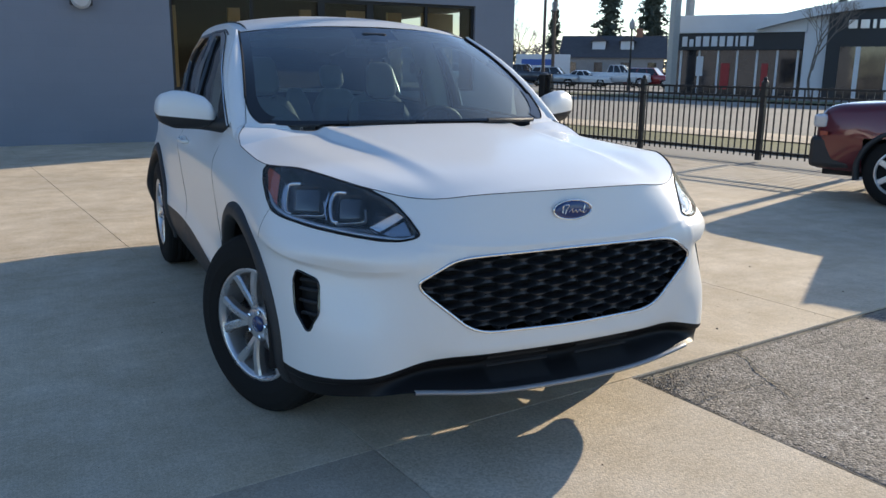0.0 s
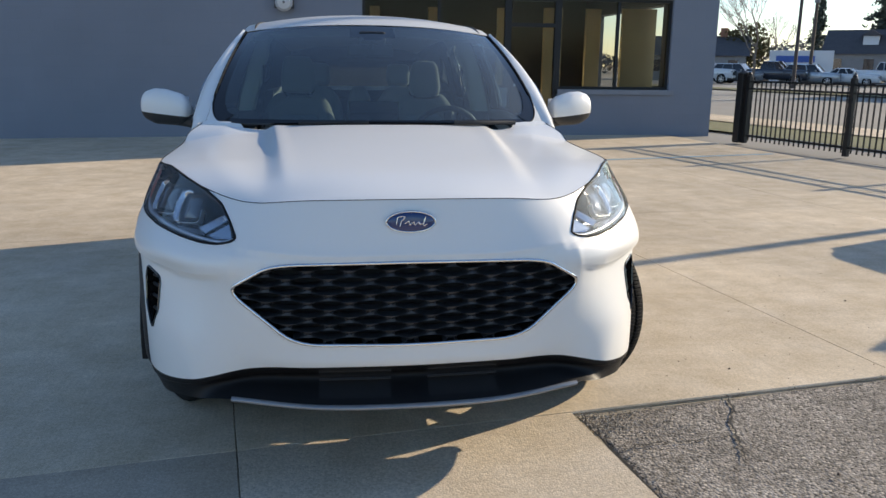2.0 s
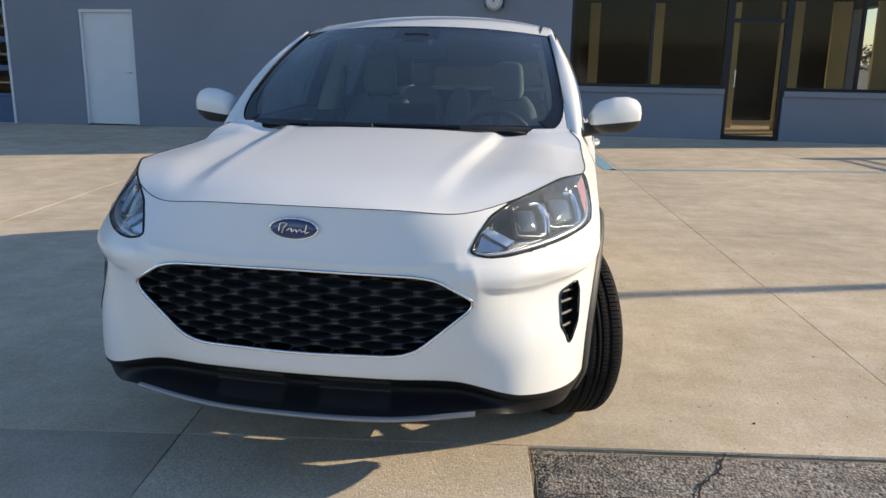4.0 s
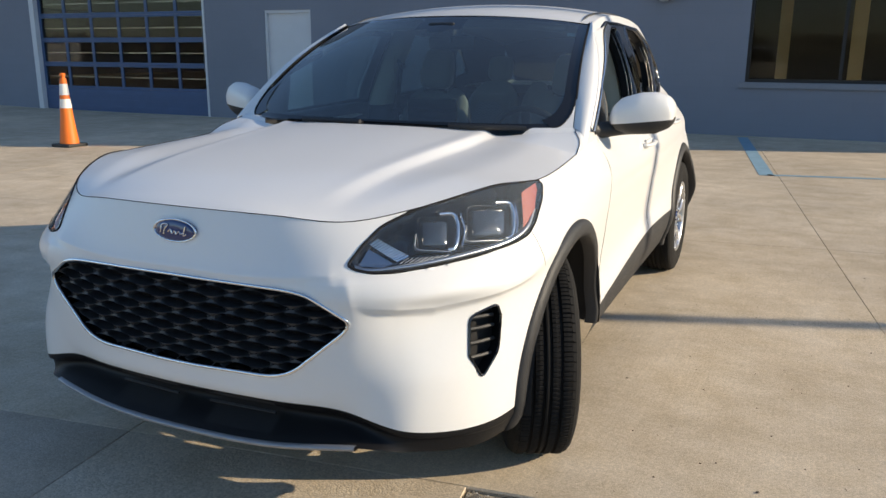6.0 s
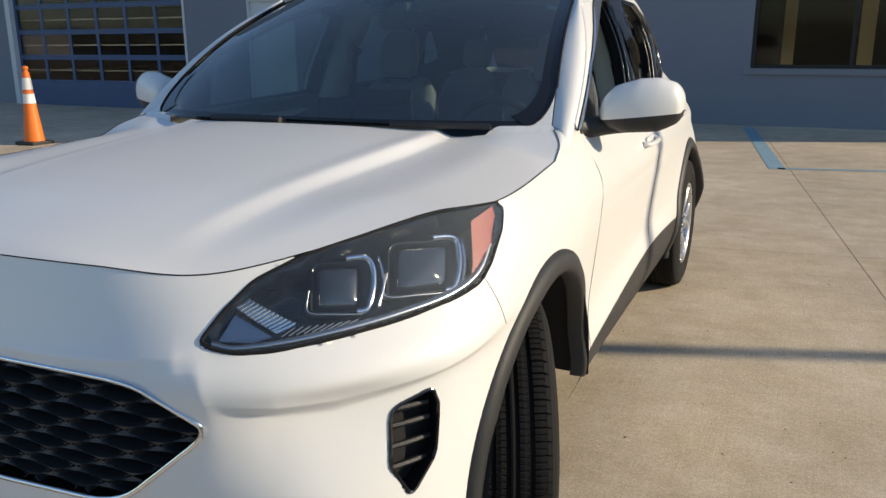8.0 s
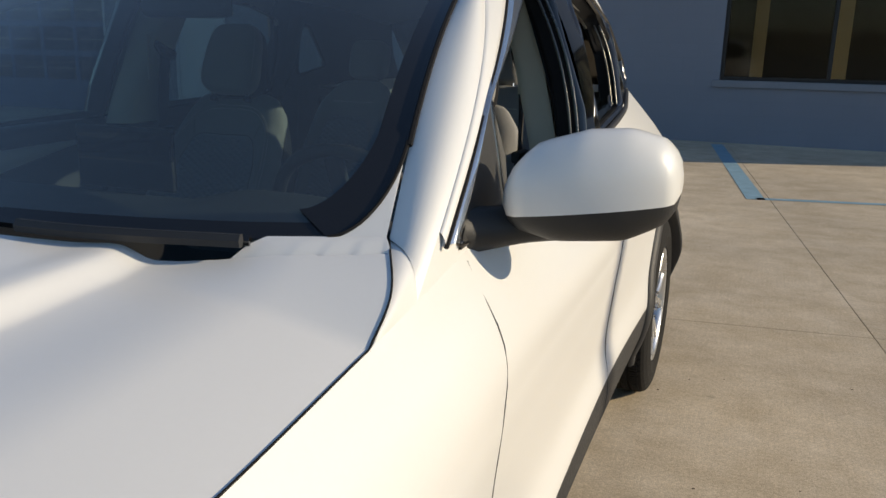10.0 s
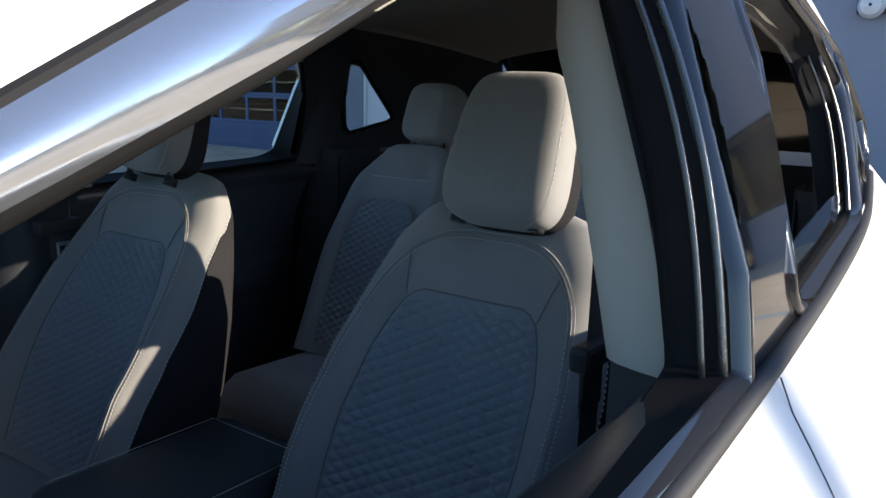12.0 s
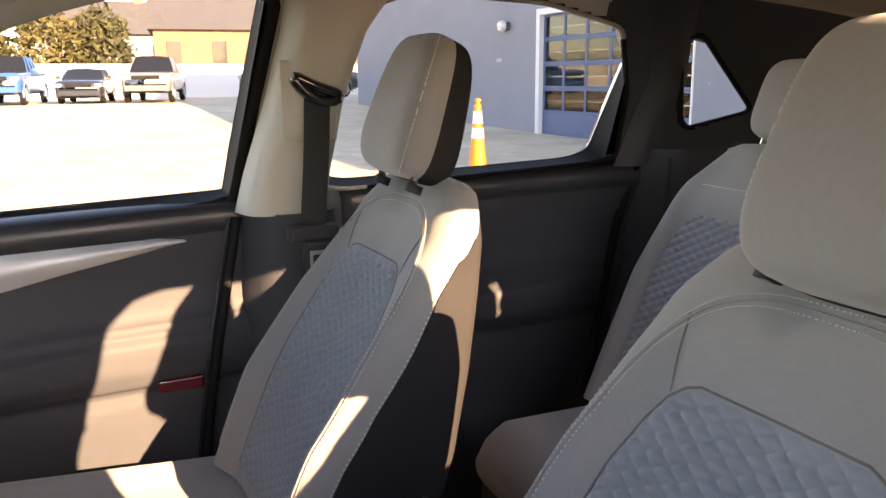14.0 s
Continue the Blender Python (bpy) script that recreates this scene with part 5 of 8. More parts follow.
# fog vents
for s in (1, -1):
    fp = np.array(FOG)
    # param search on the corner
    m = (UU > 3) & (UU < 5.2) & (VV > 2.2) & (VV < 5)
    F = SKIN[m]
    tau = fog_tau(F)

    def corner(ta, z, off=0.0):
        d = (tau[:, None] - ta) ** 2 + (F[:, None, 2] - z) ** 2
        k = np.argpartition(d, 4, axis=0)[:4]
        w = 1 / (np.take_along_axis(d, k, 0) + 1e-6)
        q = np.einsum("kn,knc->nc", w, F[k]) / np.sum(w, 0)[:, None]
        q[:, 0] -= .75 * off
        q[:, 1] += .66 * off
        return q * [s, 1, 1]

    l0, l1 = corner(fp[:, 0], fp[:, 1], -.001), corner(fp[:, 0] * .97 + .004, (fp[:, 1] - .59) * .95 + .59, .045)
    L = np.stack([l0, l1])
    vent = Geo().grid(np.concatenate([L, L[:, :1]], 1)).put("fog_vent", GLOSS_BLACK, car, "black vertical side vent in the bumper", smooth=True)
    Geo().tube(l0, 0.004, 6, True).put("edge", GLOSS_BLACK, vent)
    mid = corner(fp[:, 0].mean() * np.ones(1), np.array([.59]), .042)
    Geo().add(np.concatenate([l1, mid]), [(i, (i + 1) % len(l1), len(l1)) for i in range(len(l1))]).put("backing", VOID, vent)
    for z in (.545, .585, .625, .655):
        tt = np.linspace(.074, .160, 6) - (.59 - z if z < .59 else 0) * .3
        Geo().tube(corner(tt, np.full(6, z), .022), 0.006, 6).put("slat", BLACK_PLASTIC, vent)

# headlamps
MODULES = [((2.92, .11), (3.33, .26), (3.24, .81), (2.87, .67)), ((3.59, .17), (4.17, .36), (3.93, .90), (3.45, .73))]


def lamp_at(u, v, depth):
    return surf(u, v) - skin_normal(np.atleast_1d(u), np.atleast_1d(v)).reshape(np.shape(u) + (3,)) * np.asarray(depth)[..., None]


for s in (1, -1):
    n, m = 109, 53
    lu, lv = np.meshgrid(np.linspace(1.95, 5.0, n), np.linspace(-.02, 1.22, m), indexing="ij")
    lu, lv = snap(lu, lv * .5, [(u, v * .5) for u, v in LAMP], 0.02)
    lv = lv * 2
    c_u, c_v = (lu[:-1, :-1] + lu[1:, 1:]) / 2, (lv[:-1, :-1] + lv[1:, 1:]) / 2
    kl = inside(LAMP, c_u, c_v)
    lvc = np.maximum(lv, -.01)
    S0, N0 = surf(lu, lvc), skin_normal(lu, lvc)
    poly = np.array(LAMP)
    dist = np.full(lu.shape, 9.0)
    for i in range(len(poly)):
        a, b = poly[i] * [.25, .14], poly[(i + 1) % len(poly)] * [.25, .14]
        d = b - a
        px, py = lu * .25, lv * .14
        t_ = np.clip(((px - a[0]) * d[0] + (py - a[1]) * d[1]) / (d @ d), 0, 1)
        dist = np.minimum(dist, np.hypot(px - a[0] - t_ * d[0], py - a[1] - t_ * d[1]))
    deep = 0.060 * np.clip(dist / 0.04, 0, 1) ** 0.8 + 0.004
    H = S0 - N0 * deep[..., None]
    sd = np.array([s, 1, 1])
    hk = kl[: (n - 1) // 4 * 4, : (m - 1) // 4 * 4].reshape((n - 1) // 4, 4, (m - 1) // 4, 4).any((1, 3))
    Hc = H[: (n - 1) // 4 * 4 + 1 : 4, : (m - 1) // 4 * 4 + 1 : 4]
    lamp = Geo().grid(sided(Hc, s), hk[::s]).put("headlamp", LAMP_DARK, car, "clear wraparound headlamp with dark housing", smooth=True)
    lens = Geo().grid(sided(S0 + N0 * .003, s), kl[::s]).put("lens", LENS_CLEAR, lamp, "clear lens", smooth=True)
    lens.visible_shadow = False
    Geo().tube(surf(poly[:, 0], np.maximum(poly[:, 1], 0)) * sd, 0.0042, 6, True).put("gasket", SEAL, lamp)
    # light bar along the lower edge over a dark gasket
    bu = spline(np.array([(2.08, .90), (2.30, 1.02), (2.99, 1.02), (3.44, 1.01), (3.90, .98), (4.30, .84), (4.62, .58)]), 50)
    rows = [lamp_at(bu[:, 0], bu[:, 1] + dv, np.full(50, dd)) for dv, dd in ((-.055, .030), (-.050, .012), (0, .007), (.045, .008), (.055, .016))]
    Geo().grid(np.array(rows) * sd).put("light_bar", SATIN, lamp, "satin running light strip", smooth=True)
    rows = [lamp_at(bu[:, 0] + .02, bu[:, 1] + dv, np.full(50, dd)) for dv, dd in ((.055, .012), (.075, .003), (.12, .001), (.16, .003))]
    Geo().grid(np.array(rows) * sd).put("lower_gasket", SEAL, lamp, smooth=True)
    # two dark projector blocks in deep trays, with bright side brackets
    for quad in MODULES:
        q = np.array(quad)
        ti, to, bo, bi = q
        ctr = q.mean(0)
        ring_uv = np.array(smooth_poly([tuple(p_) for p_ in q], 4, 0.16))
        k = len(ring_uv)

        def rings(levels):
            R = np.array([lamp_at(ctr[0] + (ring_uv[:, 0] - ctr[0]) * sc, ctr[1] + (ring_uv[:, 1] - ctr[1]) * sc, np.full(k, dd)) for sc, dd in levels])
            return np.concatenate([R, R[:, :1]], 1) * sd

        Geo().grid(rings(((1.10, .050), (1.08, .030), (1.02, .028), (.96, .046), (.80, .054)))).put("tray", LAMP_DARK, lamp, "dark moulded tray", smooth=True)
        Geo().grid(rings(((.84, .054), (.82, .034), (.74, .027), (.72, .0265), (.40, .0225), (.14, .021), (.005, .0208)))).put("projector", PROJECTOR, lamp, "dark glossy projector block", smooth=True)

        def ribbon(path, w, dd, name, material, label=""):
            c_ = spline(np.array(path), 18)
            t_ = np.gradient(c_, axis=0) * [.25, .14]
            n_ = np.stack([-t_[:, 1], t_[:, 0]], -1)
            n_ = n_ / (np.linalg.norm(n_, axis=1)[:, None] + 1e-9) / [.25, .14]
            R = np.array([lamp_at(c_[:, 0] + n_[:, 0] * w * o_, c_[:, 1] + n_[:, 1] * w * o_, np.full(18, dd + e_)) for o_, e_ in ((-1, .016), (-.9, .002), (0, 0), (.9, .002), (1, .016))])
            Geo().grid(R * sd).put(name, material, lamp, label, smooth=True)

        out = np.array([.07, 0.0])
        ribbon([ti * .35 + to * .65 - [0, .04], to + out * .4 - [0, .02], to * .6 + bo * .4 + out, bo + out * .4, bo * .85 + bi * .15 + [0, .03]], .0050, .014, "bracket", CHROME, "bright bracket round the projector")
        ribbon([to + out * 1.7, to * .5 + bo * .5 + out * 2.1, bo + out * 1.5 + [0, .02]], .0018, .017, "bracket", CHROME, "bright bracket round the projector")
        ribbon([ti * .45 + bi * .55 - out * .6, bi - out * .6, bi * .6 + bo * .4 + [0, .05], bo - out * .3 + [0, .06]], .0014, .018, "bracket", SATIN, "thin inner bracket")
    # slanted ribs under the inner block
    for k in range(9):
        u0 = 2.66 + .058 * k
        a_ = np.linspace((u0 + .06, .83 + .012 * k), (u0 - .05, .925 + .006 * k), 5)
        Geo().tube(lamp_at(a_[:, 0], a_[:, 1], np.full(5, .020)) * sd, .0013, 5).put("rib", SATIN, lamp)
    # amber reflector at the outer end
    A = [(4.47, .20), (4.86, .05), (4.84, .22), (4.60, .60), (4.14, .86)]
    au, av = np.meshgrid(np.linspace(4.1, 4.92, 60), np.linspace(0, .9, 60), indexing="ij")
    su, sv = snap(au, av, A, 0.014)
    ka = inside(A, (su[:-1, :-1] + su[1:, 1:]) / 2, (sv[:-1, :-1] + sv[1:, 1:]) / 2)
    q = lamp_at(su, sv, np.full(su.shape, .006))
    Geo().grid(sided(q, s), ka[::s]).put("amber_reflector", AMBER, lamp, "faded amber side reflector", smooth=True)
    # ribbed clear piece at the inner tip
    ru, rv = np.meshgrid(np.linspace(0, 1, 25), np.linspace(0, 1, 4), indexing="ij")
    c0, c1, c2, c3 = (np.array(p_) for p_ in ((2.26, .44), (2.37, .36), (2.74, .80), (2.58, .88)))
    uv_ = (c0 * (1 - rv[..., None]) + c1 * rv[..., None]) * (1 - ru[..., None]) + (c3 * (1 - rv[..., None]) + c2 * rv[..., None]) * ru[..., None]
    q = lamp_at(uv_[..., 0], uv_[..., 1], .014 + .003 * (np.arange(25) % 2)[:, None] * np.ones((1, 4)))
    Geo().grid(sided(q, s)).put("ribbed_reflector", CHROME, lamp, "ribbed inner reflector")
    t4 = [(2.12, .86), (2.25, .52), (2.54, .90), (2.40, .95)]
    tq = np.array([lamp_at(np.array([u]), np.array([v]), np.array([.022]))[0] for u, v in t4]) * sd
    Geo().add(tq, [(0, 1, 2, 3)]).put("tip_reflector", LAMP_GREY, lamp, "grey reflector at the inner tip")

# mirrors
for s in (1, -1):
    k = 22
    th = np.linspace(0, 2 * np.pi, 33)
    secs = []
    for w in np.linspace(0, 1, k):
        x = .868 + .245 * (1 - (1 - w) ** 1.35)
        zt = np.interp(w, [0, .06, .15, .38, .6, .82, .94, 1], [1.150, 1.186, 1.212, 1.232, 1.235, 1.219, 1.194, 1.166])
        zb = np.interp(w, [0, .08, .25, .6, .85, .95, 1], [1.100, 1.078, 1.064, 1.068, 1.092, 1.112, 1.136])
        hy = .075 * (1 - .30 * w) * min(1, w / .10 + .35) * (min(1, (1.02 - w) / .10) ** .5)
        cyy = .705 + .085 * w**1.5
        mid_z, half_z = (zt + zb) / 2, (zt - zb) / 2
        cut_b = np.clip((1.106 + .09 * (x - .87) - mid_z) / half_z, -.95, .95)
        a_s = math.copysign(math.asin(abs(cut_b) ** (1 / .85)), cut_b)
        th = np.concatenate([np.linspace(a_s, math.pi - a_s, 17), np.linspace(math.pi - a_s, 2 * math.pi + a_s, 17)[1:]])
        a = np.sign(np.cos(th)) * np.abs(np.cos(th)) ** .85
        b = np.sign(np.sin(th)) * np.abs(np.sin(th)) ** .85
        secs.append(np.stack([np.full_like(th, s * x), cyy + hy * a, (zt + zb) / 2 + (zt - zb) / 2 * b], -1))
    M = np.array(secs)
    up_ = np.zeros((k - 1, 32), bool)
    up_[:, :16] = True
    mirror = Geo().grid(M, up_).put("door_mirror", PAINT, car, "white door mirror with black base", smooth=True)
    Geo().grid(M, ~up_).put("lower_shell", BLACK_PLASTIC, mirror, "black lower shell", smooth=True)
    for e_ in (M[0], M[-1]):
        Geo().add([e_.mean(0), *e_], [(0, i + 1, i + 2) for i in range(32)]).put("end_cap", BLACK_PLASTIC if e_ is M[0] else PAINT, mirror)
    Geo().grid(np.array([[(s * x, .795 + .05 * (x - .87), z) for z in np.linspace(1.095, 1.195, 4)] for x in np.linspace(.895, 1.07, 6)])).put("mirror_glass", CHROME, mirror, "silvered mirror glass")
    arm = spline(np.array([(.80, .60, 1.085), (.84, .655, 1.082), (.90, .70, 1.088), (.97, .72, 1.092)]), 14)
    Geo().tube(arm * [s, 1, 1], np.linspace(.038, .026, 14), 12).put("arm", BLACK_PLASTIC, mirror, smooth=True)
    sail = [(.57, 1.070), (.805, 1.078), (.815, 1.17), (.795, 1.272), (.72, 1.222)]
    pts = [(s * (float(up_x(np.array([y]), np.array([z]))[0]) + .004), y, z) for y, z in sail]
    ptsi = [(p_[0] - s * .05, p_[1], p_[2]) for p_ in pts]
    Geo().add(pts + ptsi, [(0, 1, 2, 3, 4), (9, 8, 7, 6, 5)] + [(i, i + 5, (i + 1) % 5 + 5, (i + 1) % 5) for i in range(5)]).put("sail_panel", BLACK_PLASTIC, mirror)

# door handles
for s in (1, -1):
    for y0, z, nm in ((1.40, .955, "front_door"), (2.42, .985, "rear_door")):
        x = float(side_x(np.array([y0]), np.array([z]))[0])
        h = Geo().tube(spline(np.array([(s * (x - .004), y0 - .13, z + .005), (s * (x + .020), y0 - .105, z + .004), (s * (x + .026), y0, z + .004), (s * (x + .018), y0 + .09, z + .004), (s * (x - .004), y0 + .10, z + .004)]), 20), 0.0100, 8).put("door_handle", PAINT, BODY[nm, s], "white pull handle", smooth=True)
        Geo().box((s * x - .003, y0 - .07, z - .032), (s * x + .0035, y0 + .06, z + .026), 0.003).put("handle_cup", PAINT, h)

# sill trim along the windows
for s in (1, -1):
    y = np.linspace(.64, 2.82, 60)
    z = np.interp(y, [.62, 1.6, 2.5, 2.98], [1.078, 1.113, 1.148, 1.212]) - .006
    x = up_x(y, z)
    Geo().tube(np.stack([s * (x + .004), y, z], -1), 0.010, 8).put("belt_strip", BLACK_PLASTIC, car, "black rubber belt strip", smooth=True)

# wheels
def wheel(side, steer, at, label):
    R, W = .358, .112
    prof = [(.222, -.098), (.235, -.108), (.275, -W - .004), (.315, -W + .002), (.340, -.100), (.350, -.090), (.354, -.078)]
    tread = []
    for a, b in ((-.078, -.048), (-.040, -.014), (-.007, .007), (.014, .040), (.048, .078)):
        tread += [(.347, a - .0005), (R - .001, a + .002), (R, (a + b) / 2), (R - .001, b - .002), (.347, b + .0005)]
    prof = prof + tread + [(r, -h) for r, h in reversed(prof)]
    n = 720
    prof = np.array(prof)
    th = np.arange(n) * 2 * np.pi / n
    V = np.zeros((len(prof), n, 3))
    for i, (r, h) in enumerate(prof):
        rr = np.full(n, r)
        if r > .3565 and abs(h) > .045:
            rr = np.where(np.arange(n) % 10 == 0, r - .008, np.where(np.arange(n) % 5 == 0, r - .004, r))
        elif r > .352 and abs(h) > .076:
            rr = np.where(np.arange(n) % 10 == 0, r - .006, r)
        elif r > .3565 and .012 < abs(h) < .042:
            rr = np.where((np.arange(n) + (2 if h > 0 else 0) + int(h * 500) % 5) % 5 == 1, r - .0035, r)
        V[i] = np.stack([np.full(n, h), rr * np.cos(th), rr * np.sin(th)], -1)
    tyre = Geo().grid(np.concatenate([V, V[:, :1]], 1))
    hub = new("wheel")
    hub.parent = car
    hub.matrix_basis = pose(*at, 0, 0, steer)
    tagged(hub, label)
    tyre.put("tyre", RUBBER, hub, "black all-season tyre", smooth=False)
    o = side
    rim = Geo().lathe([(.222, -.098 * o), (.212, -.09 * o), (.208, .0), (.214, .085 * o), (.222, .097 * o), (.228, .100 * o), (.226, .104 * o), (.214, .100 * o), (.206, .080 * o), (.20, .0)], 60, "x")
    rm = rim.put("rim", ALLOY, hub, "silver alloy rim", smooth=True)
    for q in range(5):
        for off in (-.17, .17):
            a0 = q * 2 * math.pi / 5 + off * .55
            a1 = q * 2 * math.pi / 5 + off * 1.75
            L_ = []
            for k_ in range(7):
                w_ = k_ / 6
                a = a0 + (a1 - a0) * w_
                r = .055 + .158 * w_
                d = .078 + .012 * math.sin(w_ * 2.2) + (.004 if w_ > .9 else 0)
                hw = .013 + .007 * w_
                ca, sa = math.cos(a), math.sin(a)
                sec = []
                for t_, dd in ((-1, -.03), (-1, -.004), (-.6, .004), (.6, .004), (1, -.004), (1, -.03)):
                    sec.append((o * (d + dd), r * ca - t_ * hw * sa, r * sa + t_ * hw * ca))
                L_.append(sec)
            Geo().grid(np.array(L_)).put("spoke", ALLOY, rm, "slim alloy spoke")
    Geo().lathe([(.072, .045 * o), (.070, .078 * o), (.062, .084 * o), (.034, .082 * o)], 30, "x").put("hub", ALLOY, rm, smooth=True)
    Geo().lathe([(.033, .082 * o), (.031, .089 * o), (.004, .090 * o)], 24, "x").put("centre_cap", BADGE_BLUE, rm, smooth=True)
    for q in range(5):
        a = (q + .5) * 2 * math.pi / 5
        Geo().lathe([(.010, .080 * o), (.0095, .094 * o), (.004, .097 * o)], 6, "x", (0, .052 * math.cos(a), .052 * math.sin(a))).put("lug_nut", CHROME, rm)
    Geo().lathe([(.02, .0), (.15, .0), (.15, -.012 * o), (.02, -.012 * o)], 40, "x").put("brake_disc", BRAKE, hub, smooth=False)
    return hub


wheel(1, 25, (.80, 0, .356), "steered alloy wheel with black tyre")
wheel(-1, 25, (-.80, 0, .356), "steered alloy wheel with black tyre")
wheel(1, 0, (.80, 2.71, .356), "rear alloy wheel with black tyre")
wheel(-1, 0, (-.80, 2.71, .356), "rear alloy wheel with black tyre")

# ---- cabin ----
REC = radians(24)
EUP, FWD = np.array([0, math.sin(REC), math.cos(REC)]), np.array([0, -math.cos(REC), math.sin(REC)])


def sgnpow(a, p):
    return np.sign(a) * np.abs(a) ** p


def front_seat(x0, label, back_by):
    org = np.array([x0, 1.55 + back_by, 0.614])
    seat = new("front_seat")
    seat.parent = car
    tagged(seat, label)
    H = 0.595
    qs = np.linspace(0, 1, 44)
    ph = np.linspace(0, 2 * np.pi, 81)
    wid = np.interp(qs, [0, .15, .4, .6, .8, .92, 1], [.225, .242, .248, .238, .208, .184, .150])
    thk = np.interp(qs, [0, .3, .7, .9, 1], [.085, .078, .054, .042, .028])
    deep = np.interp(qs, [0, .4, .75, .9, 1], [1.75, 1.7, 1.45, 1.25, 1.2])
    bol = np.interp(qs, [0, .3, .6, .85, 1], [.045, .052, .030, .005, 0])
    hh = qs * H

    def shell(q_i, p):
        c, s_ = sgnpow(np.cos(p), .55), sgnpow(np.sin(p), .62)
        w, t_, b = wid[q_i], thk[q_i], bol[q_i]
        d = s_ * t_ * np.where(np.sin(p) < 0, deep[q_i], 1.0)
        d = d + np.where(np.sin(p) > -.2, b * np.exp(-(((np.abs(c) - .80) / .17) ** 2)), 0)
        d = d - np.where(np.sin(p) > 0, .012 * (1 - np.abs(c)) ** 2, 0)
        return org + EUP * hh[q_i] + np.array([1, 0, 0]) * (w * c)[:, None] + FWD * d[:, None]

    TQ, TV = [0, .45, .75, .9, 1], [.50, .42, .20, -.10, -.50]
    fronts, rears = [], []
    for i, q in enumerate(qs):
        pa = math.asin(np.interp(q, TQ, TV))
        fronts.append(shell(i, np.linspace(pa, math.pi - pa, 61)))
        rears.append(shell(i, np.linspace(math.pi - pa, 2 * math.pi + pa, 41)))
    cen = np.concatenate([fronts[-1], rears[-1]]).mean(0)
    for sc, up in ((.90, .012), (.72, .020), (.4, .024), (.02, .025)):
        for rows in (fronts, rears):
            rows.append(cen + (rows[len(qs) - 1] - cen) * sc + EUP * up)
    back = Geo().grid(np.array(fronts)).put("backrest", FABRIC, seat, "light grey cloth backrest", smooth=True)
    Geo().grid(np.array(rears)).put("back_shell", DARK_CLOTH, back, "charcoal cloth back and sides", smooth=True)
    for sg in (1, -1):
        qn = np.linspace(.04, .92, 60)
        line = []
        for q in qn:
            sn = np.interp(q, TQ, TV)
            pp = math.asin(sn)
            pp = pp if sg > 0 else math.pi - pp
            qi = q * (len(qs) - 1)
            a_, w_ = int(qi), qi - int(qi)
            pt = shell(a_, np.array([pp]))[0] * (1 - w_) + shell(a_ + 1, np.array([pp]))[0] * w_
            line.append(pt + np.array([sg * .0015, 0, 0]))
        P_ = spline(np.array(line), 330)
        Geo().tube(P_[::5], .0016, 4).put("welt", DARK_CLOTH, back)
        g = Geo()
        for j in range(0, 326, 5):
            g.tube(P_[j : j + 3] + np.array([sg * .0006, -.004, .002]), .0010, 4)
        tagged(g.put("stitching", THREAD, back), kind="stuff")
    # double-stitched seam round the front panel
    def at_front(q, half):
        qi = min(q, .999) * (len(qs) - 1)
        a_, w_ = int(qi), qi - int(qi)
        ang = np.arccos(np.clip(sgnpow(np.array([half]), 1 / .55), -1, 1))
        return shell(a_, ang)[0] * (1 - w_) + shell(a_ + 1, ang)[0] * w_

    def panel_edge(grow):
        low = [(q, .80 + grow) for q in np.linspace(.06, .62, 12)]
        arch = [(.66 + (.285 + grow * .5) * math.sin(a_) ** .62, (.80 + grow) * math.cos(a_) ** .62) for a_ in np.linspace(0, math.pi / 2, 22)]
        one = low + arch
        return spline(np.array([at_front(q, h_) for q, h_ in one] + [at_front(q, -h_) for q, h_ in one[-2::-1]]) + FWD * .0012, 1250)

    Geo().tube(panel_edge(0)[::4], .0012, 4).put("panel_welt", FABRIC, back)
    for grow in (-.022, .022):
        P_ = panel_edge(grow)
        g = Geo()
        for j in range(0, 1245, 4):
            g.tube(P_[j : j + 4 : 2], .0008, 4)
        tagged(g.put("stitching", THREAD, back), kind="stuff")
    # quilted centre panel
    nq, npn = 250, 130
    Q = np.zeros((nq, npn, 3))
    for i, q in enumerate(np.linspace(.04, .78, nq)):
        qi = q * (len(qs) - 1)
        a, b = int(qi), min(int(qi) + 1, len(qs) - 1)
        w = qi - a
        half = np.interp(q, [0.04, .45, .62, .70, .745, .770, .78], [.58, .62, .60, .57, .53, .47, .40])
        tt = np.linspace(-half, half, npn)
        ang = np.arccos(np.clip(sgnpow(tt, 1 / .55), -1, 1))
        pt = shell(a, ang) * (1 - w) + shell(b, ang) * w
        X_, Z_ = pt[:, 0] - x0, q * H
        dq = np.abs(np.sin((X_ / .031 + Z_ / .019) * math.pi)) * np.abs(np.sin((X_ / .031 - Z_ / .019) * math.pi))
        edge = np.minimum(1, (1 - np.abs(tt / half)) * 12) * min(1, (.78 - q) * 30)
        hz = -.005 * math.exp(-(((q - .40) / .006) ** 2))
        Q[i] = pt + FWD * (.002 + (.0080 * dq**.5 + hz) * edge - .003 * (1 - edge))[:, None]
    Geo().grid(Q).put("quilted_panel", QUILT, back, "blue-grey quilted centre panel", smooth=True)
    rim = np.concatenate([Q[:, 0], Q[-1, 1:-1], Q[::-1, -1]])
    Geo().tube(rim + FWD * .0005, .0016, 5).put("panel_seam", SEAM_GREY, back)
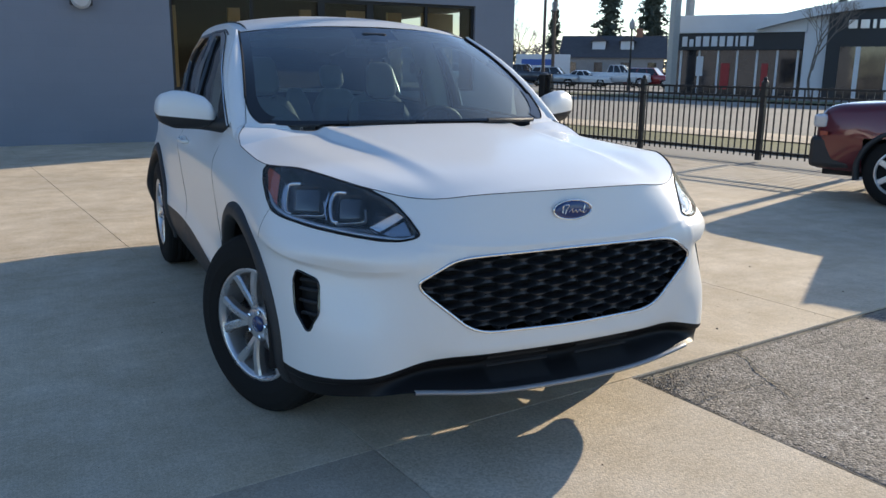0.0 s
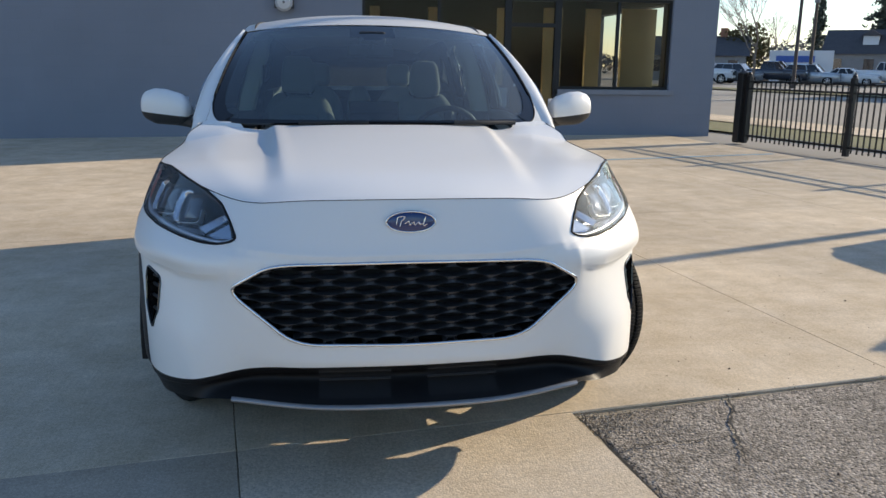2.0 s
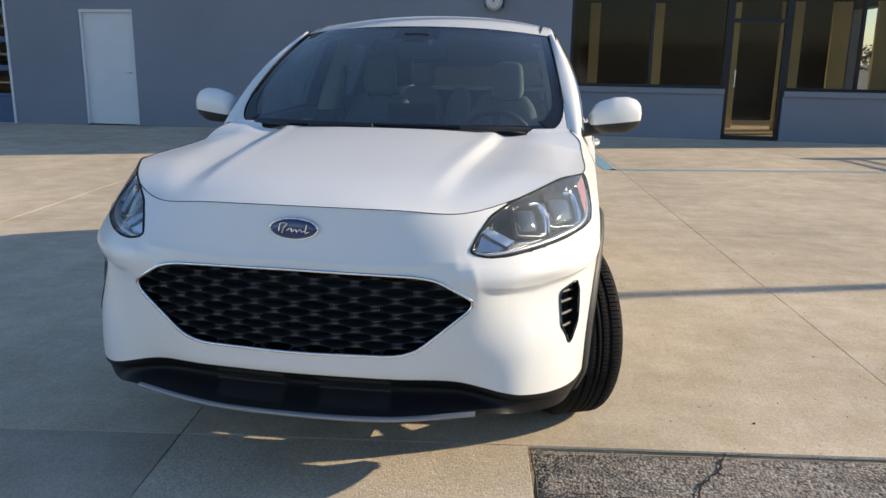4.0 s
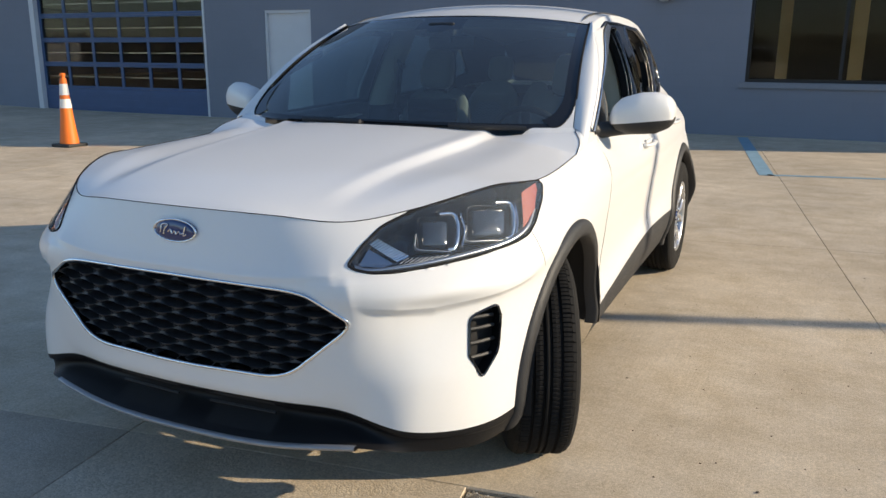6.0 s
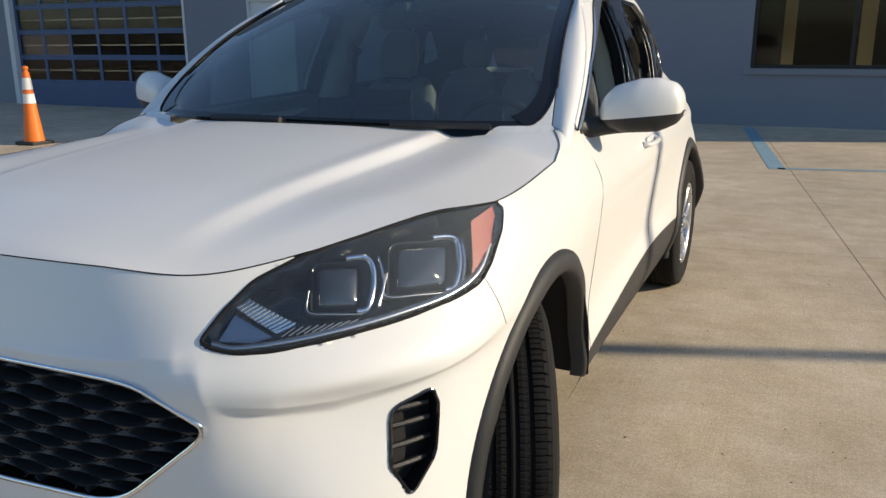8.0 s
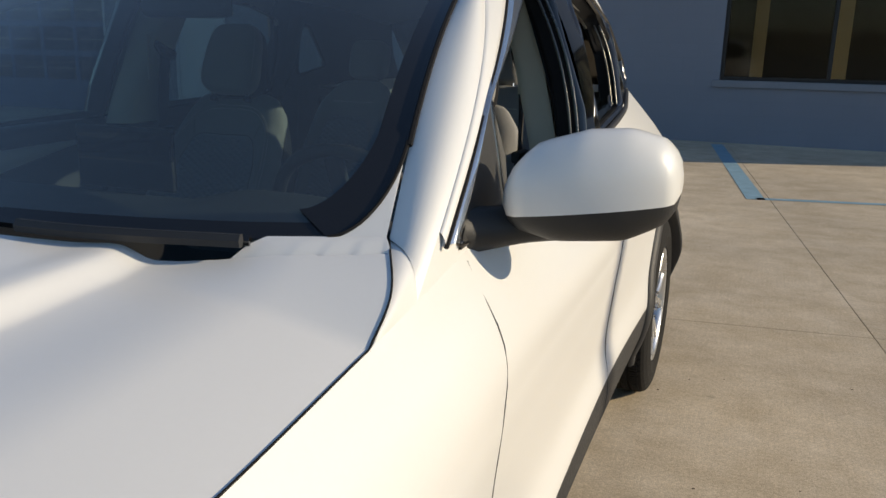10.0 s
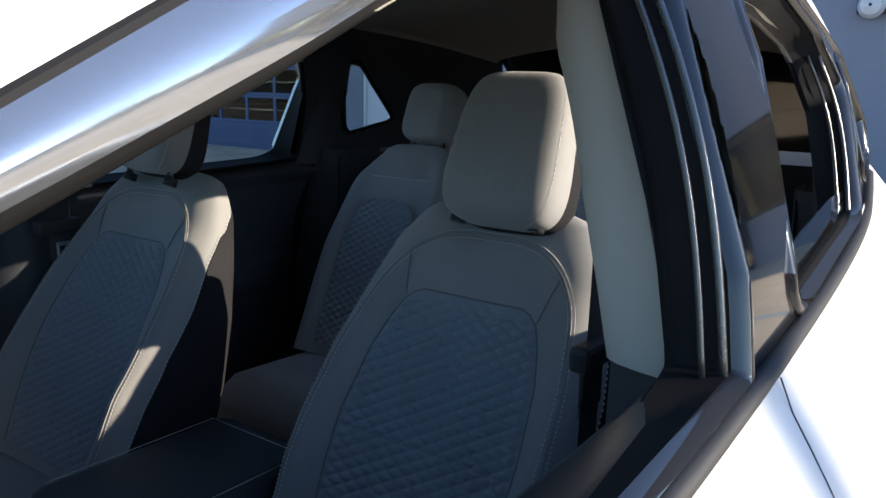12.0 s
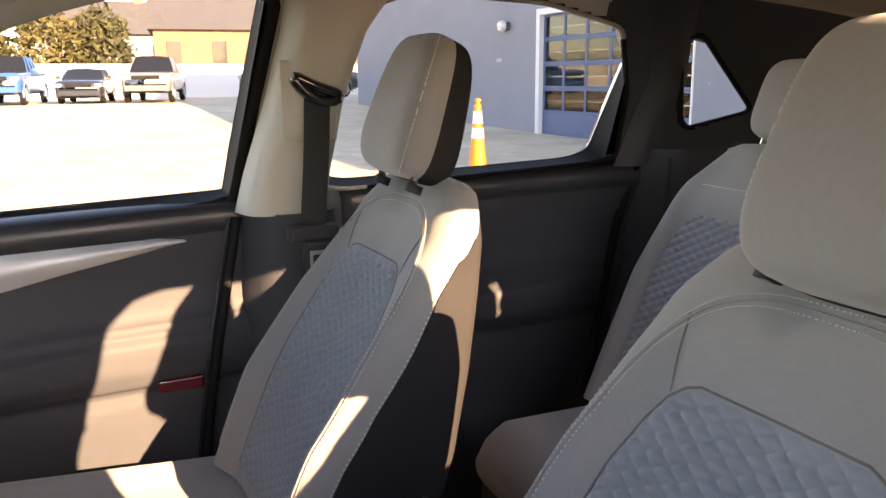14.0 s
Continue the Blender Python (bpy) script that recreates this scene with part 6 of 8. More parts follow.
    # two side darts beside the panel top
    for sg in (1, -1):
        a_ = Q[int(nq * .955), 0 if np.sign(Q[0, 0, 0] - x0) == sg else npn - 1]
        b_ = at_front(.885, sg * .70)
        Geo().tube(spline(np.array([a_, (a_ + b_) / 2 + FWD * .003, b_]), 10), .0010, 4).put("dart_seam", SEAM_GREY, back)
    # head restraint
    hc_ = org + EUP * (H + (.090 if x0 > 0 else .110)) + FWD * (.058 if x0 > 0 else .066) + np.array([.020 if x0 > 0 else 0, 0, 0])
    th, la = 2 * np.pi * np.arange(97) / 96, np.linspace(-np.pi / 2, np.pi / 2, 44)
    HR = np.zeros((44, 97, 3))
    for i, l in enumerate(la):
        up = sgnpow(np.sin(l), .52) * .113
        rad = max(np.cos(l), 0) ** .40
        lean = 1 - .30 * ((up / .113 + 1) / 2) ** 1.4
        narrow = 1 - .10 * (up / .113) - .05 * max(0, -up / .113) ** 3
        for j, t_ in enumerate(th):
            c, s_ = sgnpow(math.cos(t_), .40), sgnpow(math.sin(t_), .46)
            HR[i, j] = hc_ + np.array([1, 0, 0]) * ((.094 if x0 > 0 else .100) * narrow * rad * c) + EUP * up + FWD * (.060 * lean * rad * s_ + .012 * (up / .113))
    pcs = (th[:-1] + th[1:]) / 2
    kf = np.broadcast_to(np.sin(pcs) > -.02, (43, 96))
    hr = Geo().grid(HR, kf).put("head_restraint", FABRIC, seat, "light grey cloth head restraint", smooth=True)
    Geo().grid(HR, ~kf).put("rear_cover", DARK_CLOTH, hr, "charcoal rear cover", smooth=True)
    for t0 in (.62, np.pi - .62):
        j = int(np.argmin(np.abs(th - t0)))
        line = spline(HR[4:41, j] - FWD * .0002, 300)
        for dx in (0, .006):
            g = Geo()
            for k in range(0, 296, 5):
                g.tube(line[k : k + 4] - np.array([np.sign(math.cos(t0)) * dx, 0, 0]) + FWD * dx * .12, .0008, 4)
            tagged(g.put("stitching", THREAD, hr), kind="stuff")
    for sx in (-.066, .066):
        a_, b_ = org + EUP * (H - .022) + FWD * .052 + np.array([sx + (.012 if x0 > 0 else 0), 0, 0]), org + EUP * (H + .05) + FWD * .072 + np.array([sx + (.012 if x0 > 0 else 0), 0, 0])
        Geo().tube([a_, b_], .0065, 10).put("post", CHROME, hr, "chrome post", smooth=True)
        Geo().tube([a_, a_ + EUP * .014], .013, 12).put("bezel", BLACK_PLASTIC, hr, smooth=True)
    # cushion
    yy, ph2 = np.linspace(1.04, 1.58, 26), np.linspace(0, 2 * np.pi, 61)
    rows = []
    for y in yy:
        f_ = (y - 1.04) / .54
        end = min(1, (f_ / .10)) ** .5 if f_ < .10 else 1
        w = .255 * (.93 + .07 * end)
        zt = .635 + .045 * (1 - f_) - (1 - end) * .05
        c, s_ = sgnpow(np.cos(ph2), .5), sgnpow(np.sin(ph2), .55)
        z = zt - .09 + .09 * s_ + np.where(np.sin(ph2) > 0, .028 * np.exp(-(((np.abs(c) - .82) / .16) ** 2)), 0)
        rows.append(np.stack([x0 + w * c, np.full_like(c, y), z], -1))
    cr_ = np.array(rows)
    cap = [cr_[0].mean(0) + (cr_[0] - cr_[0].mean(0)) * k_ - np.array([0, d_, 0]) for k_, d_ in ((.02, .012), (.6, .011), (.9, .006))]
    Geo().grid(np.concatenate([cap, cr_])).put("cushion", FABRIC, seat, "light grey cloth seat cushion", smooth=True)
    Geo().box((x0 - .22, 1.0, .33), (x0 + .22, 1.46, .52), .02).put("seat_base", DARK_TRIM, seat)
    return seat


front_seat(0.362, "grey cloth driver seat with quilted centre panel", .060)
front_seat(-0.398, "grey cloth passenger seat with quilted centre panel", .004)

# rear bench
bench = new("rear_bench")
bench.parent = car
tagged(bench, "grey cloth rear bench seat with head restraints")
REC2 = radians(22)
E2, F2 = np.array([0, math.sin(REC2), math.cos(REC2)]), np.array([0, -math.cos(REC2), math.sin(REC2)])
for x0, hw in ((-.29, .20), (.29, .20), (0.0, .10)):
    org = np.array([x0, 2.255, .66])
    qs, ph = np.linspace(0, 1, 28), np.linspace(0, 2 * np.pi, 61)
    rows = []
    for q in qs:
        w = hw * np.interp(q, [0, .5, .85, 1], [1, 1, .80, .52])
        t_ = np.interp(q, [0, .8, 1], [.085, .07, .03])
        c, s_ = sgnpow(np.cos(ph), .5), sgnpow(np.sin(ph), .6)
        b = .03 * np.exp(-(((np.abs(c) - .8) / .17) ** 2)) * (np.sin(ph) > 0) * (1 - q**3)
        rows.append(org + E2 * (q * .565) + np.array([1, 0, 0]) * (w * c)[:, None] + F2 * (s_ * t_ + b)[:, None])
    R = np.array(rows)
    cen = R[-1].mean(0)
    R = np.concatenate([R, [cen + (R[-1] - cen) * k + E2 * u for k, u in ((.8, .012), (.4, .018), (.02, .018))]])
    bk = Geo().grid(R).put("backrest", FABRIC, bench, "grey cloth rear backrest", smooth=True)
    if hw > .1:
        nq, npn = 150, 70
        Q = np.zeros((nq, npn, 3))
        for i, q in enumerate(np.linspace(.05, .78, nq)):
            half = hw * np.interp(q, [.05, .6, .72, .78], [.60, .56, .44, .30])
            xx_ = np.linspace(-half, half, npn)
            zz_ = q * .53
            dq = np.abs(np.sin((xx_ / .031 + zz_ / .019) * math.pi)) * np.abs(np.sin((xx_ / .031 - zz_ / .019) * math.pi))
            Q[i] = org + E2 * zz_ + np.array([1, 0, 0]) * xx_[:, None] + F2 * (.0855 - .012 * q + .007 * dq**.5)[:, None]
        Geo().grid(Q).put("quilted_panel", QUILT, bk, "blue-grey quilted centre panel", smooth=True)
        top = [org + E2 * (.53 * .90) + np.array([x_ * hw * .50, 0, 0]) + F2 * .060 for x_ in np.linspace(-1, 1, 20)]
        Geo().tube(top, .0015, 4).put("stitching", THREAD, bk)
    hx = x0 + (.01 if x0 < 0 else -.01)
    if hw > .15:
        hcen = org + E2 * (.53 + .140) + np.array([hx - x0, 0, 0])
        th, la = np.linspace(0, 2 * np.pi, 41), np.linspace(-np.pi / 2, np.pi / 2, 22)
        HR = np.array([[hcen + np.array([1, 0, 0]) * (.082 * max(np.cos(l), 0) ** .45 * sgnpow(math.cos(t_), .6)) + E2 * (sgnpow(np.sin(l), .5) * .078) + F2 * (.045 * max(np.cos(l), 0) ** .45 * sgnpow(math.sin(t_), .6)) for t_ in th] for l in la])
        hr = Geo().grid(HR).put("head_restraint", FABRIC, bench, "grey cloth rear head restraint", smooth=True)
        for sx in (-.05, .05):
            Geo().tube([hcen - E2 * .16 + np.array([sx, 0, 0]), hcen - E2 * .07 + np.array([sx, 0, 0])], .006, 8).put("post", CHROME, hr)
    rows = []
    for y in np.linspace(1.93, 2.34, 22):
        f_ = (y - 1.93) / .41
        end = min(1, f_ / .14) ** .5
        c, s_ = sgnpow(np.cos(ph), .5), sgnpow(np.sin(ph), .55)
        rows.append(np.stack([x0 + hw * (.96 + .04 * end) * c, np.full_like(c, y), .60 - (1 - end) * .02 + (.03 + .055 * end) * s_ + .012 * (1 - f_)], -1))
    C_ = np.array(rows)
    C_ = np.concatenate([[C_[0].mean(0) + (C_[0] - C_[0].mean(0)) * .02], C_])
    Geo().grid(C_).put("cushion", FABRIC, bench, "grey cloth rear cushion", smooth=True)
Geo().box((-.60, 2.0, .34), (.60, 2.5, .52), .02).put("bench_base", DARK_TRIM, bench)

# inner skin of pillars and rails
INN = UP.copy()
INN[..., 0] -= trim_depth(INN[..., 1]) - .006
ic = (INN[:-1, :-1] + INN[1:, 1:]) / 2
pale = (ic[..., 1] < 2.30) | ((ic[..., 2] > 1.51) & (ic[..., 1] < 2.48))
for s in (1, -1):
    ihole = np.zeros(ic.shape[:2], bool)
    for w in (INNER["f" if s > 0 else "p"], INNER["r"], INNER["q"]):
        ihole |= inside([tuple(p_) for p_ in scaled(w, 0.017 if w[0][0] < 1 else 0.010)], ic[..., 1], ic[..., 2])
    Geo().grid(sided(INN, s), (~ihole & pale)[::s]).put("pillar_trim", BEIGE_TRIM, PILLAR[s], "pale stone pillar trim", smooth=True)
    Geo().grid(sided(INN - [0.002, 0, 0], s), (~ihole & ~pale)[::s]).put("rear_pillar_trim", DARK_TRIM, PILLAR[s], "ebony rear pillar trim", smooth=True)
    # slanted ebony cover behind the rear door window
    z = np.linspace(1.13, 1.50, 14)
    rows = [np.stack([s * (up_x(2.40 + k * .10 + 0 * z, z) - .066 - .02 * math.sin(k * math.pi)), np.interp(z, [1.13, 1.32, 1.5], [2.40, 2.455, 2.41]) + k * .10, z], -1) for k in np.linspace(0, 1, 7)]
    Geo().grid(np.array(rows)).put("corner_cover", DARK_TRIM, PILLAR[s], "ebony corner cover", smooth=True)
    # bulged pillar cover between the doors
    z = np.linspace(1.085, 1.535, 26)
    ya = np.interp(z, [1.085, 1.16, 1.29, 1.41, 1.53], [1.546, 1.548, 1.550, 1.554, 1.550] if s > 0 else [1.545, 1.562, 1.600, 1.626, 1.640])
    yb = np.interp(z, [1.085, 1.16, 1.29, 1.41, 1.53], [1.706, 1.712, 1.730, 1.758, 1.830] if s > 0 else [1.720, 1.724, 1.742, 1.776, 1.860])
    base = np.interp(z, [1.085, 1.25, 1.41, 1.53], [.082, .088, .076, .060])
    bulge = np.interp(z, [1.085, 1.20, 1.40, 1.48, 1.535], [.082, .086, .086, .058, .016])
    rows = []
    for k in np.linspace(0, 1, 25):
        y = ya + (yb - ya) * k
        rows.append(np.stack([s * (up_x(y, z) - base - bulge * (1 - abs(2 * k - 1) ** 7)), y, z], -1))
    Geo().grid(np.array(rows)).put("pillar_cover", BEIGE_TRIM, PILLAR[s], "pale stone centre pillar cover", smooth=True)
    rows = []
    z = np.linspace(.34, 1.088, 16)
    for k in np.linspace(-1, 1, 11):
        y = 1.652 + k * np.interp(z, [.34, 1.088], [.115, .094])
        rows.append(np.stack([s * (np.interp(z, [.34, .8, 1.085], [.735, .745, .748]) - .104 * (1 - k**4)), y, z], -1))
    Geo().grid(np.array(rows)).put("lower_pillar_trim", DARK_TRIM, PILLAR[s], "ebony lower pillar trim", smooth=True)
    # seat belt
    xb = .672
    blt = Geo()
    pts = np.array([(s * .590, 1.672, 1.300), (s * .602, 1.67, 1.20), (s * .606, 1.66, 1.06), (s * .604, 1.655, .90), (s * .61, 1.65, .45)])
    c = spline(pts, 40)
    strip = np.array([c + [0, -.024, 0], c + [-s * .002, 0, 0], c + [0, .024, 0]])
    belt = blt.grid(strip).put("seat_belt", BELT, PILLAR[s], "dark grey seat belt webbing", smooth=True)
    th = np.linspace(0, 2 * np.pi, 25)
    ring = np.stack([np.full_like(th, s * .588), 1.672 + .040 * np.cos(th), 1.308 + .011 * np.sin(th) - .016 * np.cos(th) + .010 * np.cos(th) ** 2], -1)
    Geo().tube(ring[:-1], .010, 8, True).put("belt_guide", GLOSS_BLACK, belt, smooth=True)
    xa = float(up_x(np.array([1.68]), np.array([1.3]))[0]) - .159
    g = Geo().box((s * xa - .003, 1.612, 1.225), (s * xa + .003, 1.712, 1.365), .002)
    g.put("height_adjuster", BEIGE_TRIM, belt)
    Geo().box((s * .608 - .014, 1.612, 1.040), (s * .608 + .012, 1.708, 1.072), .008).put("latch_stop", BLACK_PLASTIC, belt)
    tongue = Geo().box((s * .602 - .007, 1.640, .985), (s * .602 + .006, 1.684, 1.042), .005).put("latch_tongue", BLACK_PLASTIC, belt)
    plate = Geo()
    for lo, hi in (((1.648, .972), (1.654, 1.026)), ((1.670, .972), (1.676, 1.026)), ((1.654, 1.018), (1.670, 1.026)), ((1.654, .972), (1.670, .990))):
        plate.box((s * .594 - .0015, lo[0], lo[1]), (s * .594 + .0015, hi[0], hi[1]), .001)
    plate.put("latch_plate", SATIN, tongue, "bright slotted latch plate")

# door cards
def card_taper(y):
    """How far the door cards draw in towards the narrower rear."""
    return np.interp(y, [1.80, 2.20, 2.52], [0, .022, .066])


def door_card(s, y0, y1, name, front_card):
    zs = np.array([.33, .45, .56, .60, .70, .762, .770, .80, .852, .868, .90, .97, 1.03, 1.075, 1.098, 1.105])
    xs_ = np.array([.72, .74, .745, .742, .735, .735, .712, .690, .690, .715, .748, .752, .745, .742, .752, .80])
    t_ = np.linspace(0, 1, 60)
    zz = np.interp(t_, np.linspace(0, 1, len(zs)), zs)
    xx = np.interp(t_, np.linspace(0, 1, len(zs)), xs_)
    rows = []
    for y in np.linspace(y0, y1, 30):
        lift = .0 + .035 * (y - 1.5) / 1.0
        arm = np.interp(y, [y0, y0 + .1, y0 + .58, y0 + .72, y1], [0, 1, 1, .45, .40]) if front_card else np.interp(y, [y0, y0 + .1, y1 - .25, y1 - .05, y1], [0, 1, 1, .15, 0])
        xw = np.where((zz > .75) & (zz < .88), .742 + (xx - .742) * arm, xx)
        rows.append(np.stack([s * (xw - card_taper(y) * np.clip((zz - .8) / .25, 0, 1)), np.full_like(zz, y), zz + lift * np.clip((zz - .6) / .4, 0, 1)], -1))
    card = Geo().grid(np.array(rows)).put(name, DARK_TRIM, BODY["front_door" if front_card else "rear_door", s], "ebony door card", smooth=True)
    return card


for s in (1, -1):
    for y0, y1, fc in ((.50, 1.56, True), (1.76, 2.52, False)):
        card = door_card(s, y0, y1, "door_card", fc)
        if fc:
            seal_ = spline(np.array([(s * .738, 1.548, 1.075), (s * .736, 1.518, .93), (s * .722, 1.500, .86), (s * .714, 1.482, .77), (s * .728, 1.472, .70), (s * .736, 1.455, .56), (s * .722, 1.44, .40)]), 40)
            Geo().tube(seal_, .010, 8).put("door_seal", SEAL, card, "black rubber door seal", smooth=True)
            Geo().tube(seal_ + [-s * .004, -.016, 0], .003, 6).put("card_edge", SILL_GLOSS, card, smooth=True)
        y = np.linspace(y0 + .02, y1 - .01, 24)
        lift = .035 * (y - 1.5)
        rows = [np.stack([s * (xk - card_taper(y)), y, zk + lift], -1) for xk, zk in ((.741, 1.050), (.737, 1.075), (.742, 1.098), (.752, 1.106), (.79, 1.110))]
        Geo().grid(np.array(rows)).put("sill_cap", SILL_GLOSS, card, "smooth black window sill cap", smooth=True)
        if fc:
            y = np.linspace(.66, 1.452, 30)
            zt = np.interp(y, [.66, 1.1, 1.40, 1.452], [1.030, 1.043, 1.047, 1.040])
            zb = np.interp(y, [.66, 1.0, 1.14, 1.25, 1.36, 1.452], [.945, .955, .975, .998, 1.018, 1.036])
            rows = [np.stack([s * (.742 - .012 * math.sin(k * math.pi)) + 0 * y, y, zb + (zt - zb) * k], -1) for k in np.linspace(0, 1, 7)]
            Geo().grid(np.array(rows)).put("trim_strip", SILVER_PLASTIC, card, "brushed silver trim strip", smooth=True)
            Geo().box((s * .728 - .008, 1.380, .752), (s * .728 + .008, 1.464, .776), .004).put("red_reflector", RED_LENS, card, "dark red door reflector")
        else:
            Geo().box((s * .728 - .008, 2.30, .785), (s * .728 + .008, 2.40, .808), .004).put("red_reflector", RED_LENS, card, "dark red door reflector")
    # ebony panel behind the rear door opening, with the door's seal before it
    zq = np.linspace(.34, 1.17, 14)
    back_ = np.interp(zq, [.34, .75, 1.17], [-.10, -.03, 0])
    Geo().grid(np.array([np.stack([s * (xk - max(xk - .60, 0) * np.clip((zq - .90) / .27, 0, 1) * .55), yk + back_, zq], -1) for xk, yk in ((.775, 2.47), (.735, 2.475), (.690, 2.485), (.650, 2.505), (.618, 2.54), (.605, 2.66))])).put("quarter_trim", DARK_TRIM, BODY["rear_quarter", s], "ebony trim beside the rear seat", smooth=True)
    Geo().tube(spline(np.array([(s * .690, 2.462, 1.14), (s * .712, 2.430, .98), (s * .712, 2.385, .76), (s * .705, 2.33, .50)]), 24), .012, 8).put("door_seal", SEAL, BODY["rear_quarter", s], "black rubber door seal", smooth=True)
    # trunk side and the wheel housing cover
    Geo().grid(np.array([[(s * np.interp(z, [.34, .9, 1.16], [.60, .63, .62]) - .12 * (y - 2.5), y, z) for z in np.linspace(.34, 1.15, 10)] for y in np.linspace(2.50, 3.25, 12)])).put("trunk_trim", DARK_TRIM, BODY["rear_quarter", s], smooth=True)
    Geo().box((s * .70 - .03, 1.55 if s else 0, .30), (s * .70 + .03, 1.76, .36)).put("sill_plate", DARK_TRIM, BODY["rear_door", s])
# headliner
g = Geo()
for s in (1, -1):
    Q = ROOF[4:, :] - np.array([0, 0, .055])
    Q[:, :, 0] = np.minimum(Q[:, :, 0], RAIL_C[4:, 0:1] - .045)
    g.grid(sided(Q, s))
liner = g.put("headliner", HEADLINER, car, "warm grey cloth headliner", smooth=True)
Geo().box((-.16, 1.24, 1.50), (.16, 1.44, 1.53), .015).put("overhead_console", HEADLINER, liner)
for x in (-.36, .36):
    Geo().box((x - .17, 1.16, 1.492), (x + .17, 1.36, 1.508), .006, Matrix.Translation((0, 0, 0))).put("sun_visor", HEADLINER, liner)
for s in (1, -1):
    c = spline(np.array([(s * .575, 1.95, 1.535), (s * .555, 1.99, 1.515), (s * .555, 2.12, 1.515), (s * .575, 2.16, 1.535)]), 16)
    Geo().tube(c, .009, 8).put("grab_handle", HEADLINER, liner, smooth=True)

# dashboard
xs_ = np.linspace(-.735, .735, 60)
prof = np.array([(.40, 1.045), (.55, 1.052), (.70, 1.050), (.82, 1.040), (.90, 1.015), (.925, .97), (.935, .90), (.90, .82), (.86, .70), (.80, .52), (.76, .34)])
pr_ = spline(prof, 50)
rows = []
for x in xs_:
    hump = .035 * math.exp(-(((x - .40) / .17) ** 4))
    zz = pr_[:, 1] + hump * np.clip((pr_[:, 0] - .62) / .2, 0, 1) * np.clip((pr_[:, 1] - .85) / .1, 0, 1) - .018 * (x / .73) ** 4
    rows.append(np.stack([np.full(50, x), pr_[:, 0], zz], -1))
dash = Geo().grid(np.array(rows)).put("dashboard", DARK_TRIM, car, "ebony soft dashboard", smooth=True)
g = Geo()
for x in np.linspace(-.55, -.05, 34):
    g.box((x - .004, .560, 1.0525), (x + .004, .564, 1.0555))
g.put("vent_dashes", THREAD, dash, "pale stitched dashes on the dashboard top")
Geo().box((-.125, .835, 1.045), (.125, .85, 1.175), .006).put("display", GLOSS_BLACK, dash, "dark centre display")
for x in (-.64, .64):
    Geo().box((x - .06, .915, .93), (x + .06, .94, .98), .008).put("air_vent", GLOSS_BLACK, dash)
sw = new("steering_wheel")
sw.parent = car
tagged(sw, "black leather steering wheel")
sw.matrix_basis = pose(.405, 1.075, .965, -66, 0, 0)
th = np.linspace(0, 2 * np.pi, 61)[:-1]
Geo().tube(np.stack([.183 * np.cos(th), .183 * np.sin(th), 0 * th], -1), .0155, 10, True).put("rim", mat("wheel_leather", (0.03, 0.03, 0.032), 0.5), sw, smooth=True)
Geo().box((-.075, -.055, -.045), (.075, .055, -.005), .02).put("airbag_cover", DARK_TRIM, sw)
for a in (0, math.pi, -math.pi / 2):
    Geo().box((.06, -.022, -.022), (.175, .022, -.006), .006, Matrix.Rotation(a, 4, "Z")).put("spoke", DARK_TRIM, sw)
Geo().lathe([(.035, -.25), (.035, -.04)], 16).put("column", DARK_TRIM, sw)

# console and armrest
con = new("centre_console")
con.parent = car
tagged(con, "ebony centre console with padded armrest")
Geo().box((-.13, .80, .33), (.13, 1.72, .60), .03).put("body", DARK_TRIM, con)
Geo().box((-.135, 1.33, .60), (.125, 1.70, .770), .028).put("armrest", DARK_TRIM, con, "padded armrest lid")
for x in (-.118, .108):
    Geo().tube([(x, 1.36, .7705), (x, 1.66, .7705)], .0008, 4).put("stitching", THREAD, con)
Geo().tube([(-.118, 1.66, .7705), (.108, 1.66, .7705)], .0008, 4).put("stitching", THREAD, con)
Geo().lathe([(.03, .60), (.028, .66), (.022, .68), (.002, .685)], 16, "z", (0, 1.08, 0)).put("shift_dial", SATIN, con)

im = new("rear_view_mirror")
im.parent = car
tagged(im, "interior rear view mirror on the windshield")
Geo().box((-.12, 1.045, 1.395), (.12, 1.075, 1.46), .014).put("housing", BLACK_PLASTIC, im)
Geo().box((-.112, 1.0755, 1.402), (.112, 1.078, 1.453), .001).put("mirror_glass", CHROME, im)
Geo().tube([(0, 1.045, 1.44), (0, .985, 1.475)], .012, 8).put("stalk", BLACK_PLASTIC, im)
Geo().box((-.07, .93, 1.455), (.07, 1.04, 1.52), .015).put("camera_cover", BLACK_PLASTIC, im)

Geo().box((-.70, .55, .27), (.70, 3.35, .33), .01).put("cabin_floor", CARPET, car, "dark carpeted floor")
Geo().box((-.72, .42, .27), (.72, .50, 1.04), .01).put("firewall", DARK_TRIM, car)
Geo().box((-.58, 2.60, .33), (.58, 2.64, 1.12), .01).put("trunk_cover", DARK_TRIM, car)
Geo().grid(np.array([[(x, 3.30, z) for z in np.linspace(.33, 1.15, 4)] for x in np.linspace(-.5, .5, 4)])).put("tailgate_trim", DARK_TRIM, car)

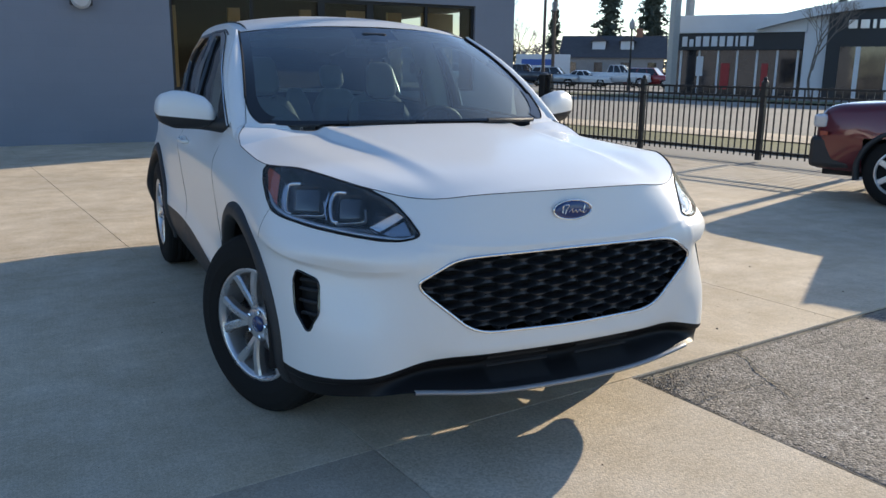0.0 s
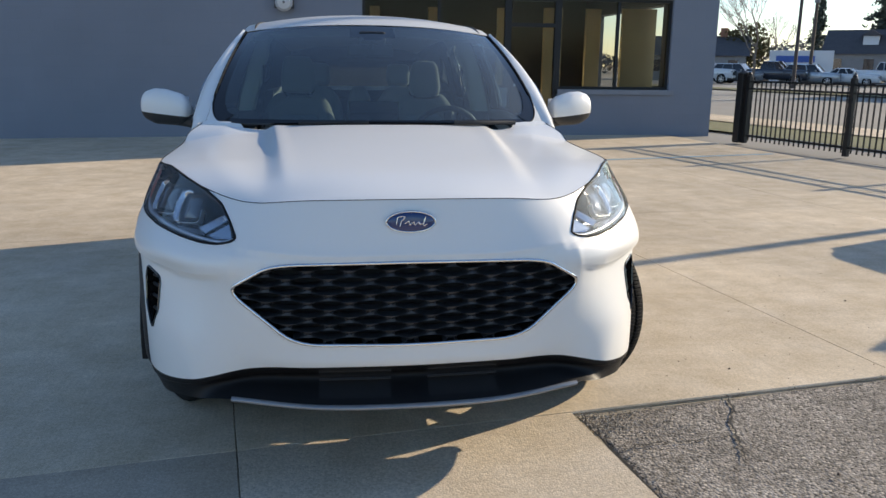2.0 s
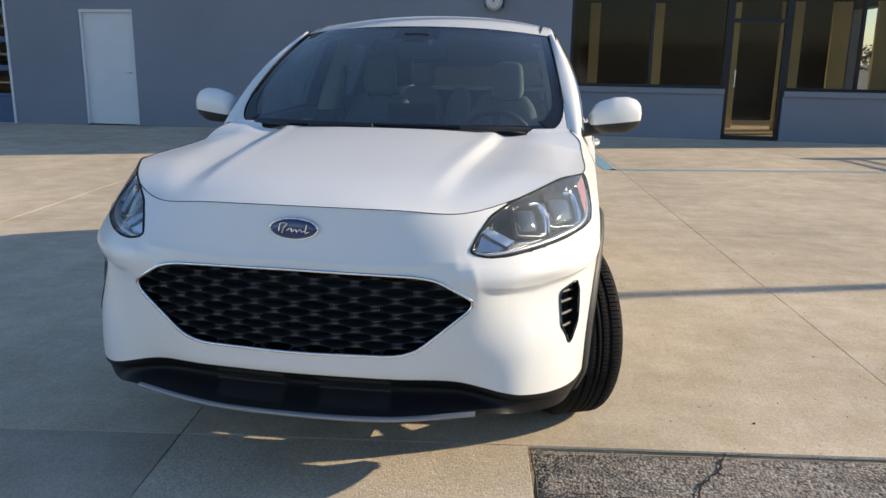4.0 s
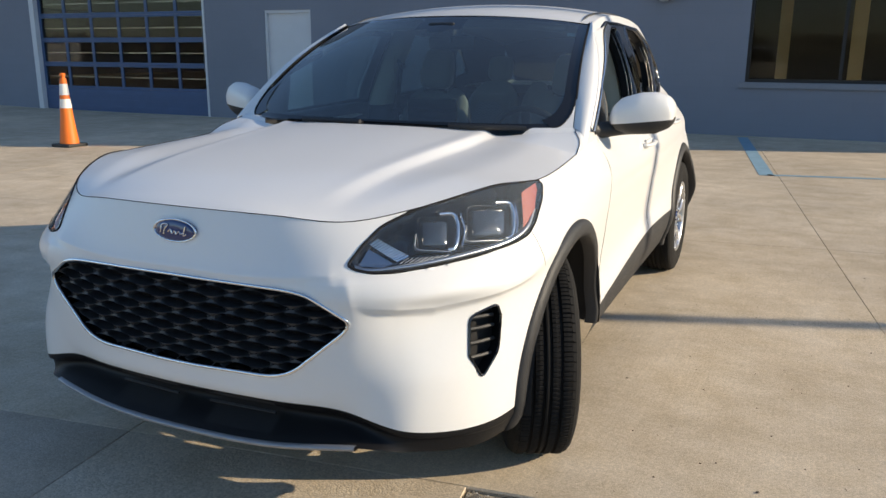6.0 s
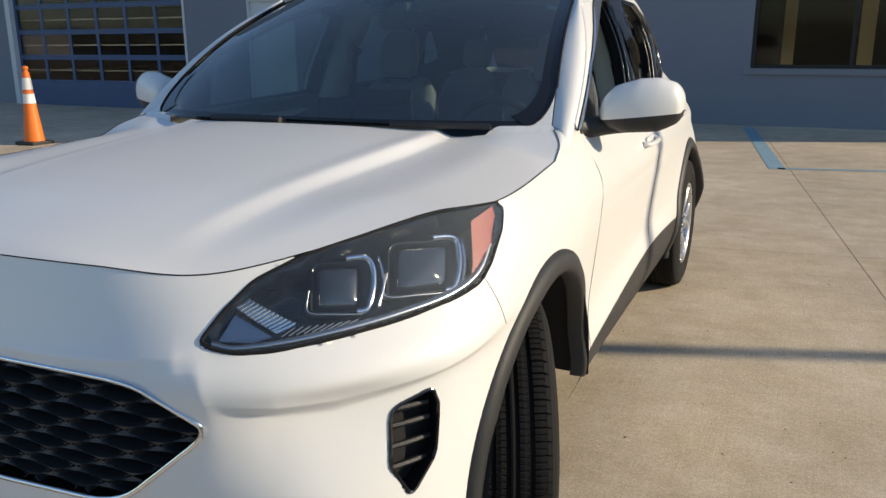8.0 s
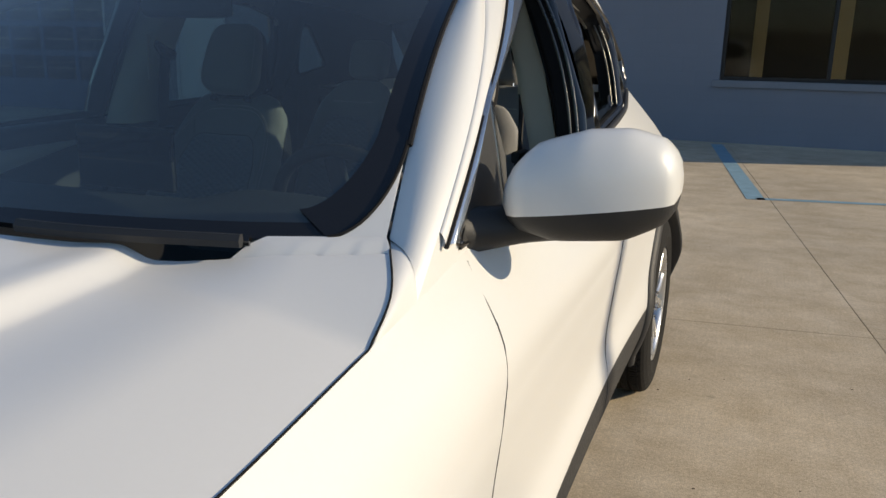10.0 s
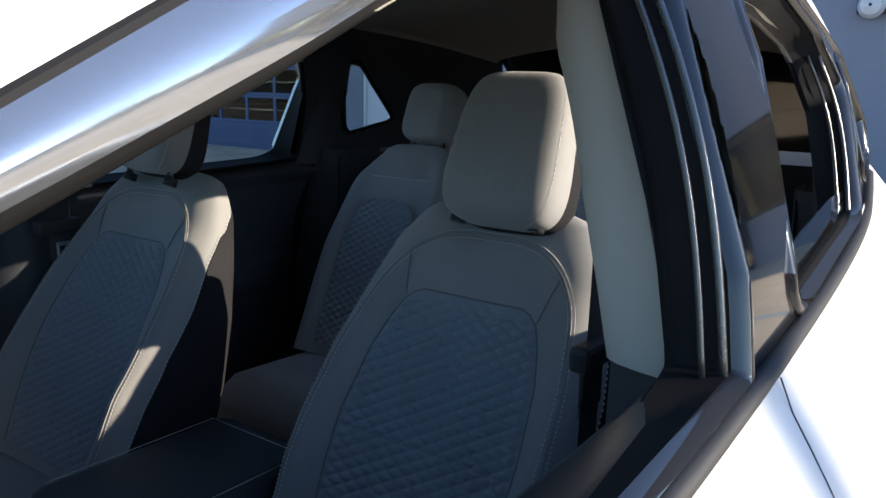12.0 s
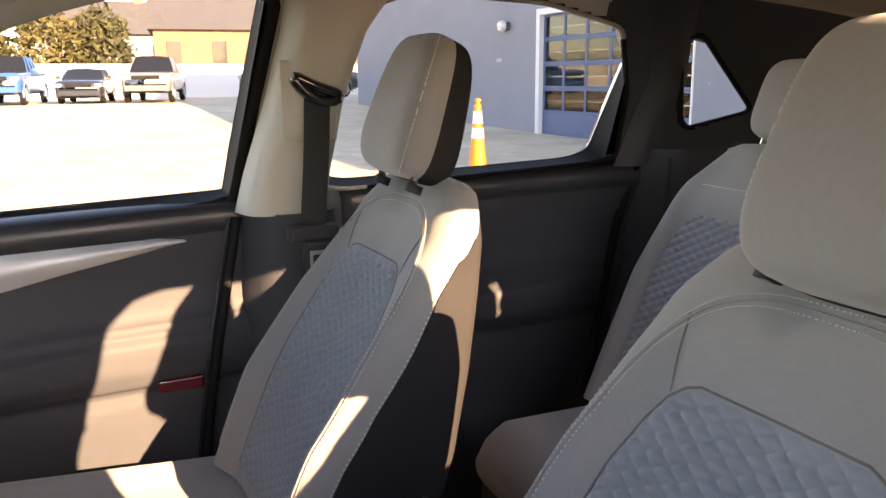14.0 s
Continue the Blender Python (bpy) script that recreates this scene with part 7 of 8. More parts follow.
# ---- other vehicles ----
def road_wheel(parent, at, r, w, rim_mat, o):
    wh = Geo().lathe([(r * .66, -w / 2), (r * .80, -w / 2 - .006), (r * .95, -w / 2 + .01), (r, -w / 2 + .04), (r, w / 2 - .04), (r * .95, w / 2 - .01), (r * .80, w / 2 + .006), (r * .66, w / 2)], 36, "x").put("wheel", RUBBER, parent, "black tyre on an alloy rim", smooth=True)
    wh.location = at
    g = Geo().lathe([(r * .66, o * w * .46), (r * .62, o * w * .30), (r * .58, o * w * .1), (.02, o * w * .1)], 36, "x")
    g.put("rim_barrel", VOID, wh, smooth=True)
    g = Geo().lathe([(r * .67, o * w * .50), (r * .63, o * w * .52), (r * .60, o * w * .42)], 36, "x").lathe([(r * .16, o * w * .36), (r * .15, o * w * .46), (.01, o * w * .47)], 20, "x")
    g.put("rim", rim_mat, wh, "bright alloy rim")
    for q in range(6):
        a = q * math.pi / 3
        m = Matrix.Rotation(a, 4, "X")
        Geo().box((min(o * w * .32, o * w * .46), -.03, r * .10), (max(o * w * .32, o * w * .46), .03, r * .63), .008, m).put("spoke", rim_mat, wh)
    return wh


def vehicle(name, label, at, turn, paint, L=4.6, W=1.84, stations=None, cab=None, belt=1.0, roof=1.5, r=.34, clad=False, rim=ALLOY, hood=.95, tail=.98, sill=.28, group=""):
    """A parked vehicle; its nose points along -y of its own frame. cab: where glass starts and ends at belt and at roof."""
    v = thing(name, label, "car", at, turn, group)
    h = L / 2
    c0, c1, c2, c3 = cab
    ys = np.array([-h, -h + .04, -h + .18, -h + .5, c0 - .05, c0 + .02, (c0 + c3) / 2, c3, h - .35, h - .06, h])
    zt = np.array([hood - .28, hood - .12, hood - .03, hood, hood + .05, belt, belt, belt, tail, tail - .04, tail - .2])
    ww = np.array([.80, .88, .95, .99, 1, 1, 1, 1, .98, .95, .90]) * W / 2
    rows = []
    for y, z, w in zip(ys, zt, ww):
        rows.append([(s_ * w * fx, y, zz) for s_ in (1,) for fx, zz in ((.0, sill - .02), (.90, sill), (.97, sill + .12), (1.0, (sill + z) / 2), (.985, z - .10), (.93, z - .02), (.80, z + .005), (0, z + .02))])
    half = np.array(rows)
    t = np.linspace(0, len(ys) - 1, 60)
    half = spline(half, 60)
    yy = half[..., 1]
    g = Geo()
    c = (half[:-1, :-1] + half[1:, 1:]) / 2
    axles = (-h + .90, h - .98)
    keep = np.ones(c.shape[:2], bool)
    for a in axles:
        keep &= ~((np.hypot(c[..., 1] - a, c[..., 2] - r) < r * 1.14) & (c[..., 0] > W * .3))
    for s_ in (1, -1):
        g.grid(sided(half, s_), keep[::s_])
    body = g.put("body", paint, v, smooth=True)
    Geo().box((-W * .40, -h + .1, sill - .06), (W * .40, h - .1, sill + .3)).put("underside", VOID, body)
    # cabin
    q = np.linspace(0, 1, 24)
    lo = np.array([[W / 2 * .90, c0 + (c3 - c0) * k, belt - .02] for k in q])
    hi = np.array([[W / 2 * .70, c1 + (c2 - c1) * k, roof - .05] for k in q])
    rowsg = np.stack([lo, lo * .45 + hi * .55 + [.02, 0, 0], hi])
    gl = Geo()
    rf = Geo()
    for s_ in (1, -1):
        gl.grid(rowsg * [s_, 1, 1])
        top = np.stack([hi, hi * [.86, 1, 1] + [0, 0, .035], hi * [.5, 1, 1] + [0, 0, .05], hi * [0, 1, 1] + [0, 0, .055]])
        rf.grid(top * [s_, 1, 1])
    for e in (0, -1):
        gl.grid(np.array([[lo[e] * [k, 1, 1] for k in np.linspace(-1, 1, 8)], [hi[e] * [k, 1, 1] + [0, 0, .05 * (1 - k * k)] for k in np.linspace(-1, 1, 8)]]))
    gl.put("glass", GLOSS_BLACK, v, "dark tinted windows", smooth=True)
    rf.put("roof", paint, v, smooth=True)
    for s_ in (1, -1):
        for k in (0, .38, .70, 1.0):
            i = int(k * 23)
            Geo().tube((rowsg[:, i] + [.004, 0, 0]) * [s_, 1, 1], .028, 6).put("pillar", paint if not clad or k == 0 else GLOSS_BLACK, v)
        for a in axles:
            road_wheel(v, (s_ * (W / 2 - .13), a, r), r, .22, rim, s_)
            th = np.linspace(-.25, math.pi + .25, 30)
            Geo().grid(np.array([[(s_ * (W / 2 - .02 + o_), a - rr * math.cos(b), r + rr * math.sin(b)) for b in th] for rr, o_ in ((r * 1.10, -.06), (r * 1.12, .02), (r * 1.24, .018), (r * 1.26, -.03))])).put("wheel_arch", BLACK_PLASTIC if clad else paint, v, smooth=True)
        Geo().box((s_ * W * .40 - .14, -h - .005, hood - .27), (s_ * W * .40 + .14, -h + .14, hood - .13), .03).put("headlamp", LAMP_LENS, v, "clear headlamp")
        Geo().box((s_ * W * .43 - .06, h - .10, tail - .34), (s_ * W * .43 + .06, h + .008, tail - .14), .02).put("tail_lamp", RED_LENS, v, "red tail lamp")
        mx = Geo().box((s_ * (W / 2 + .08) - .09, c0 + .28, belt), (s_ * (W / 2 + .08) + .09, c0 + .40, belt + .15), .03)
        mx.put("door_mirror", BLACK_PLASTIC if clad else paint, v)
    Geo().box((-W * .27, -h - .012, hood - .28), (W * .27, -h + .1, hood - .12), .02).put("grille", GLOSS_BLACK, v, "dark grille")
    Geo().box((-W * (.465 if clad else .43), -h - .03, sill + .02), (W * (.465 if clad else .43), -h + (.42 if clad else .2), sill + (.36 if clad else .26)), .05).put("bumper", BLACK_PLASTIC if clad else paint, v)
    if clad:
        for s_ in (1, -1):
            Geo().box((s_ * (W / 2 - .06) - .045, axles[0] + r * 1.2, sill - .04), (s_ * (W / 2 - .06) + .045, axles[1] - r * 1.2, sill + .16), .02).put("sill_cladding", BLACK_PLASTIC, v)
    return v


LAMP_LENS = mat("far_lamp_lens", (0.55, 0.57, 0.6), 0.15, 0.3, 0.1, coat=1.0)


def paintjob(name, c, metal=0.2):
    return mat(name, c, 0.3, metal, 0.05, 3, coat=1.0, rvar=0.03)


RED = paintjob("dark_red_paint", (0.115, 0.008, 0.014))
WHEEL_WHITE = mat("machined_rim", (0.75, 0.75, 0.76), 0.3, 0.6, 0.05)
red_suv = vehicle("red_suv", "dark red boxy SUV with black cladding parked by the fence", (7.52, 1.30, 0), 200.5, RED, 4.39, 1.88, cab=(-.95, -.55, 1.85, 2.05), belt=1.08, roof=1.72, r=.355, clad=True, rim=WHEEL_WHITE, hood=1.05, tail=1.08, sill=.33)
Geo().box((.915, -2.10, .70), (.935, -2.02, .745), .004).put("side_marker", AMBER, red_suv, "amber side marker")

PB, PG, PW, PD = paintjob("pickup_blue", (0.03, 0.14, 0.42)), paintjob("grey_paint", (0.18, 0.19, 0.20)), paintjob("far_white", (0.72, 0.72, 0.72), 0), paintjob("far_dark", (0.03, 0.035, 0.05))
PR, PS = paintjob("far_red", (0.30, 0.02, 0.02)), paintjob("far_silver", (0.42, 0.44, 0.46), 0.6)
pick = dict(L=5.8, W=2.02, cab=(-1.0, -.45, .75, .95), belt=1.28, roof=1.93, r=.40, hood=1.22, tail=1.25, sill=.45)
sedan = dict(L=4.75, W=1.86, cab=(-.85, -.10, .95, 1.55), belt=.98, roof=1.42, r=.34, hood=.93, tail=1.0)
suvk = dict(L=4.7, W=1.88, cab=(-.9, -.35, 1.7, 2.1), belt=1.08, roof=1.70, r=.36, hood=1.02, tail=1.08)
GW = float(ground_z(-37))
vehicle("pickup_truck", "bright blue pickup truck facing the lot", (-37.2, -.3, GW), 80, PB, **pick, group="cars across the lot")
vehicle("sedan", "dark blue-grey low coupe parked facing the lot", (-37.2, 2.6, GW), 80, PD, **sedan, group="cars across the lot")
vehicle("pickup_truck", "grey pickup truck with chrome grille facing the lot", (-37.0, 5.4, GW), 76, PG, **pick, group="cars across the lot")
vehicle("pickup_truck", "dark blue pickup truck by the far wall", (-37.9, 12.2, GW), 20, PD, **pick, group="cars across the lot")

# row of cars across the street
rc = random.Random(5)
a, b = np.array([33.0, 64.0]), np.array([49.5, 52.5])
kinds = [(pick, PW), (suvk, PG), (pick, PD), (suvk, PS), (sedan, PW), (pick, PW), (suvk, PR), (sedan, PS)]
names = {id(pick): "pickup_truck", id(suvk): "parked_suv", id(sedan): "sedan"}
for i, (k, pt) in enumerate(kinds):
    p = a + (b - a) * i / 7
    colour = {id(PW): "white", id(PG): "grey", id(PD): "dark blue", id(PS): "silver", id(PR): "red"}[id(pt)]
    vehicle(names[id(k)], f"{colour} {names[id(k)].replace('_', ' ')} in the row across the street", (p[0], p[1], 0), 38 + rc.uniform(-6, 6), pt, **k, group="cars across the street")

# ---- street side ----
walkw = thing("sidewalk", "pale concrete sidewalk and grass strip beyond the fence", "sidewalk", kind="structure")
for off, w, m, z, nm in ((1.1, 2.0, GRASS, .02, "verge"), (3.0, 1.8, CONCRETE, .04, "path"), (24.0, 3.0, GRASS, .05, "far_verge"), (30.0, 8.0, ROAD, .02, "far_lot")):
    d = np.array([FD[0], FD[1]])
    nrm = np.array([-FD[1], FD[0]])
    q = []
    for along in np.linspace(-40, 40, 20):
        base = F0 + d * along
        q.append([(*(base + nrm * (off - w / 2 + 1.2)), z), (*(base + nrm * (off + w / 2 + 1.2)), z)])
    Geo().grid(np.array(q)).put(nm, m, walkw)

WHITE_METAL = mat("white_panel", (0.66, 0.67, 0.69), 0.5, 0, 0.06, 1.0)
SIGN_DARK = mat("dark_sign_band", (0.030, 0.032, 0.036), 0.5, 0.2, 0.1, 2)
SHOP_GLASS = mat("shop_glass", (0.03, 0.028, 0.03), 0.08, 0, 0.4, 0.6, coat=1.0, rvar=0.02)
deal = thing("showroom", "white-roofed car showroom with a dark sign band and glazed front", "building", (33.3, 35.6, 0), math.degrees(math.atan2(-9.7, 6.0)))
Geo().box((-.2, 0, 0), (7.0, 14, 3.0), .02).put("glazed_front", SHOP_GLASS, deal, "dark storefront glazing")
for x in np.linspace(.2, 6.8, 7):
    Geo().box((x - .06, -.06, 0), (x + .06, .02, 2.7)).put("mullion", WHITE_METAL, deal)
for x, w in ((2.6, .5), (4.9, .35)):
    Geo().box((x, -.05, .4), (x + w, -.01, 1.9)).put("poster", mat("red_poster", (0.35, 0.03, 0.03), 0.5), deal)
Geo().box((1.15, -.08, 1.15), (1.55, -.03, 2.3)).put("notice", WHITE_METAL, deal)
Geo().box((-.4, -.35, 2.65), (7.1, .3, 3.62), .02).put("sign_band", SIGN_DARK, deal, "dark sign band")
widths = [.30, .24, .30, .36, .34, .30, .34, .14, .34, .28]
x = .3
for i, w in enumerate(widths):
    hgt = .42 if i == 1 else .58
    Geo().box((x, -.40, 2.86), (x + w, -.35, 2.86 + hgt), .01).put("letter_bar", WHITE_METAL, deal, "white letter-sized sign bar")
    x += w + .13
Geo().box((-.5, -.5, 3.62), (7.2, 14, 4.65), .04).put("parapet", WHITE_METAL, deal, "white parapet")
q = np.array([[(x_, y_, 4.2 + 1.15 * (1 - ((x_ - 12.5) / 8.0) ** 2)) for y_ in (-1.2, 14)] for x_ in np.linspace(4.6, 20, 20)])
Geo().grid(q).grid(q - [0, 0, .5]).grid(np.stack([q[:, 0], q[:, 0] - [0, 0, .5]])).put("curved_roof", WHITE_METAL, deal, "white curved canopy roof")
Geo().box((7.1, -.4, 0), (8.3, 6, 4.9), .02).put("pier", WHITE_METAL, deal)
Geo().box((8.3, -.8, 0), (20, 10, 4.9), .02).put("dark_portal", SIGN_DARK, deal, "dark entrance portal")
Geo().box((9.0, -.86, 0), (13, -.78, 2.8)).put("portal_glass", SHOP_GLASS, deal)
for x in (9.9, 11.4, 12.9):
    Geo().box((x - .12, -.92, 0), (x + .12, -.84, 2.8)).put("portal_mullion", WHITE_METAL, deal)
x = 9.3
for w in (.42, .42, .16, .42, .42):
    Geo().box((x, -.90, 3.75), (x + w, -.83, 4.2), .01).put("letter_bar", SATIN, deal, "silver letter-sized sign bar")
    x += w + .16
for x_, y_, z_ in ((31.7, 34.3, 11), (40.4, 42.6, 11)):
    pl = thing("sign_pole", "tall pale steel sign pole", "pole", (x_, y_, 0))
    Geo().box((-.22, -.22, 0), (.22, .22, z_), .02).put("shaft", mat("pale_steel", (0.42, 0.41, 0.38), 0.6), pl)

ROOF_DARK = mat("dark_shingle", (0.085, 0.08, 0.085), 0.9, 0, 0.25, 2, 0.5, 12)
BRICKM = mat("brick_facade", (0.33, 0.16, 0.10), 0.9, 0, 0.25, 3, 0.4, 20)
TANM = mat("tan_siding", (0.30, 0.28, 0.27), 0.9, 0, 0.15, 2)


def house(name, label, at, turn, w, d, hw, hr, wall, roofm, dormers=0):
    hs_ = thing(name, label, "house", at, turn)
    Geo().box((-w / 2, -d / 2, -1), (w / 2, d / 2, hw)).put("house_wall", wall, hs_)
    o = .35
    v = [(-w / 2 - o, -d / 2 - o, hw - .1), (w / 2 + o, -d / 2 - o, hw - .1), (w / 2 + o, d / 2 + o, hw - .1), (-w / 2 - o, d / 2 + o, hw - .1), (-w / 2 - o, 0, hr), (w / 2 + o, 0, hr)]
    Geo().add(v, [(0, 1, 5, 4), (2, 3, 4, 5), (3, 0, 4), (1, 2, 5), (3, 2, 1, 0)]).put("roof", roofm, hs_, "dark shingle gable roof")
    Geo().add([(-w / 2, -d / 2, hw), (-w / 2, d / 2, hw), (-w / 2, 0, hr - .15)], [(0, 1, 2)]).put("gable", wall, hs_)
    for k in range(dormers):
        x_ = (k - (dormers - 1) / 2) * w * .28
        y_ = -d * .28
        z0 = hw + (hr - hw) * .35
        Geo().box((x_ - .7, y_ - .5, z0 - .4), (x_ + .7, y_ + 1.6, z0 + .9)).put("dormer", WHITE_METAL, hs_, "white dormer")
        Geo().add([(x_ - .95, y_ - .7, z0 + .85), (x_ + .95, y_ - .7, z0 + .85), (x_ + .95, y_ + 1.8, z0 + .85), (x_ - .95, y_ + 1.8, z0 + .85), (x_, y_ - .7, z0 + 1.5), (x_, y_ + 1.8, z0 + 1.5)], [(0, 1, 4), (1, 2, 5, 4), (3, 0, 4, 5), (2, 3, 5)]).put("dormer_roof", roofm, hs_)
    for x_ in np.linspace(-w / 2 + 1.2, w / 2 - 1.2, 4):
        Geo().box((x_ - .45, -d / 2 - .05, hw * .35), (x_ + .45, -d / 2 + .02, hw * .80)).put("window", SHOP_GLASS, hs_)
    Geo().box((w * .22, -.3, hr - .6), (w * .22 + .7, .4, hr + .8)).put("chimney", BRICKM, hs_)
    return hs_


house("house", "grey house with a dark gable roof and two white dormers", (57.0, 72.5, 0), -40, 11, 8, 2.9, 5.3, TANM, ROOF_DARK, 2)
house("house", "low tan house behind the parked cars", (40.0, 80.0, 0), -30, 10, 8, 2.6, 4.6, TANM, ROOF_DARK)
house("house", "red brick house with a light gable roof", (-58.5, 13.5, GW), 82, 11, 9, 4.2, 6.6, BRICKM, ROOF_DARK)
house("house", "red brick house with a pale front gable", (-60.0, 22.5, GW), 78, 10, 9, 4.0, 6.6, BRICKM, ROOF_DARK)
house("house", "tan house beyond the white wall", (-74.0, 6.0, GW), 85, 10, 9, 4.6, 7.4, TANM, ROOF_DARK)
sign = thing("billboard_wall", "white roadside billboard with a blue band", "billboard", (44.9, 68.5, 0), -33)
Geo().box((-2.8, -.1, 0), (2.8, .1, 3.0), .02).put("board", WHITE_METAL, sign)
Geo().box((-2.2, -.14, 1.9), (1.2, -.1, 2.5)).put("band", mat("billboard_blue", (0.05, 0.12, 0.40), 0.5), sign)

ww = thing("white_wall", "long low white wall behind the parked trucks", "wall", (-45.0, 0, 0), kind="structure")
Geo().box((-.15, -14, GW - .3), (.15, 40, GW + 1.75), .02).put("wall", WHITE_METAL, ww)

# ---- poles and trees ----
up_ = thing("utility_pole", "wooden utility pole with crossarm", "pole", (40.2, 59.6, 0))
Geo().lathe([(.16, 0), (.11, 9)], 10).put("shaft", mat("pole_wood", (0.12, 0.09, 0.07), 0.9), up_)
Geo().box((-1.1, -.06, 8.0), (1.1, .06, 8.15)).put("crossarm", bpy.data.materials["pole_wood"], up_)
Geo().lathe([(.22, 6.6), (.22, 7.4)], 12, cap=True).put("transformer", mat("grey_can", (0.2, 0.2, 0.2), 0.6), up_)
for x_, y_, z_ in ((31.3, 47.5, 9.5), (-27.9, 9.6, 8)):
    lp_ = thing("light_pole", "slim dark steel light pole", "pole", (x_, y_, float(ground_z(x_))))
    Geo().lathe([(.13, 0), (.09, z_)], 10).put("shaft", mat("brown_steel", (0.07, 0.055, 0.05), 0.6), lp_)
    Geo().box((-.7, -.15, z_), (.7, .15, z_ + .12), .02).put("head", IRON, lp_)
sl = thing("street_lamp", "black post street lamp with lantern", "street lamp", (33.2, 40.0, 0))
Geo().lathe([(.14, 0), (.12, .9), (.07, 1.0), (.055, 4.0)], 12).put("post", IRON, sl)
Geo().lathe([(.06, 4.0), (.17, 4.1), (.20, 4.45), (.10, 4.6), (.02, 4.75)], 12).put("lantern", mat("lantern_glass", (0.4, 0.4, 0.38), 0.3), sl)

NEEDLES = mat("spruce_needles", (0.075, 0.092, 0.072), 0.95, 0, 0.35, 1.2)
BARK = mat("bark", (0.19, 0.16, 0.135), 0.95, 0, 0.25, 6, 0.5, 30)
OLIVE = mat("olive_foliage", (0.10, 0.085, 0.03), 0.95, 0, 0.4, 1.0)


def spruce(at, h, seed):
    t_ = thing("spruce_tree", "tall dark green spruce with drooping boughs", "tree", at)
    r_ = random.Random(seed)
    Geo().lathe([(h * .018, 0), (h * .012, h * .5), (.02, h)], 8).put("trunk", BARK, t_)
    v, f = [], []
    n = int(170 * h / 10)
    for i in range(n):
        k = (i / n) ** .8
        z = h * (.10 + .88 * k)
        ln = h * .19 * (1 - k) ** .85 * r_.uniform(.6, 1.15) + .12
        a = r_.uniform(0, 2 * math.pi)
        for j in range(9):
            w = (j + 1) / 9
            d = ln * w
            x_, y_ = d * math.cos(a), d * math.sin(a)
            zz = z - d * r_.uniform(.25, .45) + .1 * w
            s_ = (.16 + .20 * (1 - w)) * h / 11 * 1.2
            b = len(v)
            for _ in range(4):
                v.append((x_ + r_.uniform(-s_, s_), y_ + r_.uniform(-s_, s_), zz + r_.uniform(-s_ * 1.1, s_ * .6)))
            f += [(b, b + 1, b + 2), (b + 1, b + 2, b + 3)]
    mk("crown", v, f, NEEDLES, t_)
    return t_


def limb(g, p, d, ln, r, depth, rr):
    q = p + d * ln
    mid = (p + q) / 2 + np.array([rr.uniform(-1, 1), rr.uniform(-1, 1), rr.uniform(-.3, .6)]) * ln * .06
    g.tube(np.array([p, mid, q]), np.array([r, r * .85, r * .66]), 5)
    if depth == 0:
        return
    for _ in range(3 if depth > 1 else 4):
        a = np.array([rr.uniform(-1, 1), rr.uniform(-1, 1), rr.uniform(-.1, .8)])
        nd_ = d * .75 + a * .62
        nd_ /= np.linalg.norm(nd_)
        limb(g, p + d * ln * rr.uniform(.6, 1.0), nd_, ln * rr.uniform(.6, .8), r * .58, depth - 1, rr)


def bare_tree(at, h, seed):
    t_ = thing("bare_tree", "leafless street tree with fine branches", "tree", at)
    rr = random.Random(seed)
    g = Geo()
    limb(g, np.array([0, 0, 0.0]), np.array([0, 0, 1.0]), h * .30, h * .0105, 5, rr)
    g.put("branchwork", BARK, t_)
    return t_


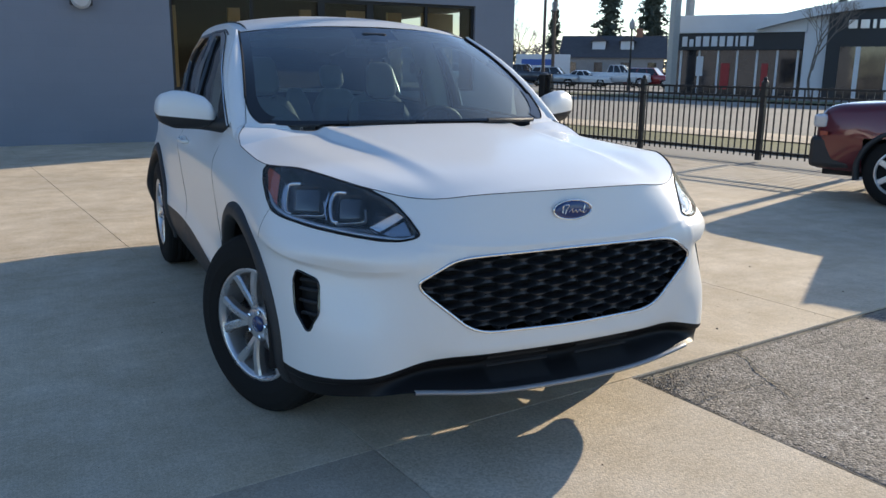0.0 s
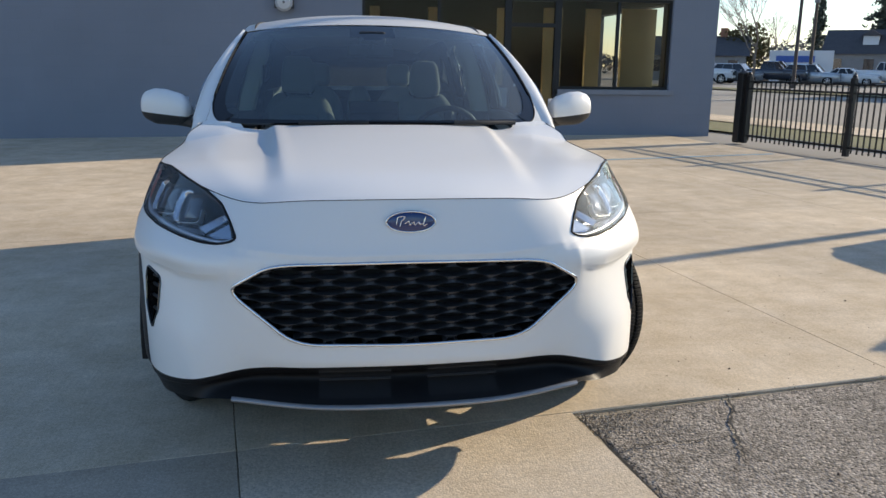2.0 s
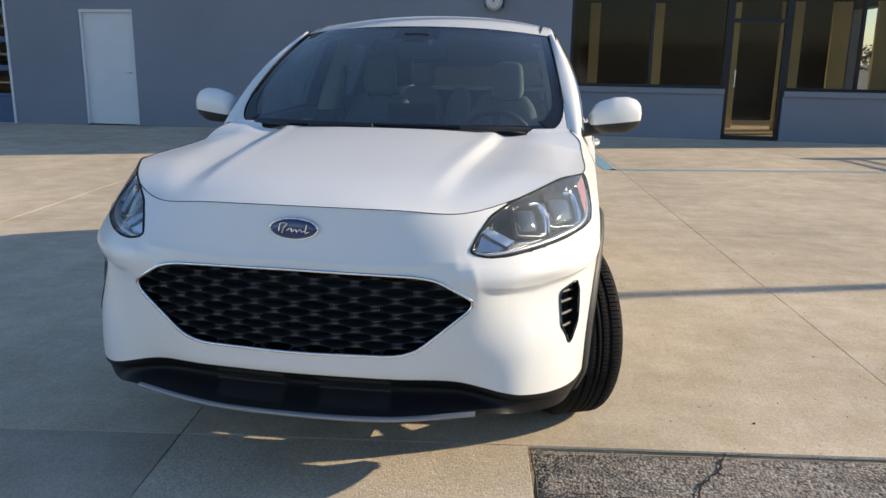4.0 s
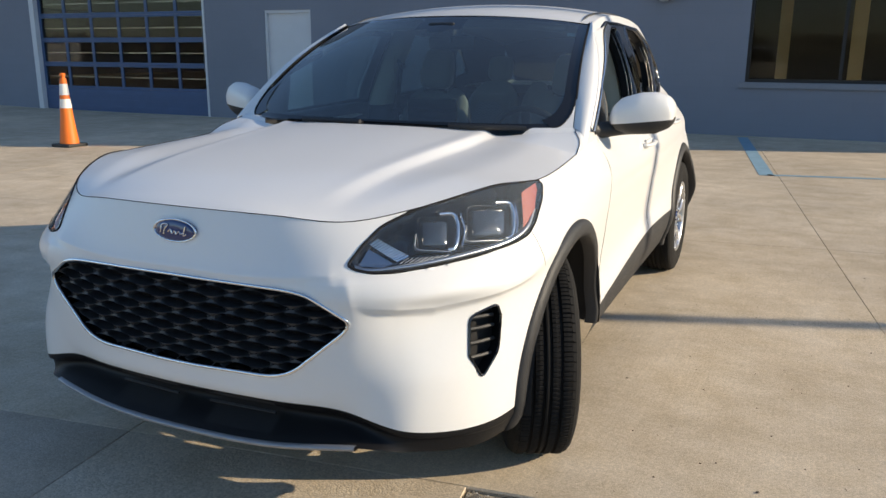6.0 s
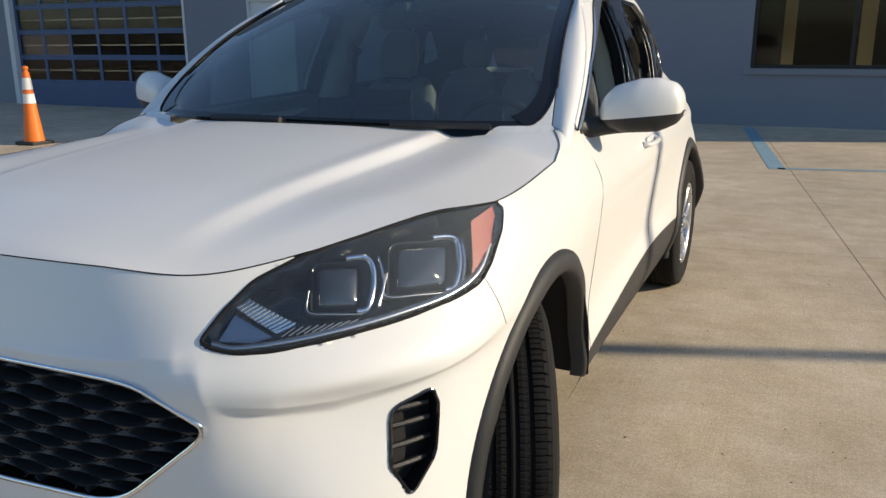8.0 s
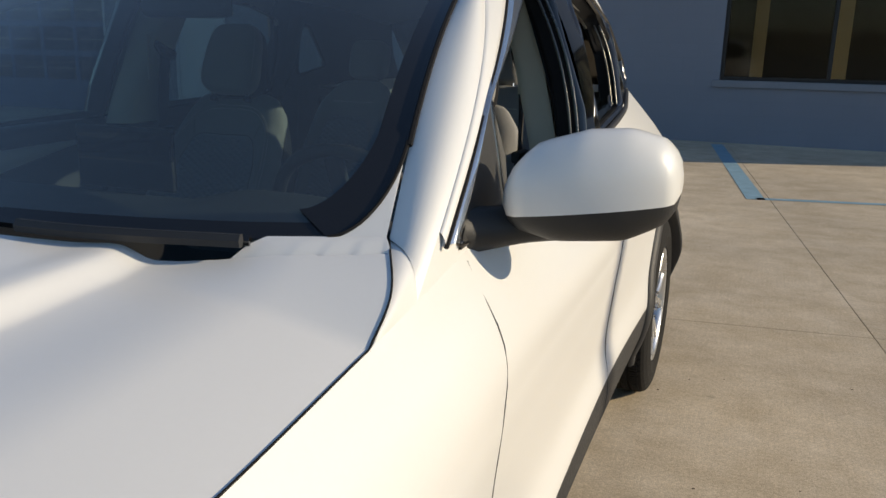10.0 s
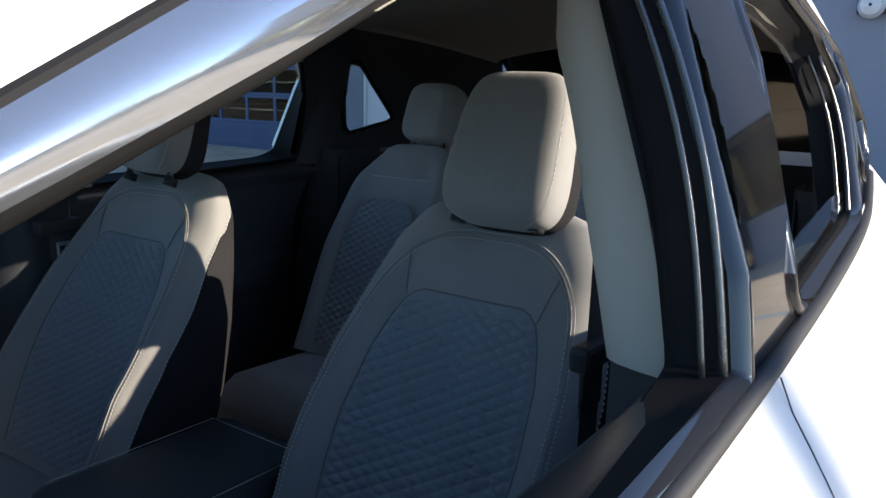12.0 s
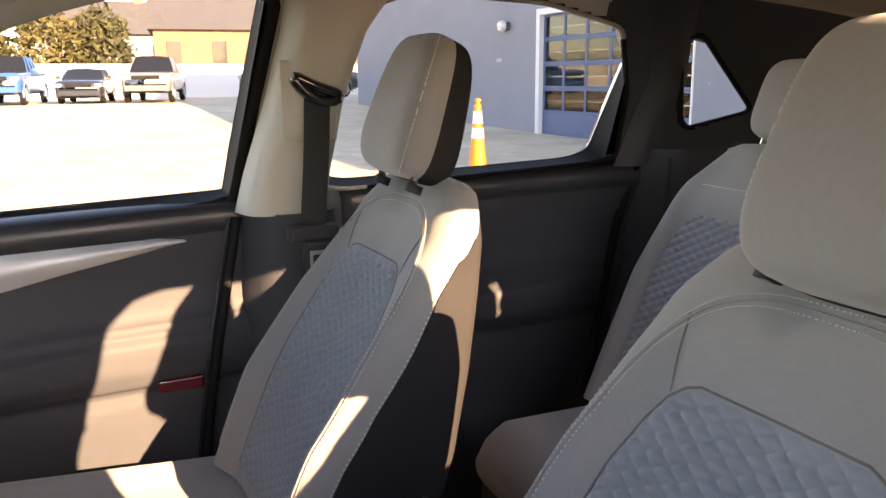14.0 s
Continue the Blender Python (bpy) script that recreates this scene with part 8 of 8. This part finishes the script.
def leafy(at, h, w, seed, material, label):
    t_ = thing("bush_tree", label, "tree", at)
    rr = random.Random(seed)
    g = Geo()
    limb(g, np.array([0, 0, 0.0]), np.array([0, 0, 1.0]), h * .3, h * .02, 2, rr)
    g.put("trunk", BARK, t_)
    v, f = [], []
    for _ in range(1500):
        a, u = rr.uniform(0, 6.283), rr.uniform(-1, 1)
        rad = rr.uniform(.55, 1.05) * (1 + .25 * math.sin(3 * a + seed) * math.cos(2 * u))
        x_, y_, z_ = w * rad * math.sqrt(1 - u * u) * math.cos(a), w * rad * math.sqrt(1 - u * u) * math.sin(a), h * .58 + h * .42 * u * rad
        b = len(v)
        for _k in range(3):
            v.append((x_ + rr.uniform(-.3, .3), y_ + rr.uniform(-.3, .3), z_ + rr.uniform(-.28, .28)))
        f.append((b, b + 1, b + 2))
    mk("crown", v, f, material, t_)
    return t_


spruce((59.3, 76.7, 0), 15.0, 1)
spruce((66.5, 77.4, 0), 17.0, 2)
spruce((56.5, 84.0, 0), 10.0, 3)
spruce((63.5, 73.0, 0), 8.0, 4)
spruce((96.0, 74.0, 0), 13.0, 6)
bare_tree((34.0, 57.5, 0), 11, 7)
bare_tree((33.9, 26.3, 0), 7.0, 8)
bare_tree((48.0, 78.0, 0), 9, 9)
leafy((44.5, 78.0, 0), 6.0, 2.6, 12, OLIVE, "olive-brown tree behind the billboard")
leafy((-54.0, 1.4, GW), 5.2, 2.2, 10, OLIVE, "olive bushy tree behind the white wall")
leafy((-54.5, 4.3, GW), 5.4, 1.7, 11, mat("dark_olive", (0.06, 0.06, 0.025), 0.95, 0, 0.4, 1.0), "dark olive conifer behind the white wall")
leafy((-55.5, -2.5, GW), 4.6, 2.2, 13, OLIVE, "pale olive shrub behind the white wall")
# far tree line closing the horizon
rf = random.Random(21)
v, f = [], []
for k in range(42000):
    b_ = rf.uniform(0, 2 * math.pi)
    D = rf.uniform(150, 200)
    hh_ = (5.5 + 3.5 * noise.noise((math.cos(b_) * 6, math.sin(b_) * 6, 1.0)) + 1.5 * noise.noise((math.cos(b_) * 40, math.sin(b_) * 40, 3.0))) * rf.random() ** .7
    x_, y_ = D * math.sin(b_), D * math.cos(b_)
    q = len(v)
    for _ in range(3):
        v.append((x_ + rf.uniform(-.8, .8), y_ + rf.uniform(-.8, .8), max(-.2, hh_ + rf.uniform(-.6, .6))))
    f.append((q, q + 1, q + 2))
tagged(mk("far_woods", v, f, mat("hazy_woods", (0.16, 0.145, 0.13), 0.95, 0, 0.3, .05)), "hazy leafless woods along the horizon", "woods", kind="stuff")
